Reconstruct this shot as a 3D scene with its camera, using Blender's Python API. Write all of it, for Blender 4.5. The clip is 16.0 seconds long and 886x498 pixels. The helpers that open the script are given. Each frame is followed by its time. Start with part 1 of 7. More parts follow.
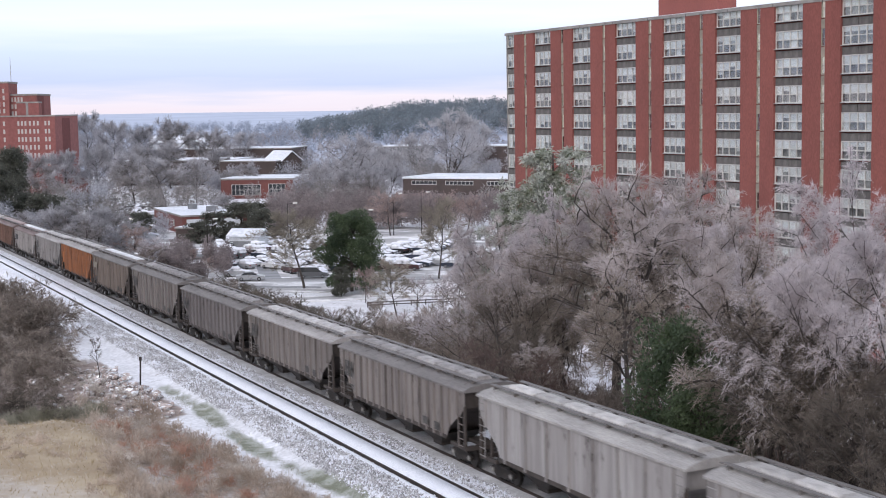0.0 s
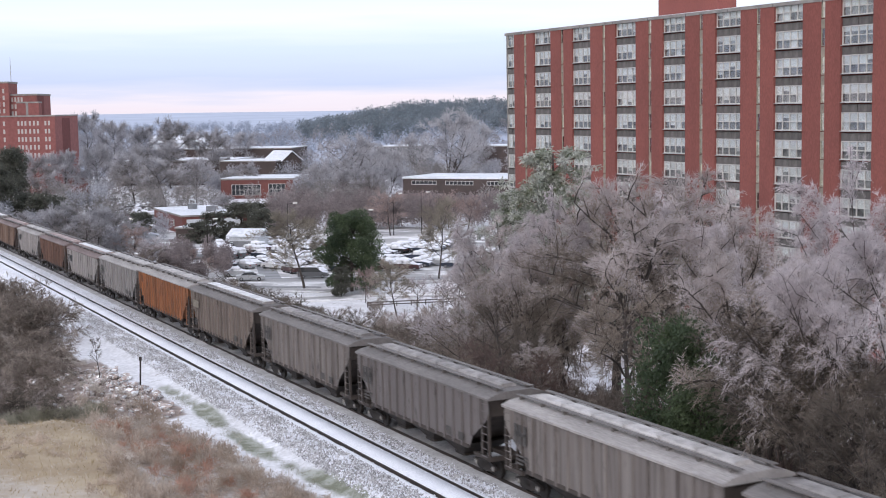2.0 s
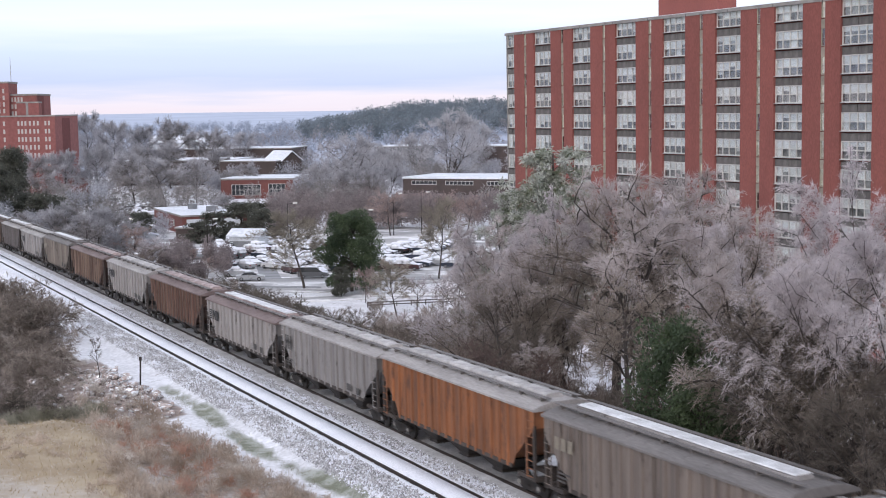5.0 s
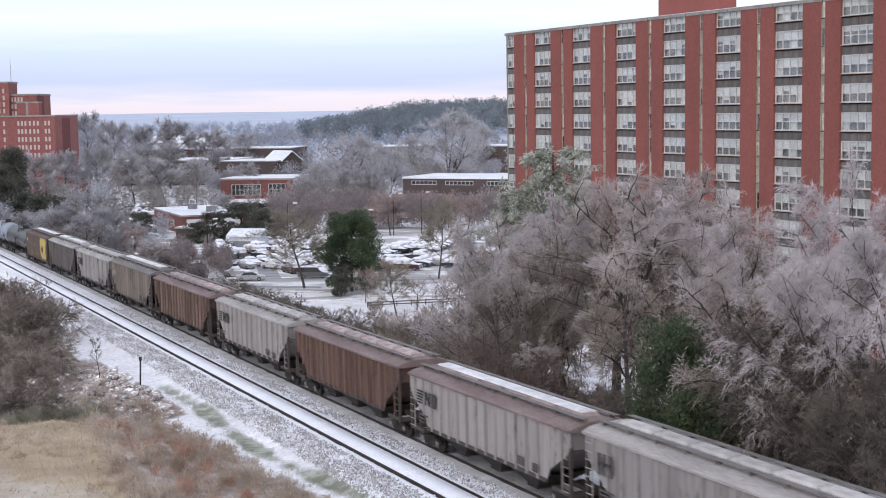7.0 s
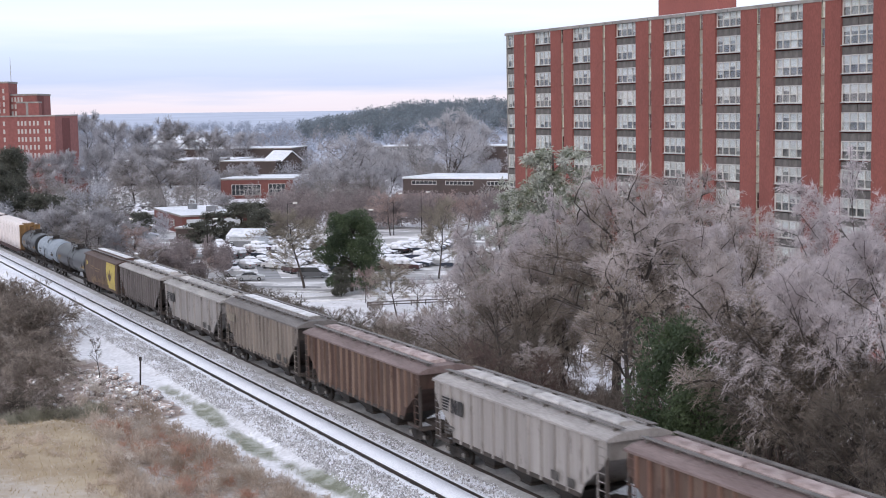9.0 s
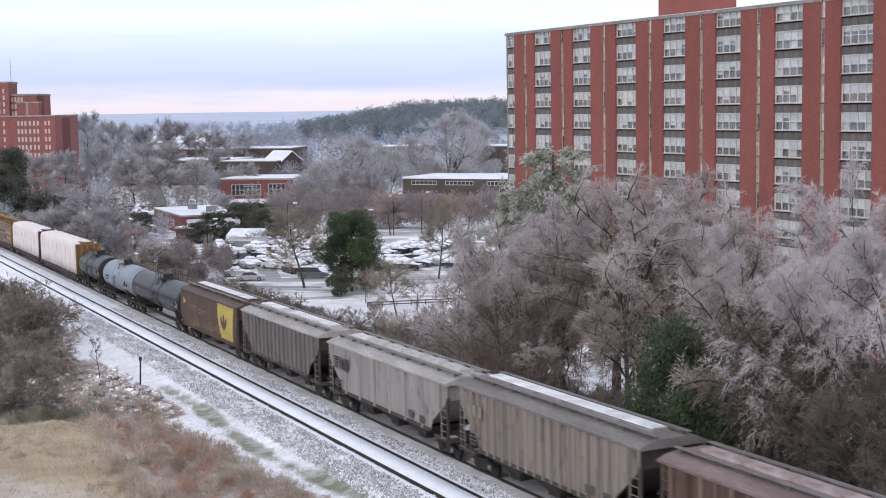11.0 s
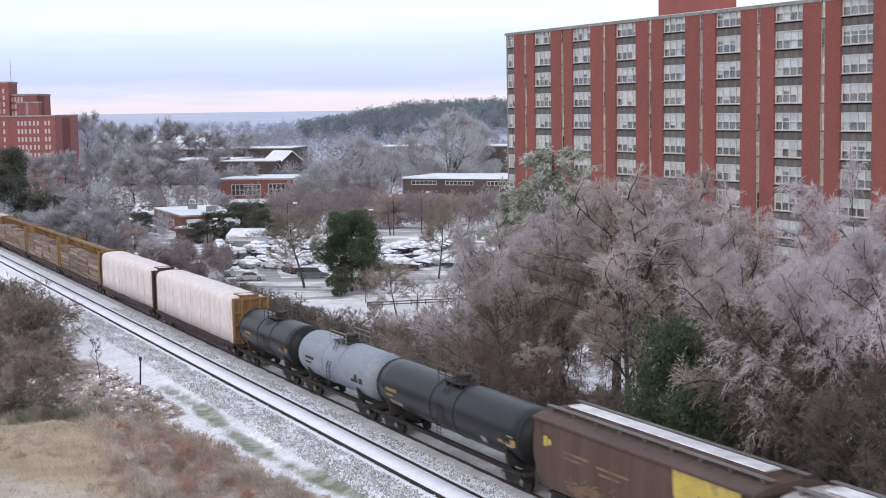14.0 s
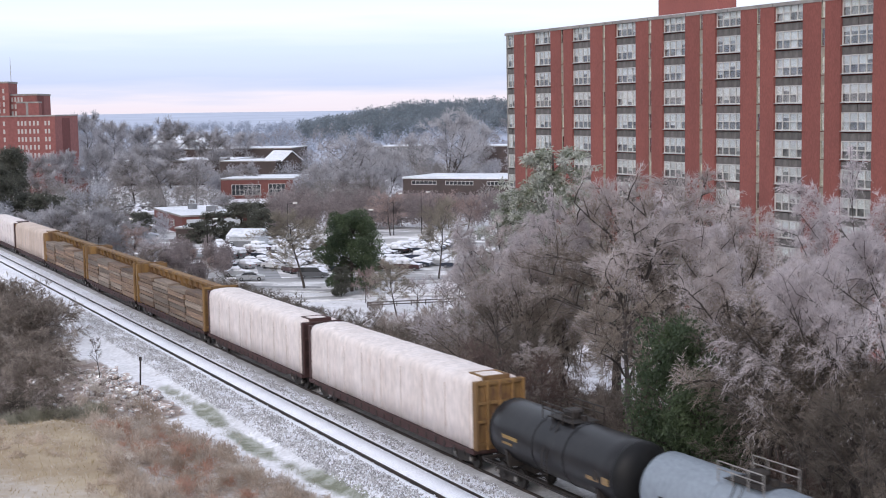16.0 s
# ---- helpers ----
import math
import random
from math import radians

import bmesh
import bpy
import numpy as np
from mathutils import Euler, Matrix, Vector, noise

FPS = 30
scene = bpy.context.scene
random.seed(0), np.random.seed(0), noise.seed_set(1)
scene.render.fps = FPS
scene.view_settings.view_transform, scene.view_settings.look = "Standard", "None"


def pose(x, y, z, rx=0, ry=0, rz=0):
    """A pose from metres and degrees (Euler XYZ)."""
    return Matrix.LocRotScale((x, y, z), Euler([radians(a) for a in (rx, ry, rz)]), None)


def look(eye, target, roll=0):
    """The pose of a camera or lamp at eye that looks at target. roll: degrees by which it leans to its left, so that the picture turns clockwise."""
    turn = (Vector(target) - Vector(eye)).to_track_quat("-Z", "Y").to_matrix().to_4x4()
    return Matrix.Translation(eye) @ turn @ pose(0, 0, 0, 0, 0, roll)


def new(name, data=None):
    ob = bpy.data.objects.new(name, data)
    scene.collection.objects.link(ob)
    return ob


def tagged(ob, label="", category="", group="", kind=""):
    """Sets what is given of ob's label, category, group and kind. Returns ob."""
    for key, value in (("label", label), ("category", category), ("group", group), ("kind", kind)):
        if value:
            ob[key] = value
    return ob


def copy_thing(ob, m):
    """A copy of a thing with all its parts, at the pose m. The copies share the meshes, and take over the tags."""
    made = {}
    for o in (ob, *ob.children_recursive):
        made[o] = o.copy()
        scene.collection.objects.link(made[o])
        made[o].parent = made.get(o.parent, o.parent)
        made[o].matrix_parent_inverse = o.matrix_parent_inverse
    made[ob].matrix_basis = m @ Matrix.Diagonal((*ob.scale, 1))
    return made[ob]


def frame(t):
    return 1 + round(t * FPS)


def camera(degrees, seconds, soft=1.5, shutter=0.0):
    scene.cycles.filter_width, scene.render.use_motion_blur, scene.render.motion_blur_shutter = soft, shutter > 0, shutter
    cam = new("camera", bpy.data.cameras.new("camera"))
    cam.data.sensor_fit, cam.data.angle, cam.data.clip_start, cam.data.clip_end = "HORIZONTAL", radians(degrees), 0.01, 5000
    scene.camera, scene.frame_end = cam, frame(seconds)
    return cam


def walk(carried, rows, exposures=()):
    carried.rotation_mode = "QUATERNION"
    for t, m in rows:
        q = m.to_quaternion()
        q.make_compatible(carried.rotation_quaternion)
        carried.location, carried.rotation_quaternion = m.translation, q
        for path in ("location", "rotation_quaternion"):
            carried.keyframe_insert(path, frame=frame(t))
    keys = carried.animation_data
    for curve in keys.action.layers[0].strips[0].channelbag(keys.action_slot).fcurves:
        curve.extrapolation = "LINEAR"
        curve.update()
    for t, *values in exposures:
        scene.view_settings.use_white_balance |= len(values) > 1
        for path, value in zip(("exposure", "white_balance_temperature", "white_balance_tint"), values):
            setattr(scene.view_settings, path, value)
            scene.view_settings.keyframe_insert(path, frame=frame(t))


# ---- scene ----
# ---------------------------------------------------------------- camera
HEIGHT = 16.94
cam = camera(35.35, 16.0, soft=1.0, shutter=0.35)
_pitch, _roll = radians(5.804), -0.952
_view = look((0, 0, HEIGHT), (0, math.cos(_pitch) * 100, HEIGHT - math.sin(_pitch) * 100), _roll)
walk(cam, [(0.0, _view), (16.0, _view)], exposures=[(0.0, 0.0, 6270, 15.3), (16.0, 0.0, 6270, 15.3)])

# ---------------------------------------------------------------- light
world = bpy.data.worlds.new("winter_sky")
scene.world = world
world.use_nodes = True
_n, _l = world.node_tree.nodes, world.node_tree.links
_n.clear()
_out = _n.new("ShaderNodeOutputWorld")
_sky = _n.new("ShaderNodeTexSky")
_sky.sky_type = "NISHITA"
_sky.sun_disc = False
_sky.sun_elevation, _sky.sun_rotation = radians(28), radians(200)
_sky.dust_density = 2.0
_bg_sky = _n.new("ShaderNodeBackground")
_bg_sky.inputs["Strength"].default_value = 0.05
_l.new(_sky.outputs["Color"], _bg_sky.inputs["Color"])
# the overcast: cloud bands by height over the horizon, broken by soft noise
_tc = _n.new("ShaderNodeTexCoord")
_sep = _n.new("ShaderNodeSeparateXYZ")
_l.new(_tc.outputs["Generated"], _sep.inputs[0])
_map = _n.new("ShaderNodeMapping")
_map.inputs["Scale"].default_value = (3.0, 3.0, 42.0)
_l.new(_tc.outputs["Generated"], _map.inputs["Vector"])
_no = _n.new("ShaderNodeTexNoise")
_no.inputs["Scale"].default_value = 2.4
_no.inputs["Detail"].default_value = 4.0
_no.inputs["Roughness"].default_value = 0.5
_l.new(_map.outputs[0], _no.inputs["Vector"])
_wob = _n.new("ShaderNodeMath")
_wob.operation = "MULTIPLY_ADD"
_wob.inputs[1].default_value, _wob.inputs[2].default_value = 0.024, -0.012
_l.new(_no.outputs["Fac"], _wob.inputs[0])
_add = _n.new("ShaderNodeMath")
_add.operation = "ADD"
_l.new(_sep.outputs["Z"], _add.inputs[0])
_l.new(_wob.outputs[0], _add.inputs[1])
_ramp = _n.new("ShaderNodeMapRange")
_ramp.inputs["From Min"].default_value, _ramp.inputs["From Max"].default_value = 0.0, 0.1
_l.new(_add.outputs[0], _ramp.inputs["Value"])
_cr = _n.new("ShaderNodeValToRGB")
_cr.color_ramp.elements[0].position, _cr.color_ramp.elements[0].color = 0.0, (0.95, 0.86, 0.91, 1)
_cr.color_ramp.elements[1].position, _cr.color_ramp.elements[1].color = 1.0, (0.84, 0.89, 0.95, 1)
for _p, _c in ((0.07, (0.94, 0.87, 0.93, 1)), (0.13, (0.72, 0.76, 0.93, 1)), (0.23, (0.57, 0.67, 0.93, 1)), (0.44, (0.62, 0.74, 0.96, 1)), (0.64, (0.84, 0.9, 0.97, 1)), (0.82, (0.77, 0.83, 0.94, 1))):
    _e = _cr.color_ramp.elements.new(_p)
    _e.color = _c
_l.new(_ramp.outputs["Result"], _cr.inputs["Fac"])
_bg_cloud = _n.new("ShaderNodeBackground")
_bg_cloud.inputs["Strength"].default_value = 0.92
_l.new(_cr.outputs["Color"], _bg_cloud.inputs["Color"])
_sum = _n.new("ShaderNodeAddShader")
_l.new(_bg_sky.outputs[0], _sum.inputs[0])
_l.new(_bg_cloud.outputs[0], _sum.inputs[1])
_l.new(_sum.outputs[0], _out.inputs["Surface"])

_sun = new("sun", bpy.data.lights.new("sun", "SUN"))
_sun.data.energy, _sun.data.angle, _sun.data.color = 0.78, radians(25), (1.0, 0.95, 0.9)
_sun.matrix_basis = look((-40, -100, 75), (0, 0, 0))


# ---------------------------------------------------------------- materials
def material(name, base, dark=None, scale=1.0, rough=0.85, metal=0.0, bump=0.15, fine=12.0, stretch=(1, 1, 1), island=0.0, rnd=0.0, spots=None, spot_at=0.6, spot_scale=0.5, coat=0.0, spec=0.5):
    """A surface with broad and fine variation: base to dark by soft noise, spots of a third colour, and relief."""
    m = bpy.data.materials.new(name)
    m.use_nodes = True
    n, l = m.node_tree.nodes, m.node_tree.links
    b = n["Principled BSDF"]
    dark = dark or tuple(c * 0.72 for c in base)
    tc = n.new("ShaderNodeTexCoord")
    mp = n.new("ShaderNodeMapping")
    mp.inputs["Scale"].default_value = stretch
    l.new(tc.outputs["Object"], mp.inputs["Vector"])
    a = n.new("ShaderNodeTexNoise")
    a.inputs["Scale"].default_value, a.inputs["Detail"].default_value = scale, 5.0
    l.new(mp.outputs[0], a.inputs["Vector"])
    f = n.new("ShaderNodeTexNoise")
    f.inputs["Scale"].default_value, f.inputs["Detail"].default_value = scale * fine, 3.0
    l.new(mp.outputs[0], f.inputs["Vector"])
    mr = n.new("ShaderNodeMapRange")
    mr.inputs["From Min"].default_value, mr.inputs["From Max"].default_value = 0.35, 0.65
    l.new(a.outputs["Fac"], mr.inputs["Value"])
    mix = n.new("ShaderNodeMix")
    mix.data_type = "RGBA"
    mix.inputs["A"].default_value, mix.inputs["B"].default_value = (*base, 1), (*dark, 1)
    l.new(mr.outputs[0], mix.inputs["Factor"])
    col = mix.outputs["Result"]
    gr = n.new("ShaderNodeMapRange")
    gr.inputs["From Min"].default_value, gr.inputs["From Max"].default_value = 0.3, 0.7
    gr.inputs["To Min"].default_value, gr.inputs["To Max"].default_value = 0.84, 1.14
    l.new(f.outputs["Fac"], gr.inputs["Value"])
    value = gr.outputs[0]
    for kind, amount in (("i", island), ("o", rnd)):
        if amount:
            src = n.new("ShaderNodeNewGeometry").outputs["Random Per Island"] if kind == "i" else n.new("ShaderNodeObjectInfo").outputs["Random"]
            r = n.new("ShaderNodeMapRange")
            r.inputs["To Min"].default_value, r.inputs["To Max"].default_value = 1 - amount, 1 + amount
            l.new(src, r.inputs["Value"])
            mu = n.new("ShaderNodeMath")
            mu.operation = "MULTIPLY"
            l.new(value, mu.inputs[0])
            l.new(r.outputs[0], mu.inputs[1])
            value = mu.outputs[0]
    if spots:
        s = n.new("ShaderNodeTexNoise")
        s.inputs["Scale"].default_value, s.inputs["Detail"].default_value = spot_scale, 6.0
        s.inputs["Roughness"].default_value = 0.65
        l.new(mp.outputs[0], s.inputs["Vector"])
        sr = n.new("ShaderNodeMapRange")
        sr.inputs["From Min"].default_value, sr.inputs["From Max"].default_value = spot_at - 0.05, spot_at + 0.05
        l.new(s.outputs["Fac"], sr.inputs["Value"])
        m2 = n.new("ShaderNodeMix")
        m2.data_type = "RGBA"
        m2.inputs["B"].default_value = (*spots, 1)
        l.new(sr.outputs[0], m2.inputs["Factor"])
        l.new(col, m2.inputs["A"])
        col = m2.outputs["Result"]
    vm = n.new("ShaderNodeVectorMath")
    vm.operation = "SCALE"
    l.new(col, vm.inputs[0])
    l.new(value, vm.inputs["Scale"])
    l.new(vm.outputs[0], b.inputs["Base Color"])
    b.inputs["Roughness"].default_value, b.inputs["Metallic"].default_value = rough, metal
    b.inputs["Coat Weight"].default_value = coat
    b.inputs["Specular IOR Level"].default_value = spec
    if bump:
        bp = n.new("ShaderNodeBump")
        bp.inputs["Strength"].default_value, bp.inputs["Distance"].default_value = bump, 0.05
        l.new(f.outputs["Fac"], bp.inputs["Height"])
        l.new(bp.outputs[0], b.inputs["Normal"])
    return m


def thin(m, share=0.5):
    """Twigs and leaves pass part of the light on through them."""
    n, l = m.node_tree.nodes, m.node_tree.links
    b = n["Principled BSDF"]
    t, x = n.new("ShaderNodeBsdfTranslucent"), n.new("ShaderNodeMixShader")
    x.inputs[0].default_value = share
    l.new(b.inputs["Base Color"].links[0].from_socket, t.inputs["Color"])
    l.new(b.outputs[0], x.inputs[1])
    l.new(t.outputs[0], x.inputs[2])
    l.new(x.outputs[0], n["Material Output"].inputs["Surface"])
    return m


def glass(name, tint=(0.75, 0.8, 0.82), gloss=0.1):
    m = bpy.data.materials.new(name)
    m.use_nodes = True
    n, l = m.node_tree.nodes, m.node_tree.links
    t, g, x = n.new("ShaderNodeBsdfTransparent"), n.new("ShaderNodeBsdfGlossy"), n.new("ShaderNodeMixShader")
    t.inputs["Color"].default_value = (*tint, 1)
    g.inputs["Roughness"].default_value = 0.04
    x.inputs[0].default_value = gloss
    l.new(t.outputs[0], x.inputs[1])
    l.new(g.outputs[0], x.inputs[2])
    l.new(x.outputs[0], n["Material Output"].inputs["Surface"])
    return m


def glow(name, color, strength):
    m = bpy.data.materials.new(name)
    m.use_nodes = True
    b = m.node_tree.nodes["Principled BSDF"]
    b.inputs["Base Color"].default_value = (*color, 1)
    b.inputs["Emission Color"].default_value = (*color, 1)
    b.inputs["Emission Strength"].default_value = strength
    return m


# ---------------------------------------------------------------- mesh tools
class Shape:
    """Vertices and faces gathered from simple solids, one mesh in the end."""

    def __init__(self):
        self.v, self.f = [], []

    def add(self, verts, faces):
        k = len(self.v)
        self.v += [tuple(q) for q in verts]
        self.f += [tuple(i + k for i in q) for q in faces]
        return self

    def box(self, x0, x1, y0, y1, z0, z1):
        return self.add([(x, y, z) for x in (x0, x1) for y in (y0, y1) for z in (z0, z1)],
                        [(0, 1, 3, 2), (4, 6, 7, 5), (0, 4, 5, 1), (2, 3, 7, 6), (0, 2, 6, 4), (1, 5, 7, 3)])

    def slab(self, outline, axis, a, b):
        """An outline of (u, v), pushed from a to b along axis 0, 1 or 2."""
        n = len(outline)
        place = (lambda u, v, w: (w, u, v), lambda u, v, w: (u, w, v), lambda u, v, w: (u, v, w))[axis]
        vs = [place(u, v, a) for u, v in outline] + [place(u, v, b) for u, v in outline]
        fs = [tuple(range(n)), tuple(range(2 * n - 1, n - 1, -1))] + [(i, i + n, (i + 1) % n + n, (i + 1) % n) for i in range(n)]
        return self.add(vs, fs)

    def loft(self, rings, closed=True, caps=True):
        n = len(rings[0])
        vs = [q for r in rings for q in r]
        fs = []
        for j in range(len(rings) - 1):
            for i in range(n if closed else n - 1):
                a, b = j * n + i, j * n + (i + 1) % n
                fs.append((a, b, b + n, a + n))
        if caps:
            fs += [tuple(range(n - 1, -1, -1)), tuple(range((len(rings) - 1) * n, len(rings) * n))]
        return self.add(vs, fs)

    def tube(self, a, b, r0, r1=None, n=8):
        a, b = Vector(a), Vector(b)
        r1 = r0 if r1 is None else r1
        d = (b - a).normalized()
        u = d.orthogonal().normalized()
        w = d.cross(u)
        ring = lambda c, r: [c + (u * math.cos(6.2832 * i / n) + w * math.sin(6.2832 * i / n)) * r for i in range(n)]
        return self.loft([ring(a, r0), ring(b, r1)])

    def mesh(self, name, smooth=False):
        me = bpy.data.meshes.new(name)
        me.from_pydata(self.v, [], self.f)
        bm = bmesh.new()
        bm.from_mesh(me)
        bmesh.ops.recalc_face_normals(bm, faces=bm.faces)
        bm.to_mesh(me)
        bm.free()
        if smooth:
            me.polygons.foreach_set("use_smooth", [True] * len(me.polygons))
        return me


def raw_mesh(name, verts, tris, smooth=False):
    """A mesh from arrays of vertices and triangles or quads."""
    me = bpy.data.meshes.new(name)
    verts, tris = np.asarray(verts, np.float32), np.asarray(tris, np.int32)
    k = tris.shape[1]
    me.vertices.add(len(verts))
    me.vertices.foreach_set("co", verts.ravel())
    me.loops.add(tris.size)
    me.loops.foreach_set("vertex_index", tris.ravel())
    me.polygons.add(len(tris))
    me.polygons.foreach_set("loop_start", np.arange(0, tris.size, k, dtype=np.int32))
    me.update(calc_edges=True)
    me.validate()
    if smooth:
        me.polygons.foreach_set("use_smooth", [True] * len(me.polygons))
    return me


def part(name, shape, mat, parent=None, label="", at=None, smooth=False):
    """One mesh object under a thing or a part; shape is a Shape or a mesh to share."""
    me = shape.mesh(name, smooth) if isinstance(shape, Shape) else shape
    if mat is not None and not me.materials:
        me.materials.append(mat)
    ob = new(name, me)
    if parent is not None:
        ob.parent = parent
    if at is not None:
        ob.matrix_basis = at
    return tagged(ob, label)


def thing(name, label, category, group="", kind="", at=None):
    ob = new(name)
    ob.empty_display_size = 0.3
    if at is not None:
        ob.matrix_basis = at
    return tagged(ob, label, category, group, kind)


# ---------------------------------------------------------------- the line
GRADE, SPACING = 0.01335, 3.84
_S = np.linspace(-260, 640, 3601)
_A = 0.4543 - 0.000124 * _S + 9.72e-7 * np.clip(_S, -60, 400) ** 2 / 2
_X = np.cumsum(-np.sin(_A)) * 0.25
_Y = np.cumsum(np.cos(_A)) * 0.25
_i0 = int(np.argmin(abs(_S)))
_X += 27.68 * math.cos(0.4543) - _X[_i0]
_Y += 27.68 * math.sin(0.4543) - _Y[_i0]


def on_line(s, o=0.0):
    """The place s metres along the line and o metres beside it, away from the camera, and the heading there."""
    a = np.interp(s, _S, _A)
    return np.interp(s, _S, _X) + o * np.cos(a), np.interp(s, _S, _Y) + o * np.sin(a), a


def line_coords(x, y):
    """Along and beside the line for places in the plan, near enough for the lie of the land."""
    ca, sa = math.cos(0.445), math.sin(0.445)
    dx, dy = x - _X[_i0], y - _Y[_i0]
    s = -dx * sa + dy * ca
    for _ in range(2):
        px, py = np.interp(s, _S, _X), np.interp(s, _S, _Y)
        a = np.interp(s, _S, _A)
        s = s + (-(x - px) * np.sin(a) + (y - py) * np.cos(a))
    px, py = np.interp(s, _S, _X), np.interp(s, _S, _Y)
    a = np.interp(s, _S, _A)
    return s, (x - px) * np.cos(a) + (y - py) * np.sin(a)


def travelled(t):
    u = t - 8.0
    return 19.3753 * u + 0.11977 * u * u / 2 + 0.000914 * u ** 3 / 6 - 0.010563 * u ** 4 / 24


def smooth_step(a, b, x):
    t = np.clip((x - a) / (b - a), 0, 1)
    return t * t * (3 - 2 * t)


def land(x, y):
    """The height of the ground."""
    x, y = np.asarray(x, float), np.asarray(y, float)
    s, o = line_coords(x, y)
    rail = -GRADE * np.clip(s, -120, 420)
    bed = rail - 0.28
    low = -10.5 - 0.0 * y
    far = smooth_step(9, 34, o)
    z = bed * (1 - far) + low * far
    z = z - 0.55 * smooth_step(7.0, 8.6, o) * (1 - far) - 0.5 * smooth_step(-2.2, -3.6, o)
    # the grassy knoll and the bank on the near side
    z = z + 1.25 * smooth_step(-8.5, -14.5, o) * smooth_step(87, 79, s) + 0.5 * smooth_step(-5.5, -8.0, o) * smooth_step(84, 74, s)
    z = z + 1.0 * smooth_step(-9, -18, o) * smooth_step(92, 112, s)
    z = z + 0.05 * np.sin(x * 1.3 + y * 0.7) * smooth_step(-4, -7, o) + 0.04 * np.sin(x * 2.9 - y * 1.7) * smooth_step(-4, -7, o)
    # the land far off: slow swells, a wooded ridge
    r = np.hypot(x, y)
    z = z + smooth_step(520, 1500, r) * 4.5 + smooth_step(1300, 4300, r) * 19.0 + 0.8 * np.sin(x * 0.006 + 1.0) * smooth_step(1500, 2200, r)
    z = z + 19.0 * np.exp(-(((y - 950) / 230) ** 2)) * smooth_step(-150, 5, x)
    return z


# ---------------------------------------------------------------- surfaces used in many places
SNOW = (0.89, 0.9, 0.945)
m_snow = material("snow", SNOW, (0.81, 0.82, 0.875), 0.6, 0.9, bump=0.3, fine=20)
m_old_snow = material("trodden_roof_snow", (0.76, 0.765, 0.78), (0.55, 0.55, 0.56), 1.2, 0.9, bump=0.4, fine=10, spots=(0.4, 0.38, 0.37), spot_at=0.66, spot_scale=1.6)
m_rail = material("rail_steel", (0.035, 0.03, 0.028), (0.06, 0.04, 0.03), 3.0, 0.55, 0.6, bump=0.05)
m_tie = material("tie_wood", (0.13, 0.115, 0.105), (0.08, 0.07, 0.064), 2.0, 0.9)
m_iron = material("dirty_black_iron", (0.022, 0.02, 0.02), (0.045, 0.036, 0.03), 2.0, 0.75, 0.2)
m_wheel = material("wheel_steel", (0.05, 0.045, 0.042), (0.03, 0.025, 0.022), 4.0, 0.5, 0.6)
m_disc = material("bright_truck_iron", (0.34, 0.32, 0.3), (0.2, 0.19, 0.18), 4.0, 0.6, 0.2)

# ---------------------------------------------------------------- ground
_front = np.radians(np.concatenate([np.linspace(-24, 24, 220), np.linspace(26, 334, 40)]))
_rad = np.concatenate([np.geomspace(8, 420, 190), np.geomspace(436, 4800, 50)])
_R, _T = np.meshgrid(_rad, _front, indexing="ij")
_gx, _gy = _R * np.sin(_T), _R * np.cos(_T)
_gz = land(_gx, _gy) - 0.03
_nr, _nt = _gx.shape
_idx = np.arange(_nr * _nt).reshape(_nr, _nt)
_nx = np.roll(_idx, -1, axis=1)
_quads = np.stack([_idx[:-1], _nx[:-1], _nx[1:], _idx[1:]], -1).reshape(-1, 4)
_gv = np.stack([_gx, _gy, _gz], -1).reshape(-1, 3)
_gv = np.vstack([_gv, [[0, 0, float(land(0, 0))]]])
_me = raw_mesh("ground", _gv, _quads, True)
ground = tagged(new("ground", _me), "snow-dusted winter ground with brown grass and bare earth", "ground", kind="structure")
# where dry grass, red-brown weeds and open snow lie
_s, _o = line_coords(_gv[:, 0], _gv[:, 1])
_wob = 1.6 * np.sin(_gv[:, 0] * 0.5) + 1.3 * np.sin(_gv[:, 1] * 0.37 + _gv[:, 0] * 0.21)
_far = np.hypot(_gv[:, 0], _gv[:, 1])
_grass = smooth_step(-9.6, -12.6, _o + (82 - _s) * 0.13 + _wob * 0.25) * smooth_step(88, 83, _s)
_weeds = smooth_step(-4.5, -5.5, _o + np.clip(_s - 63, -8, 15) * 0.13 + _wob * 0.2) * smooth_step(160, 140, _s)
_green = np.exp(-((_o + 4.0 - 0.06 * np.clip(72 - _s, 0, 20) + 0.1 * _wob) / 0.7) ** 2) * smooth_step(40, 50, _s) * smooth_step(98, 90, _s) * (0.88 + 0.3 * np.sin(_s * 0.62) + 0.15 * np.sin(_s * 1.7 + _o * 2))
_debris = smooth_step(-4.6, -6.0, _o + 0.25 * _wob) * smooth_step(82, 85, _s) * smooth_step(112, 104, _s)
_frost = smooth_step(-14.5, -19, _o + _wob) * smooth_step(77, 70, _s) * 0.5
_woods = np.maximum(smooth_step(9, 12, _o) * smooth_step(36, 26, _o), smooth_step(-8, -10, _o) * smooth_step(96, 108, _s))
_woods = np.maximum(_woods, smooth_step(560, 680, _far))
# beyond about 600 m, blue distance haze goes into the ground's own colour
for _name, _val in (("dry_grass", _grass), ("weeds", _weeds), ("green", _green), ("debris", _debris), ("frost", _frost), ("woods", _woods), ("hazed_far_land", smooth_step(560, 680, _far))):
    _at = _me.attributes.new(_name, "FLOAT", "POINT")
    _at.data.foreach_set("value", np.asarray(_val, np.float32))


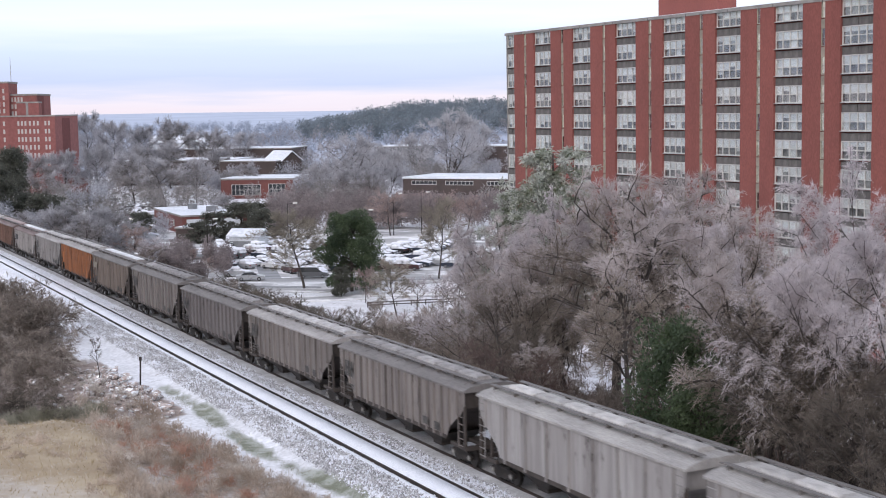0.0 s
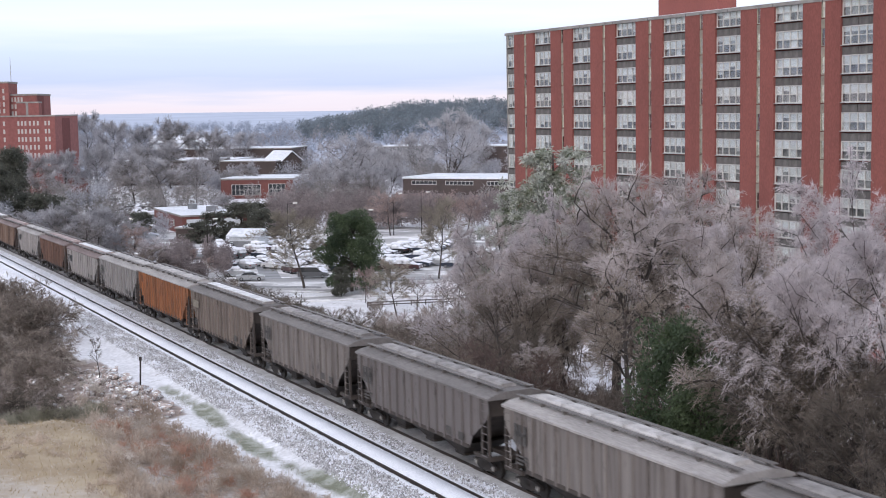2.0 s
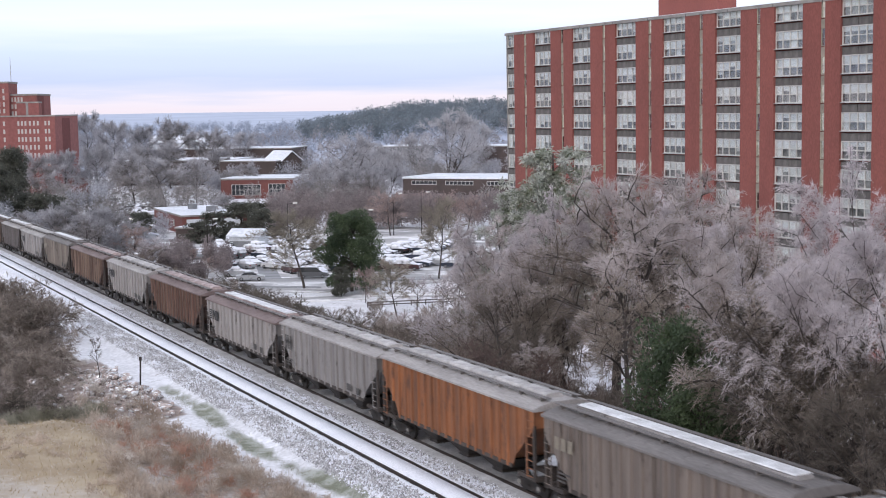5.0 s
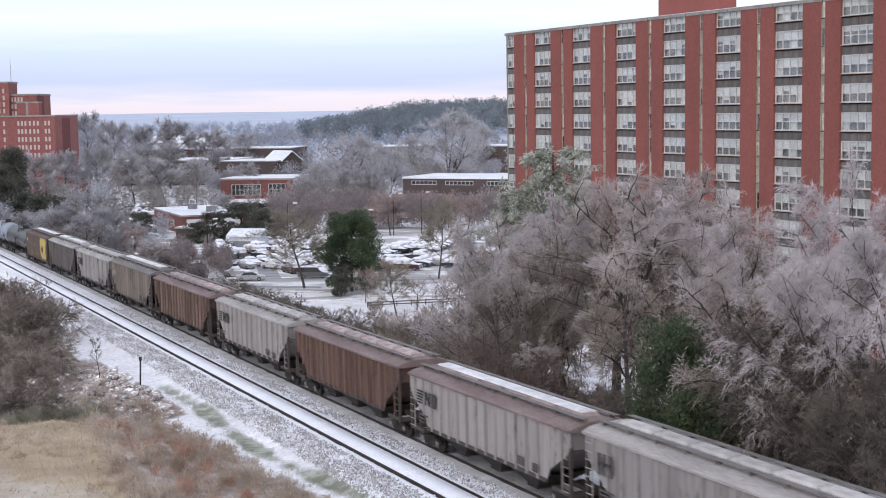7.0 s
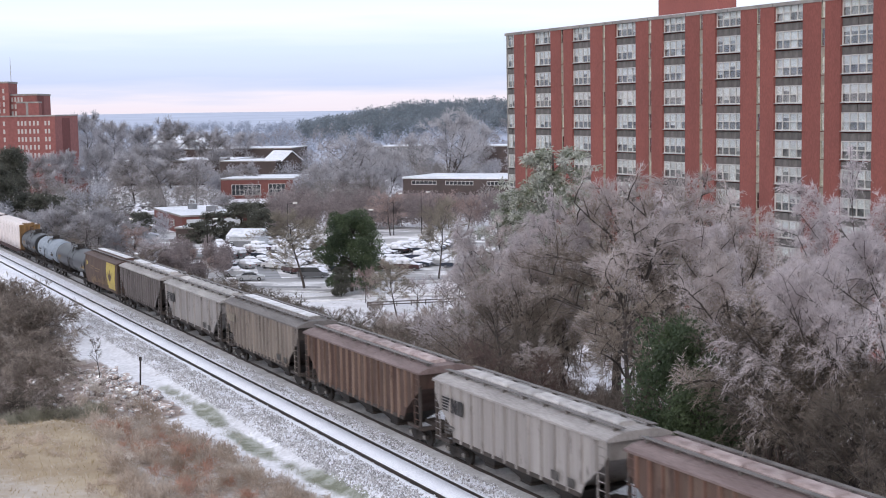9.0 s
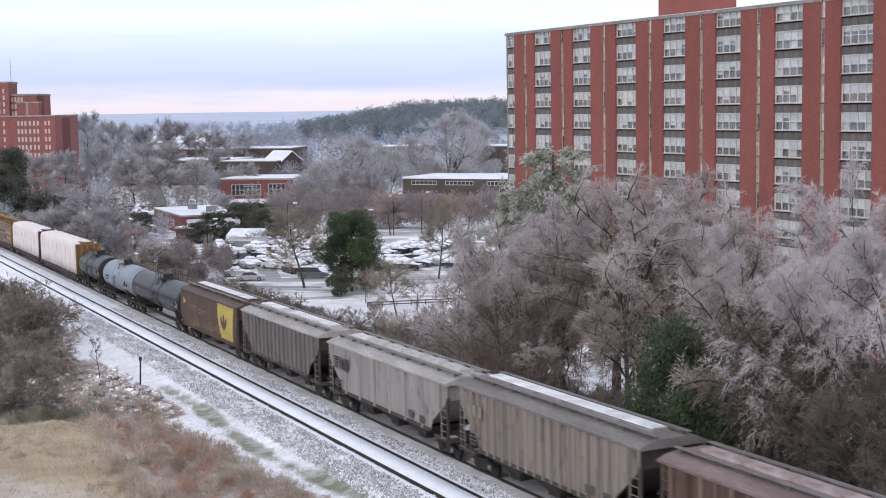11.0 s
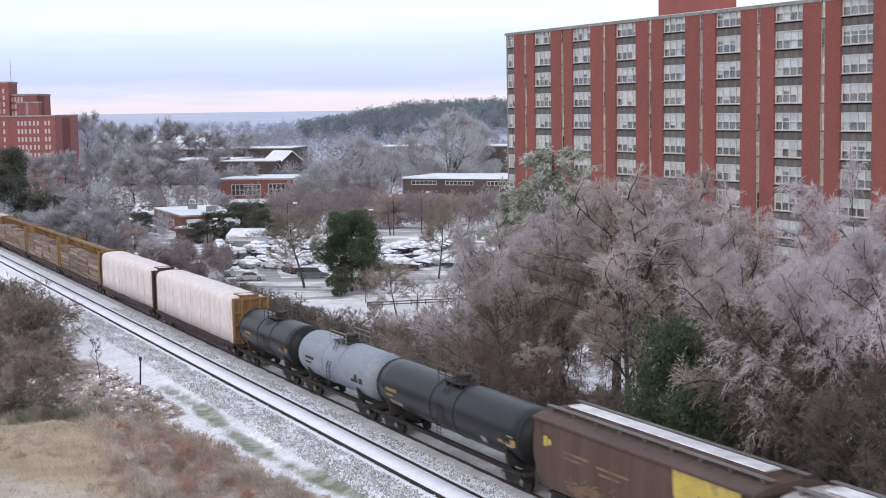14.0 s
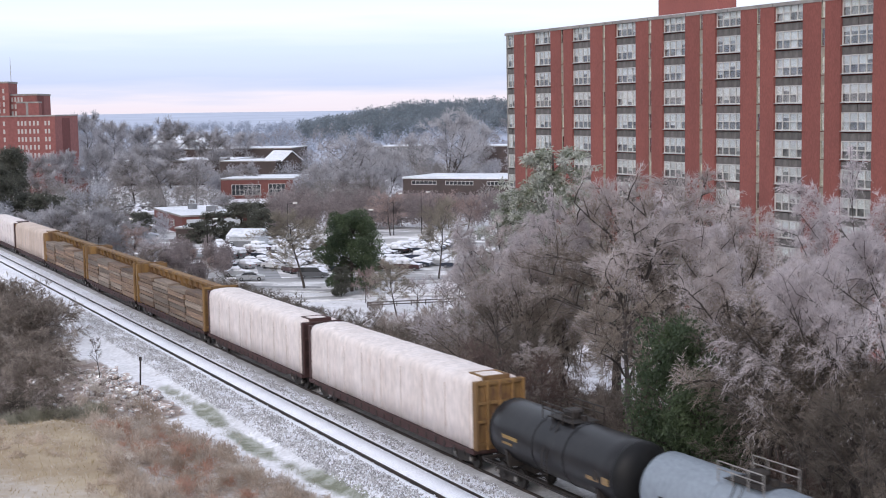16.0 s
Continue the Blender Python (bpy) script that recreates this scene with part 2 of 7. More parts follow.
def ground_material():
    m = material("winter_ground", (0.8, 0.8, 0.83), (0.68, 0.675, 0.695), 0.35, 0.95, bump=0.6, fine=9, spots=(0.17, 0.14, 0.11), spot_at=0.66, spot_scale=0.9)
    n, l = m.node_tree.nodes, m.node_tree.links
    b = n["Principled BSDF"]
    col = b.inputs["Base Color"].links[0].from_socket
    tc = n.new("ShaderNodeTexCoord")
    # the last entry is land tinted pale blue as distance haze
    for name, a, c, scale in (("woods", (0.15, 0.13, 0.115), (0.4, 0.385, 0.39), 0.8), ("weeds", (0.3, 0.245, 0.205), (0.56, 0.52, 0.5), 1.1), ("green", (0.19, 0.2, 0.145), (0.42, 0.43, 0.39), 0.9), ("debris", (0.2, 0.15, 0.125), (0.34, 0.285, 0.26), 1.0), ("dry_grass", (0.31, 0.235, 0.15), (0.43, 0.345, 0.24), 0.22), ("frost", (0.5, 0.46, 0.43), (0.62, 0.6, 0.59), 0.5), ("hazed_far_land", (0.42, 0.465, 0.57), (0.5, 0.545, 0.66), 0.006)):
        at = n.new("ShaderNodeAttribute")
        at.attribute_name = name
        no = n.new("ShaderNodeTexNoise")
        no.inputs["Scale"].default_value, no.inputs["Detail"].default_value = scale, 8.0
        no.inputs["Roughness"].default_value = 0.7
        l.new(tc.outputs["Object"], no.inputs["Vector"])
        r = n.new("ShaderNodeMapRange")
        r.inputs["From Min"].default_value, r.inputs["From Max"].default_value = 0.42, 0.62
        l.new(no.outputs["Fac"], r.inputs["Value"])
        mx = n.new("ShaderNodeMix")
        mx.data_type = "RGBA"
        mx.inputs["A"].default_value, mx.inputs["B"].default_value = (*a, 1), (*c, 1)
        l.new(r.outputs[0], mx.inputs["Factor"])
        # ragged edges
        ad = n.new("ShaderNodeMath")
        ad.operation = "MULTIPLY_ADD"
        ad.inputs[1].default_value, ad.inputs[2].default_value = 0.9, -0.45
        l.new(no.outputs["Fac"], ad.inputs[0])
        su = n.new("ShaderNodeMath")
        su.operation = "ADD"
        l.new(at.outputs["Fac"], su.inputs[0])
        l.new(ad.outputs[0], su.inputs[1])
        e = n.new("ShaderNodeMapRange")
        e.inputs["From Min"].default_value, e.inputs["From Max"].default_value = (0.1, 0.95) if name in ("dry_grass", "frost") else (0.35, 0.65)
        l.new(su.outputs[0], e.inputs["Value"])
        m3 = n.new("ShaderNodeMix")
        m3.data_type = "RGBA"
        l.new(e.outputs[0], m3.inputs["Factor"])
        l.new(col, m3.inputs["A"])
        l.new(mx.outputs["Result"], m3.inputs["B"])
        col = m3.outputs["Result"]
    l.new(col, b.inputs["Base Color"])
    return m


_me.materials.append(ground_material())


def ribbon(name, profile, mat, label, s0=-60, s1=430, step=2.0, o=0.0, rough=0.0, kind="structure", category="track"):
    """A strip of given cross-section (beside, height over the rails' foot) along the line."""
    ss = np.arange(s0, s1 + 0.1, step)
    rng = np.random.default_rng(3)
    vs = []
    for s in ss:
        for u, z in profile:
            x, y, _ = on_line(s, o + u)
            vs.append((x, y, z - GRADE * s + rough * rng.normal()))
    k = len(profile)
    a = np.arange(len(ss) - 1)[:, None] * k + np.arange(k - 1)[None, :]
    q = np.stack([a, a + 1, a + k + 1, a + k], -1).reshape(-1, 4)
    return tagged(part(name, raw_mesh(name, vs, q, False), mat), label, category, kind=kind)


m_ballast = material("snowy_ballast", (0.87, 0.875, 0.925), (0.75, 0.75, 0.79), 0.5, 0.95, bump=1.0, fine=9, spots=(0.52, 0.51, 0.515), spot_at=0.6, spot_scale=3.2)
m_ballast_dark = material("grey_ballast", (0.58, 0.57, 0.575), (0.42, 0.41, 0.41), 0.7, 0.95, bump=1.0, fine=9, spots=(0.42, 0.42, 0.43), spot_at=0.62, spot_scale=5.0)
ribbon("ballast_bed", [(-3.4, -1.0), (-2.95, -0.62), (-2.3, -0.24), (-1.2, -0.17), (1.2, -0.17), (1.9, -0.2), (6.4, -0.22), (8.2, -0.95), (9.0, -1.3)], m_ballast, "grey stone ballast dusted with snow under two tracks", rough=0.012, step=1.0)
ribbon("snow_strip", [(-0.70, -0.16), (-0.66, -0.075), (0.0, -0.055), (0.66, -0.075), (0.70, -0.16)], m_snow, "smooth white snow lying between the rails", rough=0.004, step=1.0, category="snow")
ribbon("snow_edge", [(-1.4, -0.2), (-1.2, -0.145), (-1.0, -0.12), (-0.84, -0.13), (-0.82, -0.18)], m_snow, "thin snow along the outside of the rail", rough=0.012, step=0.7, category="snow")
ribbon("snow_edge", [(0.82, -0.18), (0.84, -0.13), (1.0, -0.12), (1.2, -0.14), (1.45, -0.2)], m_snow, "thin snow along the outside of the rail", rough=0.014, step=0.7, category="snow")
ribbon("track_floor", [(-1.5, -0.19), (-1.3, -0.13), (1.3, -0.13), (2.4, -0.17), (3.0, -0.24)], m_ballast_dark, "greyer, darker ballast under the running train", o=SPACING, rough=0.01, step=1.0)
_rail = [(-0.075, -0.17), (-0.075, -0.15), (-0.018, -0.12), (-0.018, -0.04), (-0.037, -0.03), (-0.037, 0.0), (0.037, 0.0), (0.037, -0.03), (0.018, -0.04), (0.018, -0.12), (0.075, -0.15), (0.075, -0.17)]
for _o in (-0.755, 0.755, SPACING - 0.755, SPACING + 0.755):
    ribbon("rail", _rail, m_rail, "dark weathered steel rail", o=_o, category="rail")

# ---------------------------------------------------------------- the train
def paint(name, base, dirt=(0.098, 0.082, 0.077), amount=0.55, rust=None, rust_at=0.6):
    """Weathered car paint: broad and narrow streaks that run down the sheet, and chipped or rusted patches."""
    m = bpy.data.materials.new(name)
    m.use_nodes = True
    n, l = m.node_tree.nodes, m.node_tree.links
    b = n["Principled BSDF"]
    tc, info = n.new("ShaderNodeTexCoord"), n.new("ShaderNodeObjectInfo")
    seed = n.new("ShaderNodeMath")
    seed.operation = "MULTIPLY"
    seed.inputs[1].default_value = 61.0
    l.new(info.outputs["Random"], seed.inputs[0])

    def field(stretch, detail, low, high, to=1.0, rough=0.55):
        mp = n.new("ShaderNodeMapping")
        mp.inputs["Scale"].default_value = stretch
        l.new(tc.outputs["Object"], mp.inputs["Vector"])
        no = n.new("ShaderNodeTexNoise")
        no.noise_dimensions = "4D"
        no.inputs["Scale"].default_value, no.inputs["Detail"].default_value, no.inputs["Roughness"].default_value = 1.0, detail, rough
        l.new(mp.outputs[0], no.inputs["Vector"])
        l.new(seed.outputs[0], no.inputs["W"])
        r = n.new("ShaderNodeMapRange")
        r.inputs["From Min"].default_value, r.inputs["From Max"].default_value, r.inputs["To Max"].default_value = low, high, to
        l.new(no.outputs["Fac"], r.inputs["Value"])
        return r.outputs[0]

    def mixed(col, other, fac):
        mx = n.new("ShaderNodeMix")
        mx.data_type = "RGBA"
        mx.inputs["B"].default_value = (*other, 1)
        if isinstance(col, tuple):
            mx.inputs["A"].default_value = (*col, 1)
        else:
            l.new(col, mx.inputs["A"])
        l.new(fac, mx.inputs["Factor"])
        return mx.outputs["Result"]

    col = mixed(base, dirt, field((1.1, 0.6, 0.07), 4, 0.36, 0.66, amount))
    col = mixed(col, tuple(c * 0.45 for c in dirt), field((5.5, 2.0, 0.16), 3, 0.5, 0.72, amount))
    col = mixed(col, rust or tuple(c * 0.5 for c in dirt), field((1.6, 1.6, 0.55), 6, rust_at - 0.03, rust_at + 0.07, 0.8, 0.7))
    col = mixed(col, tuple(min(1.0, c * 1.5) for c in base), field((2.5, 1.5, 0.4), 5, 0.6, 0.72, 0.45, 0.65))
    tone = n.new("ShaderNodeMapRange")
    tone.inputs["To Min"].default_value, tone.inputs["To Max"].default_value = 0.86, 1.16
    l.new(info.outputs["Random"], tone.inputs["Value"])
    vm = n.new("ShaderNodeVectorMath")
    vm.operation = "SCALE"
    l.new(col, vm.inputs[0])
    l.new(tone.outputs[0], vm.inputs["Scale"])
    l.new(vm.outputs[0], b.inputs["Base Color"])
    b.inputs["Roughness"].default_value, b.inputs["Specular IOR Level"].default_value = 0.72, 0.35
    bp = n.new("ShaderNodeBump")
    bp.inputs["Strength"].default_value, bp.inputs["Distance"].default_value = 0.2, 0.02
    l.new(field((2.0, 2.0, 1.2), 3, 0.2, 0.8), bp.inputs["Height"])
    l.new(bp.outputs[0], b.inputs["Normal"])
    return m


P = {
    "grey": paint("paint_grey", (0.235, 0.212, 0.197), amount=0.68),
    "light": paint("paint_light_grey", (0.32, 0.305, 0.297), amount=0.45),
    "white": paint("paint_dirty_white", (0.325, 0.305, 0.293), amount=0.3),
    "dark": paint("paint_dark_grey", (0.165, 0.15, 0.147), amount=0.45),
    "tan": paint("paint_tan_grey", (0.215, 0.178, 0.152), amount=0.6),
    "pale_tan": paint("paint_pale_tan_grey", (0.285, 0.248, 0.216), amount=0.55),
    "orange": paint("paint_orange", (0.36, 0.142, 0.06), (0.17, 0.088, 0.057), 0.8, rust=(0.11, 0.062, 0.046), rust_at=0.56),
    "red": paint("paint_oxide_red", (0.075, 0.034, 0.027), (0.2, 0.15, 0.118), 0.75, rust=(0.05, 0.028, 0.023), rust_at=0.55),
    "brown": paint("paint_rust_brown", (0.068, 0.035, 0.028), (0.165, 0.118, 0.094), 0.7, rust=(0.05, 0.028, 0.023), rust_at=0.56),
    "maroon": paint("paint_brown", (0.075, 0.043, 0.031), (0.115, 0.083, 0.064), 0.6),
    "black": material("paint_black", (0.009, 0.009, 0.011), (0.018, 0.017, 0.018), 0.7, 0.36, bump=0.0, stretch=(1, 1, 0.4), spots=(0.03, 0.029, 0.03), spot_at=0.64, spot_scale=0.9, spec=0.3),
    "head": material("paint_head_black", (0.006, 0.006, 0.007), (0.012, 0.012, 0.012), 0.8, 0.5, bump=0.0, spec=0.25),
    "steel": material("paint_blue_grey", (0.245, 0.285, 0.33), (0.21, 0.245, 0.285), 0.5, 0.48, bump=0.0, stretch=(1, 1, 0.4)),
    "yellow": paint("paint_ochre", (0.29, 0.168, 0.06), (0.12, 0.072, 0.045), 0.75, rust=(0.13, 0.07, 0.045), rust_at=0.55),
    # ribs paler than the sheet between them
    "red_rib": paint("paint_pale_red_ribs", (0.19, 0.115, 0.088), (0.095, 0.05, 0.038), 0.6),
    "brown_rib": paint("paint_pale_brown_ribs", (0.26, 0.192, 0.152), (0.11, 0.062, 0.046), 0.8),
    # dirty car ends, darkened further to hold the end gaps' shade in the paint
    "grime_shade": paint("paint_grime_shade_ends", (0.075, 0.062, 0.055), (0.045, 0.036, 0.032), 0.5),
    "deck": paint("paint_dark_brown", (0.075, 0.035, 0.033), (0.04, 0.028, 0.026), 0.5),
}
ROOF = {
    "grey": material("roof_grey", (0.39, 0.365, 0.352), (0.29, 0.27, 0.26), 0.5, 0.8, bump=0.08, stretch=(0.4, 2, 1)),
    "dark": material("roof_dark", (0.14, 0.128, 0.123), (0.19, 0.174, 0.167), 0.5, 0.8, bump=0.08, stretch=(0.4, 2, 1)),
    "pink": material("roof_faded_red", (0.225, 0.172, 0.164), (0.155, 0.112, 0.106), 0.5, 0.8, bump=0.08, stretch=(0.4, 2, 1)),
    "board": material("running_board_steel", (0.2, 0.185, 0.178), (0.13, 0.12, 0.115), 1.0, 0.8, bump=0.1),
    "brown": material("roof_brown", (0.1, 0.062, 0.05), (0.075, 0.046, 0.038), 0.5, 0.7, bump=0.06, stretch=(0.4, 2, 1)),
    "light": material("roof_light", (0.4, 0.38, 0.36), (0.28, 0.265, 0.255), 0.8, 0.8, bump=0.08, stretch=(0.4, 2, 1)),
}
HATCH = {k: material("frosted_hatch_" + k, c, d, 1.1, 0.85, bump=0.1, fine=7, rnd=0.22) for k, c, d in (
    ("grey", (0.52, 0.5, 0.49), (0.33, 0.31, 0.3)), ("dark", (0.36, 0.34, 0.33), (0.2, 0.185, 0.18)), ("pink", (0.47, 0.39, 0.375), (0.24, 0.175, 0.165)),
    ("brown", (0.14, 0.095, 0.08), (0.09, 0.055, 0.045)), ("light", (0.54, 0.52, 0.5), (0.36, 0.34, 0.325)))}
m_lettering = material("faded_dark_lettering", (0.022, 0.021, 0.023), (0.05, 0.047, 0.046), 2.0, 0.8, bump=0)
m_faint_bar = material("faint_grey_lettering", (0.06, 0.056, 0.053), (0.1, 0.092, 0.086), 2.0, 0.8, bump=0)
m_white_bar = material("faded_white_lettering", (0.24, 0.212, 0.168), (0.19, 0.165, 0.132), 2.0, 0.8, bump=0)
m_yellow_bar = material("yellow_panel", (0.52, 0.41, 0.085), (0.4, 0.3, 0.075), 0.8, 0.7, bump=0, spots=(0.28, 0.2, 0.09), spot_at=0.62, spot_scale=0.9)

m_straw_paint = material("faded_straw_paint", (0.2, 0.135, 0.075), (0.13, 0.085, 0.055), 1.0, 0.8, bump=0)
m_faint_white = material("scuffed_pale_paint", (0.36, 0.35, 0.35), (0.2, 0.195, 0.19), 2.0, 0.8, bump=0)
m_dull_bar = material("dull_yellow_lettering", (0.3, 0.2, 0.07), (0.2, 0.13, 0.07), 1.0, 0.8, bump=0)
_shared = {}


def once(key, build):
    if key not in _shared:
        _shared[key] = build()
    return _shared[key]


def trucks(car, half):
    def frame_shape():
        s = Shape()
        for y in (-1.02, 1.02):
            s.slab([(-1.15, 0.42), (-1.15, 0.6), (-0.5, 0.72), (0.5, 0.72), (1.15, 0.6), (1.15, 0.42), (0.7, 0.42), (0.4, 0.24), (-0.4, 0.24), (-0.7, 0.42)], 1, y - 0.08, y + 0.08)
        s.box(-0.2, 0.2, -1.1, 1.1, 0.4, 0.68)
        return s.mesh("truck_frame")

    def wheel_shape():
        s = Shape()
        for y in (-0.78, 0.78):
            e = 1 if y > 0 else -1
            s.tube((0, y - 0.065, 0), (0, y + 0.065, 0), 0.46, n=20)
            s.tube((0, y - e * 0.1, 0), (0, y - e * 0.065, 0), 0.49, n=20)
        s.tube((0, -1.0, 0), (0, 1.0, 0), 0.08, n=8)
        return s.mesh("wheelset")

    def cap_shape():
        s = Shape()
        s.tube((0, -1.14, 0), (0, -1.1, 0), 0.13, n=10)
        return s.mesh("bearing_cap")

    for x in (-half, half):
        tr = part("truck", once("truck", frame_shape), m_iron, car, "black cast side-frame truck", at=pose(x, 0, 0))
        for a in (-0.88, 0.88):
            part("wheelset", once("wheel", wheel_shape), m_wheel, tr, at=pose(a, 0, 0.46))
            part("bearing_cap", once("cap", cap_shape), m_disc, tr, at=pose(a, 0, 0.46))


def couplers(car, half):
    def shape(e):
        s = Shape()
        s.box(min(0, e * 0.7), max(0, e * 0.7), -0.14, 0.14, 0.74, 1.0)
        s.box(min(e * 0.55, e * 0.78), max(e * 0.55, e * 0.78), -0.22, 0.2, 0.7, 1.04)
        return s.mesh("coupler")
    for e in (-1, 1):
        part("coupler", once("coupler%d" % e, lambda: shape(e)), m_iron, car, at=pose(e * half, 0, 0))


def marks(car, kind, x, y, z, h):
    """Plain bars and blocks where the side carries lettering."""
    s, mat = Shape(), m_lettering
    y0, y1 = y - 0.012, y
    if kind == "stripes":
        for k in range(5):
            s.box(x, x + 0.85 - 0.06 * k, y0, y1, z - 0.15 * k, z - 0.15 * k + 0.09)
        s.slab([(x + 0.98, z - 0.62), (x + 0.98, z + 0.1), (x + 1.2, z + 0.1), (x + 1.45, z - 0.25), (x + 1.45, z + 0.1), (x + 1.62, z + 0.1), (x + 1.62, z - 0.62), (x + 1.42, z - 0.62), (x + 1.16, z - 0.24), (x + 1.16, z - 0.62)], 1, y0, y1)
        s.box(x + 1.72, x + 2.25, y0, y1, z - 0.62, z + 0.1)
    elif kind == "pillars":
        mat = m_faint_bar
        for k in range(3):
            s.slab([(x + 0.42 * k, z - 0.75), (x + 0.42 * k + 0.05, z + 0.15), (x + 0.42 * k + 0.28, z + 0.15), (x + 0.42 * k + 0.3, z - 0.75)], 1, y0, y1)
        s.box(x + 0.1, x + 1.1, y0, y1, z - 0.36, z - 0.2)
    elif kind == "white":
        mat = m_white_bar
        for k in range(3):
            s.box(x + 0.55 * k, x + 0.55 * k + 0.4, y0, y1, z - 0.5, z + 0.05)
    part("lettering", s, mat, car, "plain faded lettering blocks")
    for k in range(3):
        part("data_mark", Shape().box(x + 0.2, x + 1.3 - 0.2 * k, y0, y1, h - 0.18 * k, h - 0.18 * k + 0.09), m_faint_bar, car)
    part("data_mark", Shape().box(x + 10.8, x + 11.4, y0, y1, h - 0.35, h + 0.05), m_faint_bar, car)
    part("data_mark", Shape().box(x + 12.2, x + 12.7, y0, y1, h - 0.4, h), m_faint_bar, car)


def bulge(u):
    """Half the breadth of the rounded hopper, from its sill (0) to its eave (1)."""
    return 1.45 + 0.2 * math.sin(math.pi * (0.12 + 0.76 * u))


def hopper(name, label, body, roof, half=8.2, eave=4.0, ribs=15, snow=0.0, mark=None, smooth_side=False, group="covered hoppers of the train"):
    car = thing(name, label, "train car", group)
    w = 1.55
    # hull: slope sheets at both ends, flat top
    s = Shape()
    s.slab([(-half + 0.1, eave), (half - 0.1, eave), (half - 0.25, eave - 0.9), (half - 3.4, 1.2), (-half + 3.4, 1.2), (-half + 0.25, eave - 0.9)], 1, -w + 0.06, w - 0.06)
    part("hull", s, P[body] if smooth_side or body in ("white", "light", "orange", "brown", "red") else P["grime_shade"], car, "sloped end sheets")
    # side sheets with the cut lower corners
    out = [(-half, eave), (half, eave), (half, eave - 0.75), (half - 0.35, eave - 1.15), (half - 1.75, 1.85), (half - 2.1, 1.25), (-half + 2.1, 1.25), (-half + 1.75, 1.85), (-half + 0.35, eave - 1.15), (-half, eave - 0.75)]
    for y in (-1, 1):
        s = Shape()
        if smooth_side:
            # rounded sides that bulge outwards
            rows = []
            for k in range(13):
                u = k / 12
                z, yy = 1.0 + (eave - 1.0) * u, y * bulge(u)
                cut = 0.5 * max(0.0, 1 - u * 2.2) ** 1.4
                rows.append([(-half + cut, yy, z), (0, yy, z), (half - cut, yy, z), (half - cut, yy - y * 0.08, z), (0, yy - y * 0.08, z), (-half + cut, yy - y * 0.08, z)])
            s.loft(rows)
            part("side_sheet", s, P[body], car, "smooth rounded side sheet", smooth=False)
            e = y
            ring = [(-bulge(k / 12) + 0.03, 1.0 + (eave - 1.0) * k / 12) for k in range(13)]
            part("end_wall", Shape().slab(ring + [(-a, b) for a, b in reversed(ring)], 0, e * (half - 0.62), e * (half - 0.5)), P["maroon"], car, "dark red end wall")
            continue
        s.slab(out, 1, y * (w - 0.05), y * w)
        posts = []
        for k in range(ribs):
            x = -half + 0.75 + (2 * half - 1.5) * k / (ribs - 1)
            z0 = 1.25 if abs(x) < half - 2.1 else (1.9 + (abs(x) - half + 1.75) * 0.72)
            posts.append((x, z0))
        sheet = part("side_sheet", s, P[body], car, "ribbed side sheet streaked with dirt")
        for x, z0 in posts:
            r = Shape().slab([(-0.06, y * w), (-0.045, y * (w + 0.12)), (0.045, y * (w + 0.12)), (0.06, y * w)], 2, z0, eave - 0.06)
            part("rib", once(("rib", y, round(z0, 2), eave, body), lambda: r.mesh("rib")), P.get(body + "_rib", P[body]), sheet, at=pose(x, 0, 0))
        s = Shape()
        s.slab([(-half + 2.05, 1.2), (half - 2.05, 1.2), (half - 2.05, 1.38), (-half + 2.05, 1.38)], 1, y * w, y * (w + 0.05))
        s.slab([(-half, 0.98), (-half + 1.6, 0.98), (-half + 1.6, 1.16), (-half, 1.16)], 1, y * (w - 0.16), y * w)
        s.slab([(half - 1.6, 0.98), (half, 0.98), (half, 1.16), (half - 1.6, 1.16)], 1, y * (w - 0.16), y * w)
        part("side_sill", s, P["grime_shade"], car)
    for e in (-1, 1):
        s = Shape()
        s.box(*sorted((e * (half - 0.14), e * half)), -w, -w + 0.12, 1.0, eave - 0.7).box(*sorted((e * (half - 0.14), e * half)), w - 0.12, w, 1.0, eave - 0.7)
        s.box(*sorted((e * (half - 0.2), e * (half + 0.05))), -w, w, 0.95, 1.15)
        s.box(*sorted((e * (half - 2.1), e * half)), -0.3, 0.3, 0.9, 1.1)
        s.box(*sorted((e * (half - 1.0), e * (half - 0.9))), -w + 0.1, -w + 0.2, 1.1, 2.6).box(*sorted((e * (half - 1.0), e * (half - 0.9))), w - 0.2, w - 0.1, 1.1, 2.6)
        part("end_frame", s, P["grime_shade"], car, "open end frame with posts")
        s = Shape()
        for k in range(8):
            z = 1.15 + k * 0.36
            if z < eave:
                s.box(*sorted((e * (half - 0.62), e * (half - 0.08))), -w - 0.06, -w - 0.03, z, z + 0.035)
        s.box(*sorted((e * (half - 0.64), e * (half - 0.6))), -w - 0.06, -w - 0.02, 1.1, eave - 0.1)
        part("ladder", s, P[body], car)
    # roof with its eave lip, hatches and running boards
    s = Shape()
    e0 = eave + 0.003
    s.slab([(-w - 0.09, e0 - 0.06), (-w - 0.09, e0 + 0.04), (-1.25, e0 + 0.2), (-0.6, e0 + 0.32), (0.6, e0 + 0.32), (1.25, e0 + 0.2), (w + 0.09, e0 + 0.04), (w + 0.09, e0 - 0.06)], 0, -half - 0.12, half + 0.12)
    for k in range(12):
        x = -half + 0.7 + (2 * half - 1.4) * k / 11
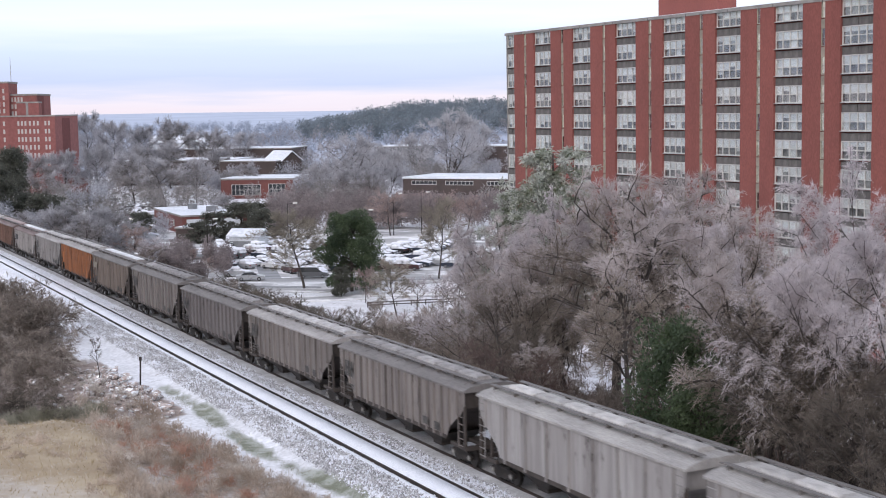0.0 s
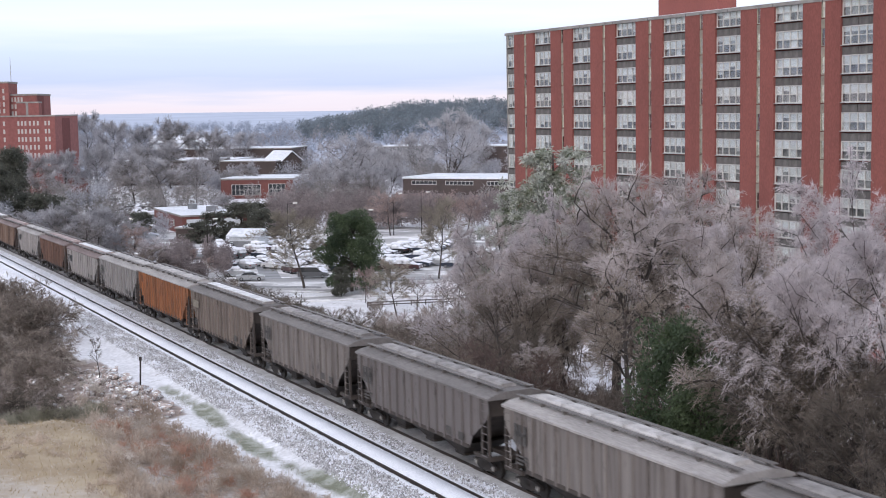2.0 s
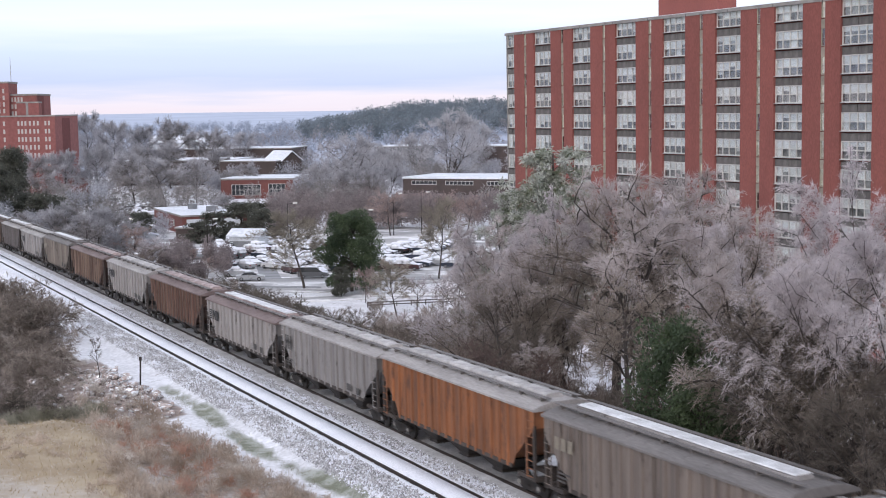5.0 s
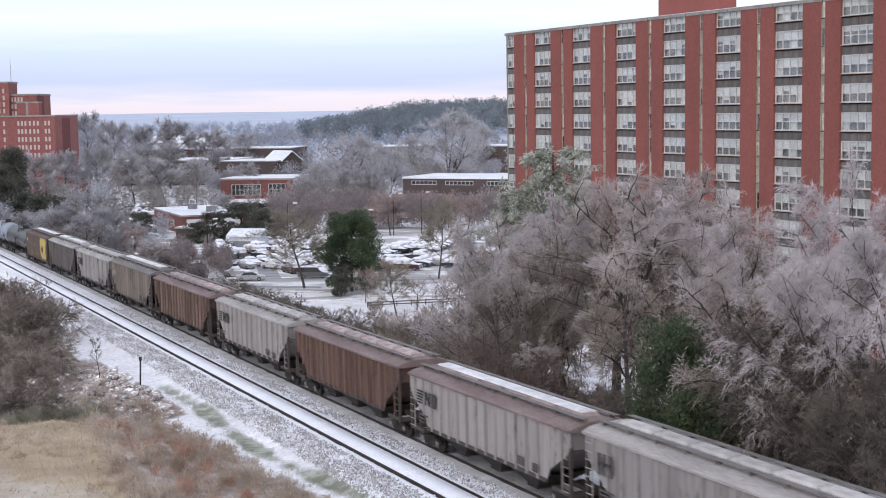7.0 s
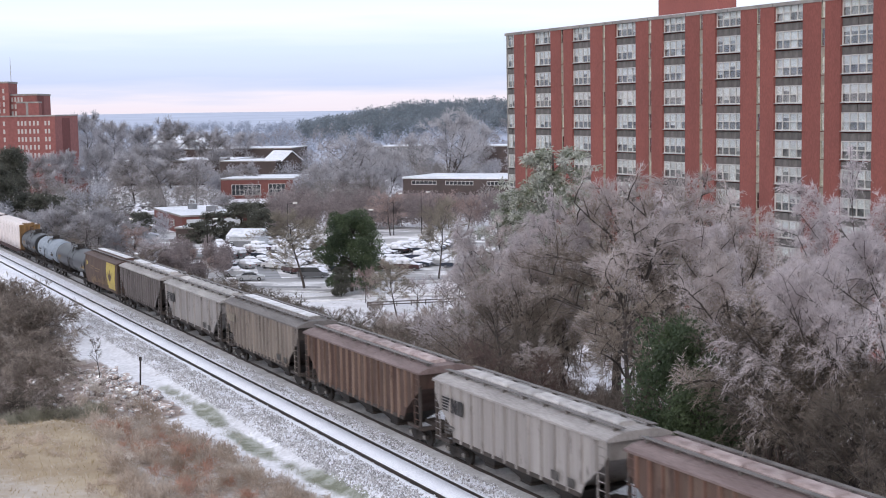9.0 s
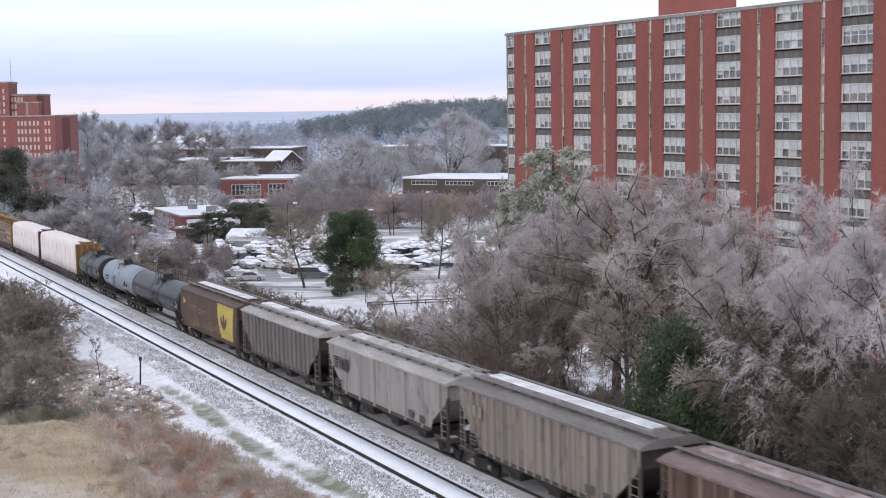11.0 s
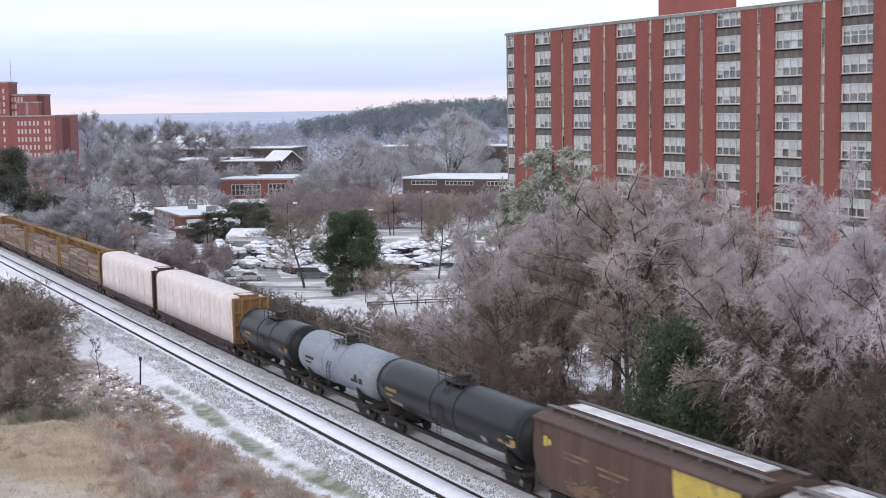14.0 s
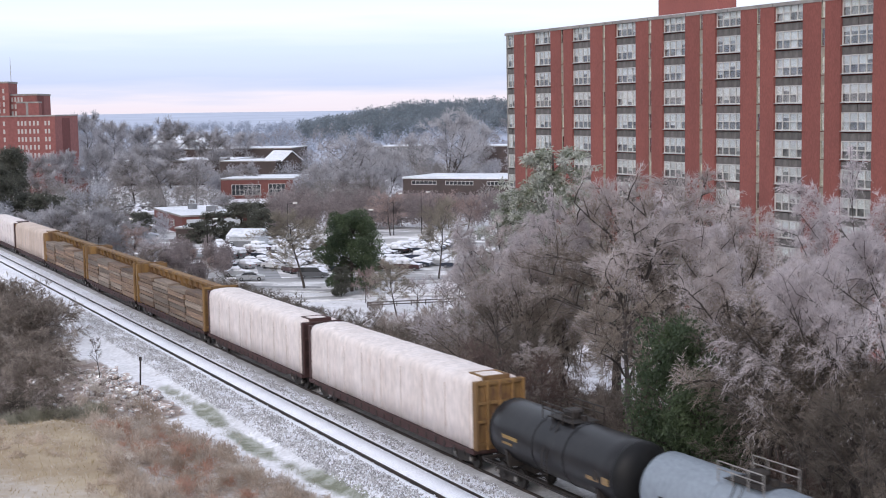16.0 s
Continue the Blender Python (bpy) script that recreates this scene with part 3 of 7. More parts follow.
        s.slab([(-w - 0.05, e0 + 0.05), (-1.25, e0 + 0.215), (-0.6, e0 + 0.335), (-0.6, e0 + 0.31), (-1.25, e0 + 0.19)], 0, x - 0.03, x + 0.03)
    part("roof", s, ROOF[roof], car, "low peaked sheet roof")
    n = 6
    for k in range(n):
        L = (2 * half - 1.6) / n
        x = -half + 0.8 + k * L
        s = Shape().slab([(-0.42, e0 + 0.3), (-0.42, e0 + 0.42), (-0.3, e0 + 0.5), (0.3, e0 + 0.5), (0.42, e0 + 0.42), (0.42, e0 + 0.3)], 0, 0.03, L - 0.05)
        part("hatch_cover", once(("hatch", half, eave, roof), lambda: s.mesh("hatch_cover")), HATCH[roof], car, at=pose(x, 0, 0))
    for y in (-1, 1):
        s = Shape().box(-half - 0.05, half + 0.05, *sorted((y * 0.66, y * 0.92)), e0 + 0.43, e0 + 0.47)
        for k in range(9):
            x = -half + 0.4 + (2 * half - 0.8) * k / 8
            s.box(x - 0.02, x + 0.02, *sorted((y * 0.66, y * 0.94)), e0 + 0.24, e0 + 0.43)
        part("running_board", s, ROOF["dark" if roof in ("dark", "brown") else "board"], car, "grated running board")
    if snow:
        s, rng = Shape(), random.Random(hash(len(name)) + int(half * 10))
        x = -half + 1.0
        while x < half - 1.2:
            L = 2.0 if snow < 1 else 2.6
            if rng.random() < snow:
                s = Shape().slab([(-0.4, e0 + 0.5), (-0.34, e0 + 0.55), (0.3, e0 + 0.56), (0.4, e0 + 0.5)], 0, x, min(x + L - (0.12 if snow < 1 else 0.0), half - 0.9))
                part("roof_snow", s, m_old_snow, car, "strip of white snow on the hatches")
            x += L
    # outlets underneath
    for x in (-3.6, 0.0, 3.6):
        def outlet():
            r = lambda a, b, z: [(-a, -b, z), (a, -b, z), (a, b, z), (-a, b, z)]
            return Shape().loft([r(1.75, 1.42, 1.24), r(0.5, 0.85, 0.5), r(0.5, 0.85, 0.32)]).mesh("hopper_outlet")
        part("hopper_outlet", once("outlet", outlet), m_iron, car, at=pose(x, 0, 0))
    if mark:
        marks(car, mark, -half + 1.1, -w - (0.125 if not smooth_side else 0.13), eave - 0.72, 1.9)
    trucks(car, half - 1.35)
    couplers(car, half)
    return car


def tank_car(label, half, body, band, r=1.42):
    car = thing("tank_car", label, "tank car", "tank cars of the train")
    zc, n = 2.42, 32
    prof = [(-half, 0.0), (-half + 0.04, 0.5), (-half + 0.16, 0.95), (-half + 0.36, r * 0.875), (-half + 0.6, r)]
    prof += [(-half + 1.5, r), (half - 1.5, r), (half - 0.6, r), (half - 0.36, r * 0.875), (half - 0.16, 0.95), (half - 0.04, 0.5), (half, 0.0)]
    ring = lambda x, q: [(x, q * math.cos(6.28319 * i / n), zc + q * math.sin(6.28319 * i / n)) for i in range(n)]
    part("tank_shell", Shape().loft([ring(x, max(q, 0.01)) for x, q in prof]), body, car, smooth=True)
    if band:
        for e in (-1, 1):
            part("tank_head", Shape().loft([ring(e * (half - a), b) for a, b in ((0.72, r + 0.015), (0.6, r + 0.015), (0.34, r * 0.89), (0.14, 0.97), (0.02, 0.52), (-0.02, 0.02))]), band, car, "black painted tank head", smooth=True)
    for x in (-1.35, 1.35):
        part("saddle_band", Shape().loft([ring(x - 0.09, r + 0.004), ring(x - 0.09, r + 0.028), ring(x + 0.09, r + 0.028), ring(x + 0.09, r + 0.004)], caps=False), body, car, smooth=False)
    part("round_mark", Shape().tube((half - 1.9, -r - 0.02, zc - 0.1), (half - 1.9, -r + 0.1, zc - 0.1), 0.22, n=14), m_iron, car, "round dark mark")
    # dome platform with railing
    s = Shape().box(-1.1, 1.1, -0.7, 0.7, zc + r - 0.02, zc + r + 0.02)
    part("platform", s, m_iron, car)
    s = Shape().tube((0, 0, zc + r - 0.05), (0, 0, zc + r + 0.34), 0.42, n=16).tube((0, 0, zc + r + 0.34), (0, 0, zc + r + 0.42), 0.46, 0.38, n=16)
    s.tube((0.8, 0.1, zc + r - 0.05), (0.8, 0.1, zc + r + 0.25), 0.14, n=10)
    part("dome", s, m_iron, car, "black valve dome")
    for y in (-0.8, 0.8):
        s = Shape()
        for x in (-1.3, -0.45, 0.45, 1.3):
            s.tube((x, y, zc + r - 0.15), (x, y, zc + r + 0.62), 0.028, n=6)
        for z in (0.32, 0.62):
            s.tube((-1.3, y, zc + r + z), (1.3, y, zc + r + z), 0.028, n=6)
        part("railing", s, m_iron if band else m_disc, car)
    s = Shape()
    for x in (-0.22, 0.22):
        s.tube((x, -r - 0.1, 1.0), (x, -r - 0.1, zc), 0.025, n=6).tube((x, -r - 0.1, zc), (x, -0.82, zc + r), 0.025, n=6)
    for k in range(8):
        s.tube((-0.22, -r - 0.1, 1.1 + k * 0.2), (0.22, -r - 0.1, 1.1 + k * 0.2), 0.015, n=5)
    part("ladder", s, m_iron, car)
    s = Shape()
    for e in (-1, 1):
        s.box(*sorted((e * (half - 3.0), e * (half + 0.15))), -0.35, 0.35, 0.72, 1.1)
        s.slab([(-1.15, 0.95), (-1.3, 1.75), (-1.05, 1.6), (-0.6, 1.18), (0.6, 1.18), (1.05, 1.6), (1.3, 1.75), (1.15, 0.95)], 0, e * (half - 2.0) - 0.12, e * (half - 2.0) + 0.12)
        s.box(*sorted((e * (half - 0.1), e * (half + 0.1))), -1.45, 1.45, 0.9, 1.05)
    for y in (-1.4, 1.4):
        s.tube((-half, y, 1.0), (half, y, 1.0), 0.03, n=6)
        s.box(-half + 0.2, half - 0.2, y - 0.12, y + 0.12, 0.9, 0.96)
    part("underframe", s, m_iron, car, "black stub sills and walkway")
    yb = -r - 0.015
    for x, z, a, b in ((-half + 1.9, zc - 0.05, 1.4, 0.16), (-half + 1.9, zc - 0.32, 0.9, 0.1), (half - 2.6, zc - 0.35, 0.9, 0.14), (half - 1.4, zc - 0.35, 0.5, 0.3)):
        part("lettering", Shape().box(x, x + a, yb, yb + 0.08, z, z + b), m_dull_bar if band else m_iron, car)
    if half > 8:
        for x, a, z, b in ((-half + 2.2, 1.5, zc - 0.75, 0.2), (half - 4.6, 0.55, zc - 0.75, 0.26), (half - 1.9, 0.7, zc - 0.45, 0.55)):
            y = -math.sqrt(r * r - (z - zc) ** 2) - 0.012
            part("placard", Shape().slab([(y, z), (y + 0.2, z), (-math.sqrt(r * r - (z + b - zc) ** 2) + 0.19, z + b), (-math.sqrt(r * r - (z + b - zc) ** 2) - 0.012, z + b)], 0, x, x + a), m_faint_white, car, "scuffed pale placard")
    trucks(car, half - 1.7)
    couplers(car, half)
    return car


m_wrap = material("white_lumber_wrap", (0.77, 0.7, 0.675), (0.68, 0.605, 0.57), 0.9, 0.7, bump=0.12, fine=4, stretch=(1.0, 1.0, 0.4), spots=(0.62, 0.52, 0.47), spot_at=0.66, spot_scale=1.2)
m_wrap_tan = material("tan_lumber_wrap", (0.62, 0.5, 0.42), (0.5, 0.39, 0.31), 0.5, 0.6, bump=0.25, fine=5, stretch=(1.5, 1.5, 0.25))
m_lumber = material("sawn_lumber", (0.25, 0.165, 0.11), (0.15, 0.105, 0.082), 1.2, 0.85, bump=0.2, fine=8, stretch=(0.3, 1, 7), rnd=0.5, spots=(0.4, 0.29, 0.19), spot_at=0.62, spot_scale=1.0)
m_lumber_grey = material("weathered_lumber", (0.27, 0.215, 0.17), (0.16, 0.125, 0.1), 1.2, 0.85, bump=0.2, fine=8, stretch=(0.3, 1, 7), rnd=0.4)


m_strap = material("pale_strap", (0.6, 0.53, 0.5), (0.52, 0.45, 0.42), 1.0, 0.7, bump=0)


def centre_beam(label, half, load, frame_mat, wrap=None, end_mat=None):
    car = thing("centre_beam_car", label, "train car", "lumber cars of the train")
    end_mat = end_mat or frame_mat
    top, side = (4.47, 1.36) if load == "wrapped" else (4.62, 1.45)
    s = Shape().box(-half, half, -1.4, 1.4, 0.92, 1.1)
    for y in (-1.42, 1.42):
        s.slab([(-half, 1.12), (half, 1.12), (half, 0.9), (half - 2.2, 0.86), (half - 3.2, 0.66), (-half + 3.2, 0.66), (-half + 2.2, 0.86), (-half, 0.9)], 1, y - 0.05, y + 0.05)
    part("deck", s, P["deck"], car, "dark deck and side sills")
    s = Shape()
    for k in range(20):
        x = -half + 1.0 + (2 * half - 2.0) * k / 19
        s.box(x - 0.06, x + 0.06, -1.5, -1.44, 0.7, 1.0)
    part("winch_row", s, m_iron, car, "row of strap winches")
    for e in (-1, 1):
        x0, x1 = sorted((e * (half - 0.22), e * half))
        bulk = end_mat if e > 0 else (frame_mat if load == "wrapped" else end_mat)
        a0, a1 = sorted((e * half, e * (half + 0.14)))
        wall = part("bulkhead", Shape().box(x0, x1, -side, side, 1.1, top), bulk, car, "ribbed steel bulkhead")
        for y in (0.07 - side, -0.7, 0.0, 0.7, side - 0.07):
            part("post", Shape().box(a0, a1, y - 0.07, y + 0.07, 1.1, top), bulk, wall)
        for z in (1.4, 2.5, 3.4, top - 0.12):
            part("crossbar", Shape().box(a0, a1 - 0.02 if e > 0 else a1, 0.01 - side, side - 0.01, z - 0.06, z + 0.08), bulk, wall)
    s = Shape().box(-half + 0.2, half - 0.2, -0.32, 0.32, top - 0.2, top).box(-half + 0.2, half - 0.2, -0.1, 0.1, 3.9, top - 0.2)
    n = 13
    for k in range(n):
        x = -half + 0.9 + (2 * half - 1.8) * k / (n - 1)
        s.box(x - 0.08, x + 0.08, -0.2, 0.2, 1.1, top - 0.2)
        s.slab([(-0.2, 3.9), (-0.36, top - 0.2), (0.36, top - 0.2), (0.2, 3.9)], 0, x - 0.05, x + 0.05)
    part("centre_beam", s, frame_mat, car, "centre beam with posts and top chord")
    if load == "wrapped":
        rng = random.Random(int(half * 100))
        n, L = 56, 2 * half - 0.7
        rings = []
        for k in range(n + 1):
            x = -half + 0.35 + L * k / n
            sag = 0.03 * math.sin(k * 0.5) + 0.015 * math.sin(k * 1.3 + 1)
            b = side + 0.02 + 0.004 * math.sin(k * 1.1) + rng.uniform(-0.0015, 0.0015)
            t = top + 0.1 + sag * 0.35
            rings.append([(x, -b, 1.14), (x, -b - 0.004 * math.sin(k * 1.9), 2.3), (x, -b + 0.005 * math.sin(k * 0.8), 3.5), (x, -b + 0.02, t - 0.42), (x, -b + 0.12, t - 0.16), (x, -b + 0.36, t - 0.02), (x, -0.5, t + 0.05), (x, 0, t + 0.07), (x, 0.5, t + 0.05), (x, b - 0.36, t - 0.02), (x, b - 0.12, t - 0.16), (x, b - 0.02, t - 0.42), (x, b, 2.3), (x, b, 1.14)])
        part("wrapped_load", Shape().loft(rings), wrap or m_wrap, car, "white-wrapped lumber load with soft folds", smooth=True)
        for k in range(n // 6):
            x = -half + 0.5 + (L - 0.3) * k / (n // 6 - 1)
            part("strap", once("strap", lambda: Shape().box(-0.012, 0.012, -1.415, -1.38, 1.1, 3.98).mesh("strap")), m_strap, car, at=pose(x, 0, 0))
        s = Shape()
        for x0, x1, y0, y1 in ((half - 1.75, half - 0.25, -0.75, -0.62), (half - 1.75, half - 0.25, 0.62, 0.75), (half - 1.75, half - 1.6, -0.62, 0.62), (half - 0.4, half - 0.25, -0.62, 0.62)):
            s.box(x0, x1, y0, y1, top - 0.02, top + 0.195)
        part("top_frame", s, bulk, car, "open end of the top chord above the wrap")
    else:
        rng = random.Random(int(half * 100) + 7)
        cols = 4
        for y in (-1, 1):
            x = -half + 0.35
            for c in range(cols):
                w = (2 * half - 0.7) / cols
                z = 1.12
                while z < 3.55:
                    h = rng.choice((0.3, 0.36, 0.42, 0.5))
                    d = rng.uniform(0, 0.14)
                    sh = Shape().box(x + rng.uniform(0.02, 0.35), x + w - rng.uniform(0.02, 0.35), *sorted((y * 0.25, y * (1.42 - d))), z + 0.05, z + h)
                    part("timber_pack", sh, m_lumber if rng.random() < 0.6 else m_lumber_grey, car)
                    z += h
                x += w
        s = Shape()
        for k in range(12):
            x = -half + 0.8 + (2 * half - 1.6) * k / 11
            s.box(x - 0.05, x + 0.05, -1.38, -0.2, 1.1, 1.18).box(x - 0.05, x + 0.05, 0.2, 1.38, 1.1, 1.18)
        part("bunk_row", s, frame_mat, car)
    trucks(car, half - 1.9)
    couplers(car, half + 0.1)
    return car


def grain_panel(car, half, eave):
    """The yellow panel with a plain dark emblem, laid on the bulging side of the brown hopper."""
    def skin(rows, lift):
        """A painted shape on the side, from rows of (height, from, to)."""
        rings = []
        for z, x0, x1 in rows:
            y = -bulge((z - 1.0) / (eave - 1.0)) - lift
            rings.append([(x0, y, z), (x1, y, z), (x1, y + 0.03, z), (x0, y + 0.03, z)])
        return Shape().loft(rings)

    rows = []
    for k in range(13):
        u = k / 12
        rows.append((1.3 + 2.55 * u, half - 4.5 + 0.55 * (1 - u) ** 2 - 0.35 * u, half - 0.75 - 0.3 * (1 - u) ** 2))
    part("yellow_panel", skin(rows, 0.012), m_yellow_bar, car, "yellow side panel")
    for lean, low, high in ((-0.75, 2.05, 2.95), (0.0, 1.9, 3.2), (0.75, 2.05, 2.95)):
        leaf = []
        for k in range(7):
            u = k / 6
            mid, wide = half - 3.1 + lean * (0.25 + 0.75 * u), 0.24 * math.sin(math.pi * (0.08 + 0.88 * u))
            leaf.append((low + (high - low) * u, mid - wide, mid + wide))
        part("emblem", skin(leaf, 0.018), P["maroon"], car, "plain dark emblem")
    for x0, x1, z0, z1 in ((0.9, 1.15, 2.85, 3.3), (1.25, 1.5, 2.95, 3.2), (2.6, 4.6, 2.85, 2.95), (2.6, 3.9, 2.62, 2.72), (5.2, 7.6, 2.75, 2.85), (5.4, 7.0, 2.5, 2.6)):
        part("lettering", skin([(z0, -half + x0, -half + x1), (z1, -half + x0, -half + x1)], 0.012), m_yellow_bar if x0 < 2 else m_straw_paint, car)
    # a sheaf of straw painted along the lower side
    rng = random.Random(3)
    s = Shape()
    for k in range(170):
        x = rng.uniform(2.6, 2 * half - 4.2) - half
        z = 1.35 + (x + half - 2.6) / (2 * half - 6.8) * 0.25 + rng.uniform(-0.25, 0.55) * rng.random()
        a, L = rng.uniform(-0.35, 0.5), rng.uniform(0.3, 0.8)
        dx, dz = L * math.cos(a), L * math.sin(a)
        y = -bulge((z + dz / 2 - 1.0) / (eave - 1.0)) - 0.012
        s.slab([(x, z), (x + dx, z + dz), (x + dx - 0.05, z + dz + 0.06), (x - 0.03, z + 0.05)], 1, y - k * 0.0001, y + 0.04)
    part("straw_emblem", s, m_straw_paint, car, "painted sheaf of dull straw yellow")


def hop(q0, q1, *a, **k):
    half = (q0 - q1) / 2
    return hopper("hopper_car", *a, half=half, **k), (q0 + q1) / 2


TRAIN = [
    hop(-113.0, -129.4, "dirty light grey covered hopper with a pale roof", "light", "light", ribs=14, eave=4.0),
    hop(-95.0, -111.7, "light grey covered hopper with a pale roof and dark streaks", "light", "light", ribs=9, eave=4.0),
    hop(-76.9, -93.4, "grey ribbed covered hopper with a dark roof", "grey", "dark", ribs=18, eave=3.9, snow=0.25, mark="pillars"),
    hop(-59.2, -75.6, "grey ribbed covered hopper with a grey roof", "grey", "grey", ribs=16, eave=3.95, mark="pillars"),
    hop(-41.3, -57.6, "dark grey ribbed covered hopper with a dark roof", "dark", "dark", ribs=16, eave=3.95, mark="pillars"),
    hop(-23.7, -40.0, "weathered grey ribbed covered hopper", "grey", "dark", ribs=16, eave=4.15, mark="pillars"),
    hop(-5.8, -21.9, "tan-grey covered hopper with snow along its hatches", "tan", "dark", ribs=20, eave=4.15, snow=1.0, mark="white"),
    hop(12.1, -4.9, "orange rust-streaked covered hopper with a grey roof", "orange", "grey", ribs=20, eave=4.2),
    hop(29.1, 12.9, "light grey ribbed covered hopper", "light", "grey", ribs=15, eave=4.05, mark="pillars"),
    hop(46.7, 30.3, "dirty white covered hopper with a faded red roof", "white", "pink", ribs=16, eave=3.85, snow=1.0, mark="stripes"),
    hop(64.7, 48.2, "oxide red ribbed covered hopper with a faded roof", "red", "pink", ribs=18, eave=3.95),
    hop(82.4, 66.2, "dirty white covered hopper with dark lettering", "white", "grey", ribs=14, eave=4.0, mark="stripes"),
    hop(101.6, 84.3, "rust-brown ribbed covered hopper with a pinkish roof", "brown", "pink", ribs=18, eave=4.0),
    hop(118.8, 103.0, "pale tan covered hopper with snow along its hatches", "pale_tan", "dark", ribs=20, eave=4.15, snow=1.0, mark="white"),
    hop(136.6, 120.2, "cream-grey covered hopper with dark lettering", "white", "light", ribs=8, eave=3.95, mark="stripes"),
    hop(153.9, 138.4, "dark grey ribbed covered hopper with patches of snow", "dark", "grey", ribs=18, eave=4.0, snow=0.6),
]
_grain, _mid = hop(170.5, 155.2, "brown rounded grain hopper with a yellow panel", "maroon", "brown", eave=3.95, smooth_side=True, snow=1.0)
grain_panel(_grain, (170.5 - 155.2) / 2, 3.95)
TRAIN.append((_grain, _mid))
for _q0, _q1, _lab, _b, _band in ((189.5, 171.8, "long black tank car with a railed dome", P["black"], P["head"]), (202.3, 190.1, "pale blue-grey tank car with a railed dome", P["steel"], None), (215.0, 203.1, "black tank car with black heads", P["black"], P["head"])):
    TRAIN.append((tank_car(_lab, (_q0 - _q1) / 2, _b, _band, 1.37 if _q0 < 195 else 1.42), (_q0 + _q1) / 2))
for _q0, _q1, _lab, _load, _f, _wr, _e in (
        (239.0, 216.0, "lumber car with a white-wrapped load and tan bulkhead", "wrapped", P["deck"], None, P["yellow"]),
        (261.7, 240.3, "lumber car with a white-wrapped load and dark red bulkhead", "wrapped", P["deck"], None, P["deck"]),
        (285.2, 262.9, "yellow centre-beam car stacked with brown lumber", "stacked", P["yellow"], None, None),
        (308.6, 286.4, "yellow centre-beam car stacked with brown lumber", "stacked", P["yellow"], None, None),
        (333.7, 309.9, "yellow centre-beam car stacked with brown lumber", "stacked", P["yellow"], None, None),
        (357.3, 335.0, "lumber car with a tan-wrapped load", "wrapped", P["yellow"], m_wrap_tan, None),
        (380.0, 358.6, "lumber car with a white-wrapped load", "wrapped", P["deck"], None, None)):
    TRAIN.append((centre_beam(_lab, (_q0 - _q1) / 2, _load, _f, _wr, _e), (_q0 + _q1) / 2))


def motions():
    """The train rolls by along the far track."""
    for car, mid in TRAIN:
        rows = []
        for k in range(33):
            t = k * 0.5
            s = mid - travelled(t)
            x, y, a = on_line(s, SPACING)
            rows.append((t, pose(x, y, -GRADE * s, 0, -math.degrees(math.atan(GRADE)), math.degrees(a) - 90)))
        walk(car, rows)
        # the wheels roll with the car
        wheels = [q for tr in car.children if tr.name.startswith("truck") for q in tr.children if q.name.startswith("wheelset")]
        for wheel in wheels:
            place = wheel.matrix_basis.translation.copy()
            walk(wheel, [(k / 30, Matrix.Translation(place) @ Matrix.Rotation((travelled(k / 30) - travelled(0)) / 0.46, 4, "Y")) for k in range(481)])


# ---------------------------------------------------------------- the large residence block
m_brick = material("red_brick", (0.26, 0.084, 0.068), (0.222, 0.074, 0.061), 0.25, 0.9, bump=0.2, fine=40, stretch=(1, 1, 0.35), rnd=0.08)
m_slit_frame = material("beige_slit_frame", (0.5, 0.46, 0.37), (0.36, 0.33, 0.27), 1.5, 0.7, bump=0)
m_slit_panel = material("beige_slit_panel", (0.36, 0.315, 0.25), (0.24, 0.21, 0.17), 1.0, 0.85, bump=0.1, rnd=0.15)
m_spandrel = material("grey_spandrel", (0.17, 0.157, 0.147), (0.1, 0.092, 0.087), 1.4, 0.85, bump=0.1, rnd=0.12, stretch=(1, 1, 0.25))
m_frame = material("pale_window_frame", (0.66, 0.64, 0.6), (0.54, 0.52, 0.49), 2.0, 0.6, bump=0)
m_sill = material("grey_stone_sill", (0.5, 0.485, 0.46), (0.4, 0.385, 0.365), 2.0, 0.7, bump=0)
m_trim = material("weathered_concrete", (0.33, 0.31, 0.29), (0.22, 0.21, 0.2), 0.7, 0.9)
m_blind = material("white_blind", (0.86, 0.84, 0.79), (0.76, 0.745, 0.7), 1.0, 0.8, bump=0, rnd=0.14)
m_room = material("drawn_grey_curtain", (0.4, 0.385, 0.36), (0.15, 0.145, 0.14), 0.8, 0.95, bump=0)
m_pane = glass("window_glass", (0.93, 0.95, 0.96), 0.1)
m_lamp = glow("lit_room_lamp", (1.0, 0.6, 0.42), 0.9)
m_slot = material("yellowed_stair_panel", (0.78, 0.72, 0.58), (0.55, 0.48, 0.36), 1.0, 0.8, bump=0.05, rnd=0.35)

block = thing("residence_block", "eleven-storey red brick residence block with ribbon windows", "building", at=pose(9.72, 192.13, 0, 0, 0, -63.31))
ROOF_Z, FLOOR_H, FIRST_SILL = 27.0, 2.74, 25.03
ROWS = 13
_rng = random.Random(5)
_base = -11.0
# solid back part, roof slab and coping
part("wall", Shape().box(-0.98, 80, 0.62, 17, _base, ROOF_Z - 0.4), m_brick, block, "plain brick core wall")
part("roof", Shape().box(-1.15, 80.1, -0.3, 17.2, ROOF_Z - 0.4, ROOF_Z - 0.06), m_trim, block, "flat roof with a grey concrete edge")
part("roof_snow", Shape().box(-1.0, 80, -0.1, 17.0, ROOF_Z - 0.06, ROOF_Z), m_snow, block, "thin snow on the flat roof")
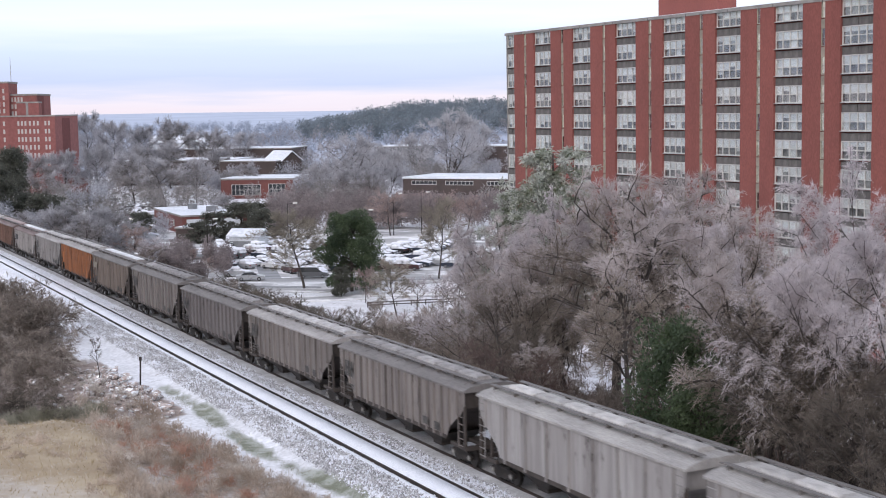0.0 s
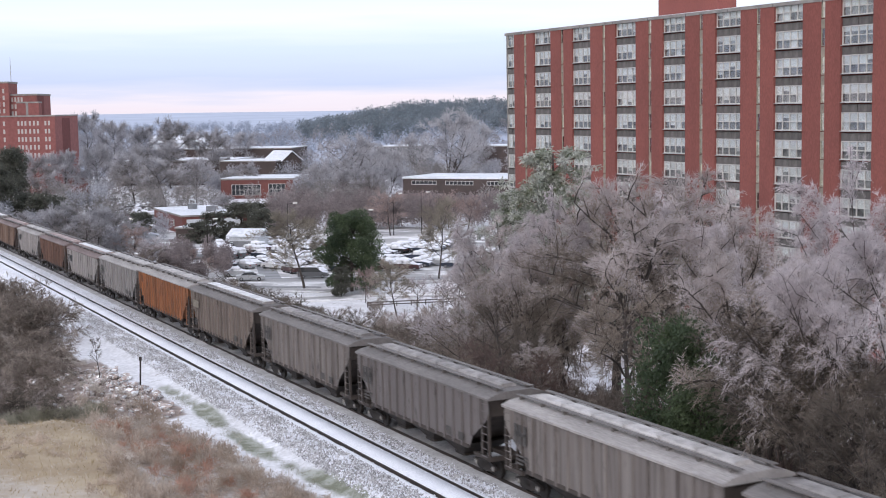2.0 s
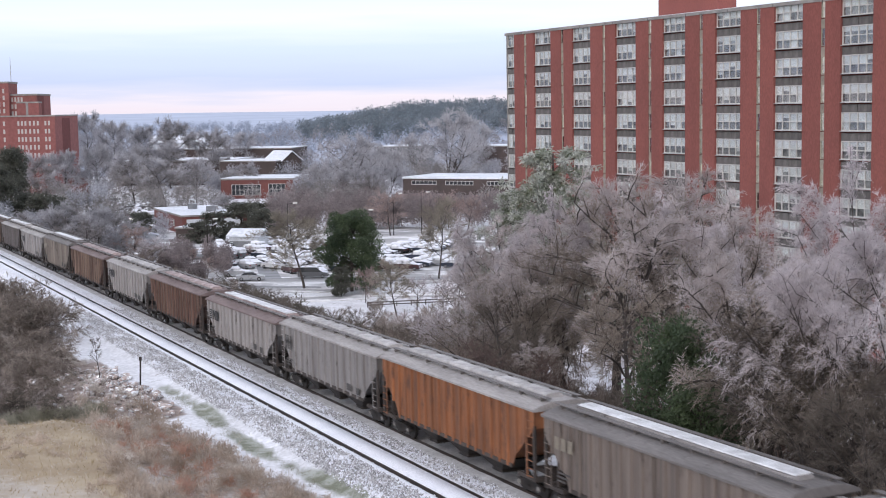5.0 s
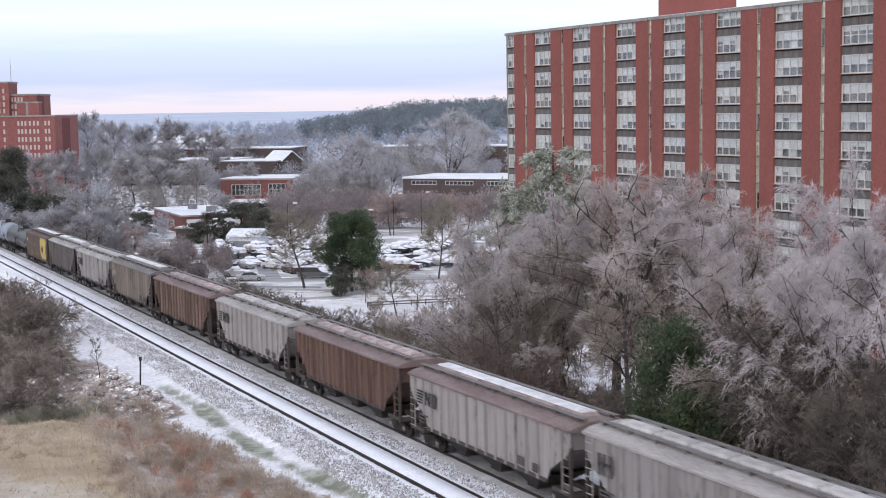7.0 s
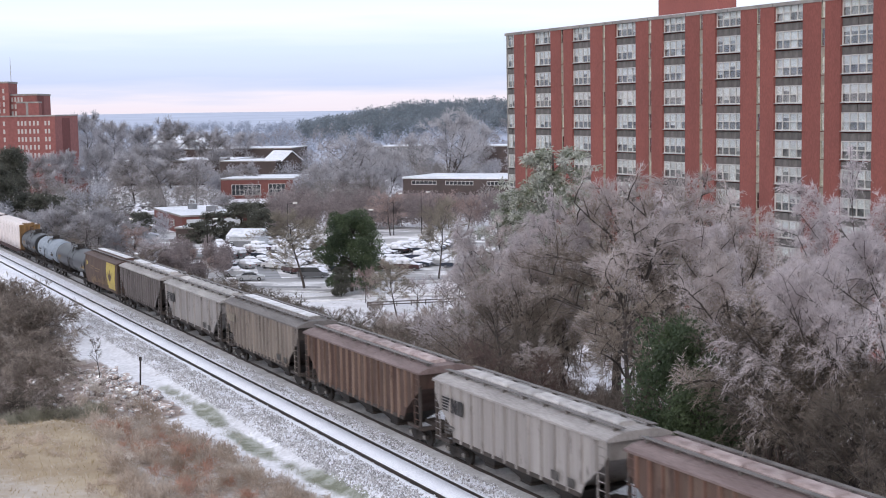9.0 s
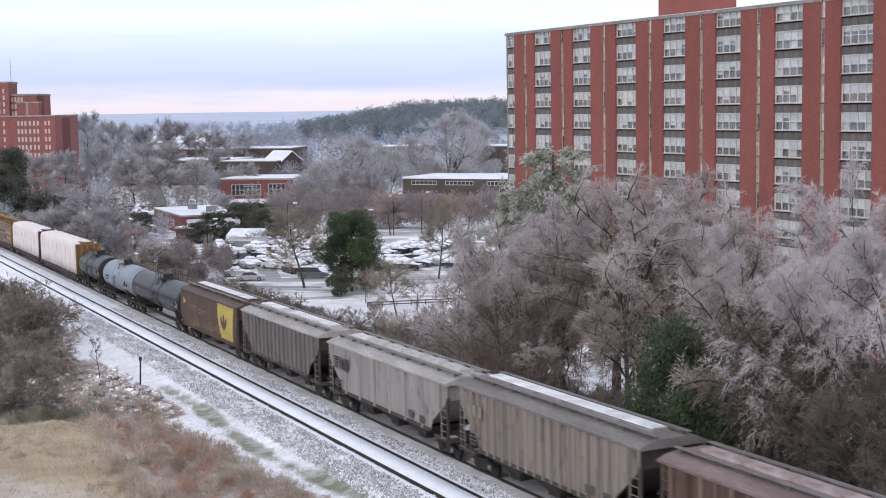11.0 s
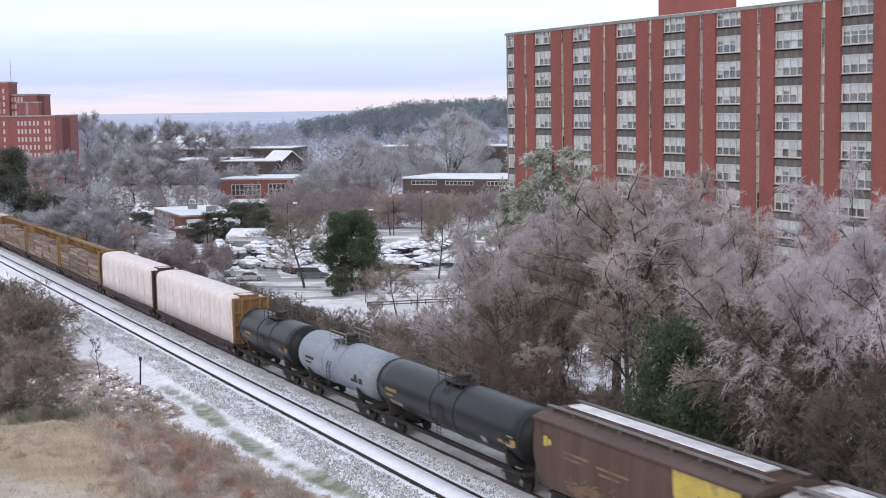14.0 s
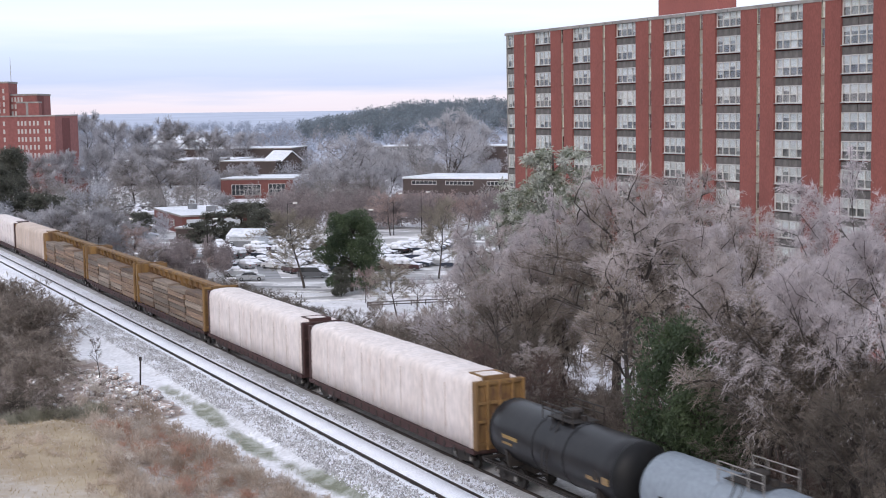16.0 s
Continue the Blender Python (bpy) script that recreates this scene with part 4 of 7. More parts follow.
_ph = part("penthouse", Shape().box(28.1, 39.4, 4.5, 7.2, ROOF_Z + 0.06, ROOF_Z + 4.6), m_brick, block, "brick roof house")
part("coping", Shape().box(27.9, 39.6, 4.3, 7.4, ROOF_Z + 4.6, ROOF_Z + 4.8), m_trim, _ph)
part("corner_post", Shape().box(-1.05, -0.85, -0.1, 0.6, _base, ROOF_Z - 0.4), m_trim, block)
for _k in range(11):
    part("fascia_joint", Shape().box(3.4 + 7.3 * _k, 3.55 + 7.3 * _k, -0.31, -0.29, ROOF_Z - 0.4, ROOF_Z - 0.1), m_spandrel, block)
_wide0 = [8.72, 18.2] + [27.98 + 9.63 * k for k in range(6)]
_slots = [4.3] + [13.72 + 9.64 * k for k in range(7)]


def pier(x0, x1):
    part("brick_pier", Shape().box(x0, x1, -0.24, 0.615, _base, ROOF_Z - 0.403), m_brick, block)


W2 = 2.16
_edges = [(1.32, 4.0)]
for _k, _c in enumerate(_wide0):
    _s0 = _slots[_k] + 0.3
    _edges.append((_s0, _c - W2))
    if _k + 1 < len(_slots):
        _edges.append((_c + W2, _slots[_k + 1] - 0.3))
for _a, _b in _edges:
    pier(_a, _b)


def window_wide(x0, x1, z, cols, lit=False):
    """A ribbon window: frame, panes in two rows, blinds behind, sill and spandrel below."""
    h = 1.78
    w = part("window", once(("wf", round(x1 - x0, 2), cols), lambda: window_frame(x1 - x0, h, cols)), m_frame, block, "pale framed ribbon window", at=pose(x0, 0, z))
    cw = (x1 - x0) / cols
    for c in range(cols):
        for r, (a, b) in enumerate(((0.03, h * 0.47), (h * 0.5, h - 0.03))):
            part("pane", once(("pane", round(cw, 2), r), lambda: Shape().box(0.05, cw - 0.05, 0.08, 0.09, a, b).mesh("pane")), m_pane, w, at=pose(c * cw, 0, 0))
        drop = _rng.choice((0.5, 0.5, 0.52, 0.55, 0.98, 0.5, 0.48, 0.75, 0.5, 0.3, 0.98)) if not lit else 0.3
        b = Shape().box(0.04, cw - 0.04, 0.16, 0.18, h - h * drop, h - 0.02)
        part("blind", once(("blind", round(cw, 2), drop), lambda: b.mesh("blind")), m_blind, w, at=pose(c * cw, 0, 0))
    if lit:
        part("lamp_glow", Shape().box(cw * 2.1, cw * 3.9, 0.3, 0.34, h * 0.55, h * 0.95), m_lamp, w, "warm lit lamp behind the glass")
    part("sill", once(("sill", round(x1 - x0, 2)), lambda: Shape().box(-0.06, x1 - x0 + 0.06, -0.22, 0.1, -0.06, 0.0).mesh("sill")), m_sill, w)
    sp = FLOOR_H - h - 0.2
    part("spandrel", once(("sp", round(x1 - x0, 2)), lambda: Shape().box(0.005, (x1 - x0) / 2 - 0.03, 0.02, 0.6, -0.2 - sp, -0.2).box((x1 - x0) / 2 + 0.03, x1 - x0 - 0.005, 0.02, 0.6, -0.2 - sp, -0.2).mesh("spandrel")), m_spandrel, w)


def lattice(w, h, cols, rows, bar, y0, y1, name):
    """A frame with bars, as one welded mesh; rows: the heights of the cross bars' middles."""
    xs = sorted({0.0, w} | {bar, w - bar} | {w * c / cols + e * bar / 2 for c in range(1, cols) for e in (-1, 1)})
    zs = sorted({0.0, h} | {bar, h - bar} | {z + e * bar / 2 for z in rows for e in (-1, 1)})
    solid = lambda i, k: 0 <= i < len(xs) - 1 and 0 <= k < len(zs) - 1 and (i % 2 == 0 or k % 2 == 0)
    s = Shape()
    n, m = len(xs), len(zs)
    s.v = [(x, y, z) for y in (y0, y1) for x in xs for z in zs]
    at = lambda f, i, k: f * n * m + i * m + k
    for i in range(n - 1):
        for k in range(m - 1):
            if not solid(i, k):
                continue
            for f in (0, 1):
                s.f.append((at(f, i, k), at(f, i + 1, k), at(f, i + 1, k + 1), at(f, i, k + 1)))
            for di, dk, a, b in ((-1, 0, (i, k), (i, k + 1)), (1, 0, (i + 1, k), (i + 1, k + 1)), (0, -1, (i, k), (i + 1, k)), (0, 1, (i, k + 1), (i + 1, k + 1))):
                if not solid(i + di, k + dk):
                    s.f.append((at(0, *a), at(0, *b), at(1, *b), at(1, *a)))
    return s.mesh(name)


def window_frame(w, h, cols):
    return lattice(w, h, cols, [h * 0.49], 0.085, 0.0, 0.14, "window")


for _r in range(ROWS):
    _z = FIRST_SILL - FLOOR_H * _r
    part("room_back", Shape().box(-0.9, 80, 0.26, 0.612, _z - 0.05, _z + 1.8), m_room, block)
    window_wide(-0.84, 1.315, _z, 2)
    for _k, _c in enumerate(_wide0):
        window_wide(_c - W2 + 0.005, _c + W2 - 0.005, _z, 4, lit=(_r == 1 and _k == 6))
    for _x in _slots:
        _w = part("slit_window", once("slit", lambda: lattice(0.59, 1.76, 1, [0.85], 0.055, 0, 0.14, "slit_window")), m_slit_frame, block, "narrow stair window", at=pose(_x - 0.295, -0.17, _z))
        part("pane", once("slitpane", lambda: Shape().box(0.055, 0.535, 0.08, 0.09, 0.05, 1.72).mesh("pane")), m_pane, _w)
        if _rng.random() < 0.75:
            part("blind", once("slitblind", lambda: Shape().box(0.055, 0.535, 0.14, 0.16, 0.1, 1.7).mesh("blind")), m_slot, _w)
        part("panel", once("slitpanel", lambda: Shape().box(0.0, 0.59, -0.02, 0.75, -0.98, -0.1).mesh("panel")), m_slit_panel, _w)


# ---------------------------------------------------------------- trees
def frame_of(d):
    u = np.cross(d, [0.31, 0.52, 0.79])
    u /= np.linalg.norm(u, axis=-1, keepdims=True) + 1e-9
    return u, np.cross(d, u)


class Wood:
    """Limbs as tapered tubes, twigs as thin slips."""

    def __init__(self, seed):
        self.r = np.random.default_rng(seed)
        self.v, self.f, self.n = [], [], 0
        self.tv, self.tips = [], []

    def limb(self, pts, r0, r1, n=5):
        pts = np.asarray(pts)
        k = len(pts)
        d = np.gradient(pts, axis=0)
        d /= np.linalg.norm(d, axis=1, keepdims=True) + 1e-9
        u, w = frame_of(d)
        rad = np.linspace(r0, r1, k)[:, None, None]
        a = np.arange(n) * 6.28319 / n
        ring = pts[:, None, :] + rad * (u[:, None, :] * np.cos(a)[None, :, None] + w[:, None, :] * np.sin(a)[None, :, None])
        self.v.append(ring.reshape(-1, 3))
        i = np.arange(k - 1)[:, None] * n + np.arange(n)[None, :]
        j = np.arange(k - 1)[:, None] * n + (np.arange(n)[None, :] + 1) % n
        self.f.append(np.stack([i, j, j + n, i + n], -1).reshape(-1, 4) + self.n)
        self.n += k * n

    def path(self, p, d, length, k, bend, lift):
        pts = [np.array(p, float)]
        d = np.array(d, float)
        for _ in range(k):
            d = d + self.r.normal(0, bend, 3) + np.array([0, 0, lift])
            d /= np.linalg.norm(d)
            pts.append(pts[-1] + d * length / k)
        return np.array(pts)

    def twigs(self, p, d, lo, hi, width):
        """One slip for each place and way."""
        m = len(p)
        l = self.r.uniform(lo, hi, m)[:, None]
        u = np.cross(d, self.r.normal(0, 1, (m, 3)))
        u /= np.linalg.norm(u, axis=1, keepdims=True) + 1e-9
        w = width * self.r.uniform(0.6, 1.3, m)[:, None]
        tip = p + d * l + self.r.normal(0, 0.1, (m, 3)) * l
        self.tv.append(np.stack([p - u * w * 0.5, p + u * w * 0.5, tip], 1).reshape(-1, 3))

    def wood_mesh(self, name):
        return raw_mesh(name, np.concatenate(self.v), np.concatenate(self.f), True)


def grow(seed, h=10.0, spread=0.45, limbs=13, branches=8, sprays=7, slips=12, width=0.03, stem=0.25, droop=0.25, girth=0.16, stems=1, slip=(0.25, 0.6)):
    """A bare tree of height h: stem, limbs, branches, and sprays of fine twigs."""
    w = Wood(seed)
    r = w.r
    for k in range(stems):
        lean = r.normal(0, 0.06 if stems == 1 else 0.3, 3) * [1, 1, 0] + [0, 0, 1]
        trunk = w.path([r.normal(0, 0.12 * (stems > 1)), r.normal(0, 0.12 * (stems > 1)), -0.3], lean, h * 0.82, 9, 0.06, 0.03)
        w.limb(trunk, girth, girth * 0.14, 7)
        for i in range(limbs):
            u = stem + (1 - stem) * (i + r.uniform(0, 1)) / limbs
            x = u * 9
            p = trunk[int(x)] * (1 - x % 1) + trunk[min(int(x) + 1, 9)] * (x % 1)
            az = i * 2.4 + r.uniform(-0.5, 0.5)
            up = 0.25 + 0.9 * u + r.normal(0, 0.15)
            d = np.array([math.cos(az), math.sin(az), up])
            d /= np.linalg.norm(d)
            full = math.sin(math.pi * min(0.98, 0.2 + 0.72 * (u - stem) / (1 - stem) + 0.05))
            L = h * spread * (0.45 + 0.65 * full) * r.uniform(0.8, 1.15)
            lp = w.path(p, d, L, 6, 0.13, 0.03)
            w.limb(lp, girth * 0.42 * (1.1 - u * 0.6), girth * 0.07, 5)
            for j in range(branches):
                x2 = (0.22 + 0.78 * (j + r.uniform(0, 1)) / branches) * 6
                q = lp[min(int(x2), 5)] * (1 - x2 % 1) + lp[min(int(x2) + 1, 6)] * (x2 % 1)
                bd = (lp[-1] - lp[0]) / L * 0.6 + r.normal(0, 0.55, 3) + [0, 0, 0.12]
                bd /= np.linalg.norm(bd)
                bl = L * 0.42 * r.uniform(0.6, 1.2) * (1.15 - 0.08 * x2)
                bp = w.path(q, bd, bl, 4, 0.16, -0.02)
                w.limb(bp, girth * 0.13, girth * 0.03, 3)
                # sprays: short arching plumes along the branch, each lined with slips
                t = r.uniform(0.1, 1.0, sprays) * 4
                ti = np.minimum(t.astype(int), 3)
                at0 = bp[ti] * (1 - (t - ti))[:, None] + bp[ti + 1] * (t - ti)[:, None]
                out = at0 - trunk[5]
                out /= np.linalg.norm(out, axis=1, keepdims=True) + 1e-9
                sd = bd[None, :] * 0.55 + out * 0.4 + r.normal(0, 0.5, (sprays, 3)) + [0, 0, 0.1]
                sd /= np.linalg.norm(sd, axis=1, keepdims=True)
                sl = (slip[1] * 1.5 * r.uniform(0.6, 1.3, sprays))[:, None, None]
                k = r.uniform(0, 1, (sprays, slips, 1))
                base = at0[:, None, :] + sd[:, None, :] * sl * k + np.array([0, 0, -droop]) * sl * k * k + r.normal(0, 0.02, (sprays, slips, 3))
                dd = sd[:, None, :] + np.array([0, 0, -1.6 * droop]) * k + r.normal(0, 0.33, (sprays, slips, 3))
                dd /= np.linalg.norm(dd, axis=2, keepdims=True)
                w.twigs(base.reshape(-1, 3), dd.reshape(-1, 3), slip[0], slip[1], width)
    return w


def twig_material(name, base, tip, bark=(0.11, 0.095, 0.085), scale=0.35, level=0.5, rnd=0.12):
    """Fine twigs: glazed pale where frost holds, brown where it does not."""
    k = (1.27, 1.235, 1.15) if base[2] < base[1] * 0.96 else (1.29, 1.25, 1.22)
    tip, base = (tuple(a * b for a, b in zip(c, k)) for c in (tip, base))
    return thin(material(name, tip, base, scale, 0.75, bump=0, fine=6, island=0.15, rnd=rnd))


m_lot_twig = twig_material("olive_grey_twigs", (0.2, 0.18, 0.155), (0.34, 0.31, 0.275))
m_far_twig = twig_material("grey_brown_twigs", (0.2, 0.188, 0.185), (0.345, 0.328, 0.325))
m_bark = material("grey_brown_bark", (0.085, 0.07, 0.062), (0.05, 0.042, 0.038), 3.0, 0.95, bump=0.3)
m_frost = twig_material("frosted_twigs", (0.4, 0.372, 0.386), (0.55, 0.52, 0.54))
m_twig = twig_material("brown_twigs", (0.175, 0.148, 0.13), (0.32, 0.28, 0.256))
m_frost_dim = twig_material("grey_frosted_twigs", (0.25, 0.25, 0.265), (0.43, 0.43, 0.455))
m_frost_far = twig_material("thick_frosted_twigs", (0.285, 0.283, 0.297), (0.44, 0.438, 0.458))
m_pale = twig_material("pale_brown_twigs", (0.32, 0.288, 0.28), (0.46, 0.425, 0.428))
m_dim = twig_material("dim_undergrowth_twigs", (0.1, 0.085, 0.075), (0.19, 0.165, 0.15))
m_red = twig_material("red_brown_twigs", (0.24, 0.175, 0.165), (0.38, 0.31, 0.31))
m_leaf = thin(material("dark_evergreen_leaves", (0.1, 0.137, 0.066), (0.045, 0.07, 0.038), 0.4, 0.6, bump=0, island=0.3), 0.3)
m_leaf_dull = thin(material("dull_evergreen_leaves", (0.13, 0.128, 0.1), (0.075, 0.08, 0.064), 0.4, 0.7, bump=0, island=0.3), 0.3)
m_leaf_frost = material("frosted_needles", (0.2, 0.225, 0.145), (0.58, 0.585, 0.54), 1.3, 0.7, bump=0, island=0.3)
thin(m_leaf_frost, 0.4)

TREES = {}


def tree_kind(key, label, twig, category="tree", upper=None, cut=0.5, **k):
    """twig: the crown's surface; upper: that of the frosted twigs above the cut and on the outside."""
    w = grow(**k)
    t = thing("tree" if category == "tree" else "shrub", label, category, at=pose(0, -400, -60))
    part("trunk", w.wood_mesh("trunk"), m_bark, t)
    v = np.concatenate(w.tv).reshape(-1, 3, 3)
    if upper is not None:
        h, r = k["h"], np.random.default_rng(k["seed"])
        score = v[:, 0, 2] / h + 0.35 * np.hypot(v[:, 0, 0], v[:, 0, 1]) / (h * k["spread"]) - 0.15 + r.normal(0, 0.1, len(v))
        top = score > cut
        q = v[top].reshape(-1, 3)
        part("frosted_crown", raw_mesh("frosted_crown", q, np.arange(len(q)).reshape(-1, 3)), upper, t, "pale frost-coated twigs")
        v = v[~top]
    q = v.reshape(-1, 3)
    part("crown", raw_mesh("crown", q, np.arange(len(q)).reshape(-1, 3)), twig, t)
    TREES[key] = (t, k["h"])


def evergreen(key, label, h, r, mat, seed, cone=False, clumps=60, leaves=170, size=0.28, low=0.06, puff=(0.15, 0.42)):
    """An evergreen: a stem and many leafy clumps round it."""
    g = np.random.default_rng(seed)
    t = thing("evergreen_tree", label, "tree", at=pose(0, -400, -60))
    w = Wood(seed)
    w.limb(w.path([0, 0, -0.3], [0, 0, 1], h * 0.9, 6, 0.03, 0.02), 0.02 * h + 0.05, 0.03, 6)
    vs = []
    for _ in range(clumps):
        u = g.uniform(low, 1.0) ** 0.8
        full = (1.05 - u) if cone else math.sin(math.pi * (0.2 + 0.66 * u)) ** 0.8
        az, q = g.uniform(0, 6.283), r * full * g.uniform(0.35, 1.0)
        c = np.array([math.cos(az) * q, math.sin(az) * q, u * h * 0.96])
        cr = r * g.uniform(*puff) * (0.6 if cone else 1)
        w.limb(np.array([[0, 0, c[2] * 0.85], c * [0.5, 0.5, 0.94], c]), 0.05, 0.015, 4)
        d = g.normal(0, 1, (leaves, 3))
        d /= np.linalg.norm(d, axis=1, keepdims=True)
        p = c + d * cr * g.uniform(0.55, 1.0, (leaves, 1)) * [1, 1, 0.8]
        a = d * 0.6 + g.normal(0, 0.6, (leaves, 3)) + [0, 0, -0.15]
        a /= np.linalg.norm(a, axis=1, keepdims=True)
        b = np.cross(a, g.normal(0, 1, (leaves, 3)))
        b /= np.linalg.norm(b, axis=1, keepdims=True) + 1e-9
        L = size * g.uniform(0.6, 1.3, (leaves, 1))
        vs.append(np.stack([p - a * L * 0.5, p + b * L * 0.24, p + a * L * 0.5, p - b * L * 0.24], 1).reshape(-1, 3))
    v = np.concatenate(vs)
    part("trunk", w.wood_mesh("trunk"), m_bark, t)
    part("crown", raw_mesh("crown", v, np.arange(len(v)).reshape(-1, 4)), mat, t)
    TREES[key] = (t, h)


def pine_tree(key, label, h, r, seed):
    """A conifer: a straight stem, boughs in uneven whorls, and drooping tufts of frosted needles along them."""
    g = np.random.default_rng(seed)
    t = thing("pine_tree", label, "tree", at=pose(0, -400, -60))
    w = Wood(seed)
    w.limb(w.path([0, 0, -0.3], [0, 0, 1], h * 0.97, 8, 0.02, 0.02), 0.3, 0.04, 7)
    vs = []
    for k in range(64):
        u = 0.3 + 0.69 * (k + g.uniform(0, 1)) / 64
        az = k * 2.4 + g.uniform(-0.4, 0.4)
        L = r * (1.08 - u) ** 0.75 * g.uniform(0.6, 1.15) * 1.25
        d = np.array([math.cos(az), math.sin(az), 0.15 + 0.5 * u])
        p0 = np.array([0, 0, u * h * 0.95])
        pts = np.array([p0 + d * L * q + np.array([0, 0, -0.16 * L * q * q]) for q in np.linspace(0, 1, 5)])
        w.limb(pts, 0.07 * (1.2 - u), 0.015, 4)
        n = 3 + int(L * 1.5)
        for q in g.uniform(0.35, 1.0, n):
            c = p0 + d * L * q + np.array([0, 0, -0.16 * L * q * q]) + g.normal(0, 0.22, 3)
            m = 75
            e = g.normal(0, 1, (m, 3))
            e /= np.linalg.norm(e, axis=1, keepdims=True)
            p = c + e * [0.55, 0.55, 0.4] * g.uniform(0.3, 1.0, (m, 1)) * g.uniform(0.8, 1.25)
            a = e + g.normal(0, 0.35, (m, 3)) + [0, 0, -0.25]
            a /= np.linalg.norm(a, axis=1, keepdims=True)
            b = np.cross(a, g.normal(0, 1, (m, 3)))
            b /= np.linalg.norm(b, axis=1, keepdims=True) + 1e-9
            s = 0.26 * g.uniform(0.6, 1.3, (m, 1))
            vs.append(np.stack([p - a * s * 0.5, p + b * s * 0.16, p + a * s * 0.5, p - b * s * 0.16], 1).reshape(-1, 3))
    v = np.concatenate(vs)
    part("trunk", w.wood_mesh("trunk"), m_bark, t)
    part("crown", raw_mesh("crown", v, np.arange(len(v)).reshape(-1, 4)), m_leaf_frost, t, "frosted drooping needles")
    TREES[key] = (t, h)


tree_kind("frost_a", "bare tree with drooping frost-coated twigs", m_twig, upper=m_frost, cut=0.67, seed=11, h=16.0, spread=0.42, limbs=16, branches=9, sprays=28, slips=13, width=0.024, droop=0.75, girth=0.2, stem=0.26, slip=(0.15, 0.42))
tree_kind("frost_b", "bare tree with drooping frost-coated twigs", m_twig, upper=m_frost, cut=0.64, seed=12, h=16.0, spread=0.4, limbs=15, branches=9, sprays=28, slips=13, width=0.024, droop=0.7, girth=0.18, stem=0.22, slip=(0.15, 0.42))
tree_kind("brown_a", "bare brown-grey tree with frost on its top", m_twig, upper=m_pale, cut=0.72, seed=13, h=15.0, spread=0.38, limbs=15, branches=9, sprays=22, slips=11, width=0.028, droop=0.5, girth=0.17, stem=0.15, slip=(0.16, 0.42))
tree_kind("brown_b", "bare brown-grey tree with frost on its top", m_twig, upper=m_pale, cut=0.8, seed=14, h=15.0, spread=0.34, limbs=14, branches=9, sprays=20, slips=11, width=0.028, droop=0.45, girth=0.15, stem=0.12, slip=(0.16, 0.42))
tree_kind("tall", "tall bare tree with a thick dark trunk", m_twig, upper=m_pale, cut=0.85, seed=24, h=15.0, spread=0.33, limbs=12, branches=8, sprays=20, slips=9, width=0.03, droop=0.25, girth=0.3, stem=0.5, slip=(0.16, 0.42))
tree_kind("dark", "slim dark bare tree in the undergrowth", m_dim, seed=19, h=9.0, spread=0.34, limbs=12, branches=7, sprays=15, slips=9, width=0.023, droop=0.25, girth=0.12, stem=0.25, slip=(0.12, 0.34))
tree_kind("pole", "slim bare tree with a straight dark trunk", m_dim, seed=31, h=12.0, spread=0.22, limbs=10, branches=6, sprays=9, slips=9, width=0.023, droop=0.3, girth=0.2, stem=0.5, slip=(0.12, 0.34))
tree_kind("lot_tree", "upright bare tree with a clear trunk and fine pale twigs", m_lot_twig, seed=33, h=11.0, spread=0.33, limbs=14, branches=8, sprays=15, slips=8, width=0.045, droop=0.0, girth=0.15, stem=0.3, slip=(0.2, 0.5))
tree_kind("small", "small bare tree with frosted twigs", m_twig, upper=m_frost, cut=0.75, seed=15, h=8.0, spread=0.4, limbs=12, branches=7, sprays=6, slips=8, width=0.05, droop=0.05, girth=0.12, stem=0.25, slip=(0.2, 0.5))
tree_kind("small_red", "small bare reddish-brown tree", m_red, seed=16, h=8.0, spread=0.38, limbs=12, branches=7, sprays=6, slips=8, width=0.055, droop=0.0, girth=0.11, stem=0.25, slip=(0.2, 0.5))
tree_kind("far_frost", "large bare tree white with frost", m_frost_far, seed=17, h=20.0, spread=0.3, limbs=7, branches=7, sprays=9, slips=9, width=0.09, droop=0.0, girth=0.26, stem=0.25, stems=4, slip=(0.4, 1.2))
tree_kind("far_grey", "large bare tree grey with frost", m_frost_dim, seed=29, h=20.0, spread=0.44, limbs=17, branches=9, sprays=16, slips=9, width=0.11, droop=0.0, girth=0.3, stem=0.14, slip=(0.4, 1.1))
tree_kind("far_brown", "bare grey-brown winter tree", m_far_twig, upper=m_frost_dim, cut=0.8, seed=18, h=14.0, spread=0.43, limbs=15, branches=8, sprays=16, slips=8, width=0.095, droop=0.0, girth=0.24, stem=0.14, slip=(0.35, 0.95))
evergreen("magnolia", "dense dark green broad-leaved evergreen tree", 13.0, 5.0, m_leaf, 21, clumps=120, leaves=420, size=0.28, puff=(0.2, 0.36))
pine_tree("pine", "conifer with frosted green needles", 18.0, 5.4, 22)
evergreen("yew", "dense dull green evergreen shrub", 6.0, 2.4, m_leaf_dull, 27, clumps=60, leaves=90, size=0.3)
evergreen("cedar", "tall dark blue-green evergreen tree", 13.0, 5.0, m_leaf_dull, 28, clumps=110, leaves=140, size=0.45)
evergreen("holly", "dark green evergreen bush", 6.0, 2.4, m_leaf, 23, clumps=70, leaves=260, size=0.16, puff=(0.2, 0.45))


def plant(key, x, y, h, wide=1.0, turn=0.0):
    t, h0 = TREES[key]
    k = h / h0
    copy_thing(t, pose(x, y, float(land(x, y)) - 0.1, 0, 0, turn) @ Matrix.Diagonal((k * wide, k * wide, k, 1)))


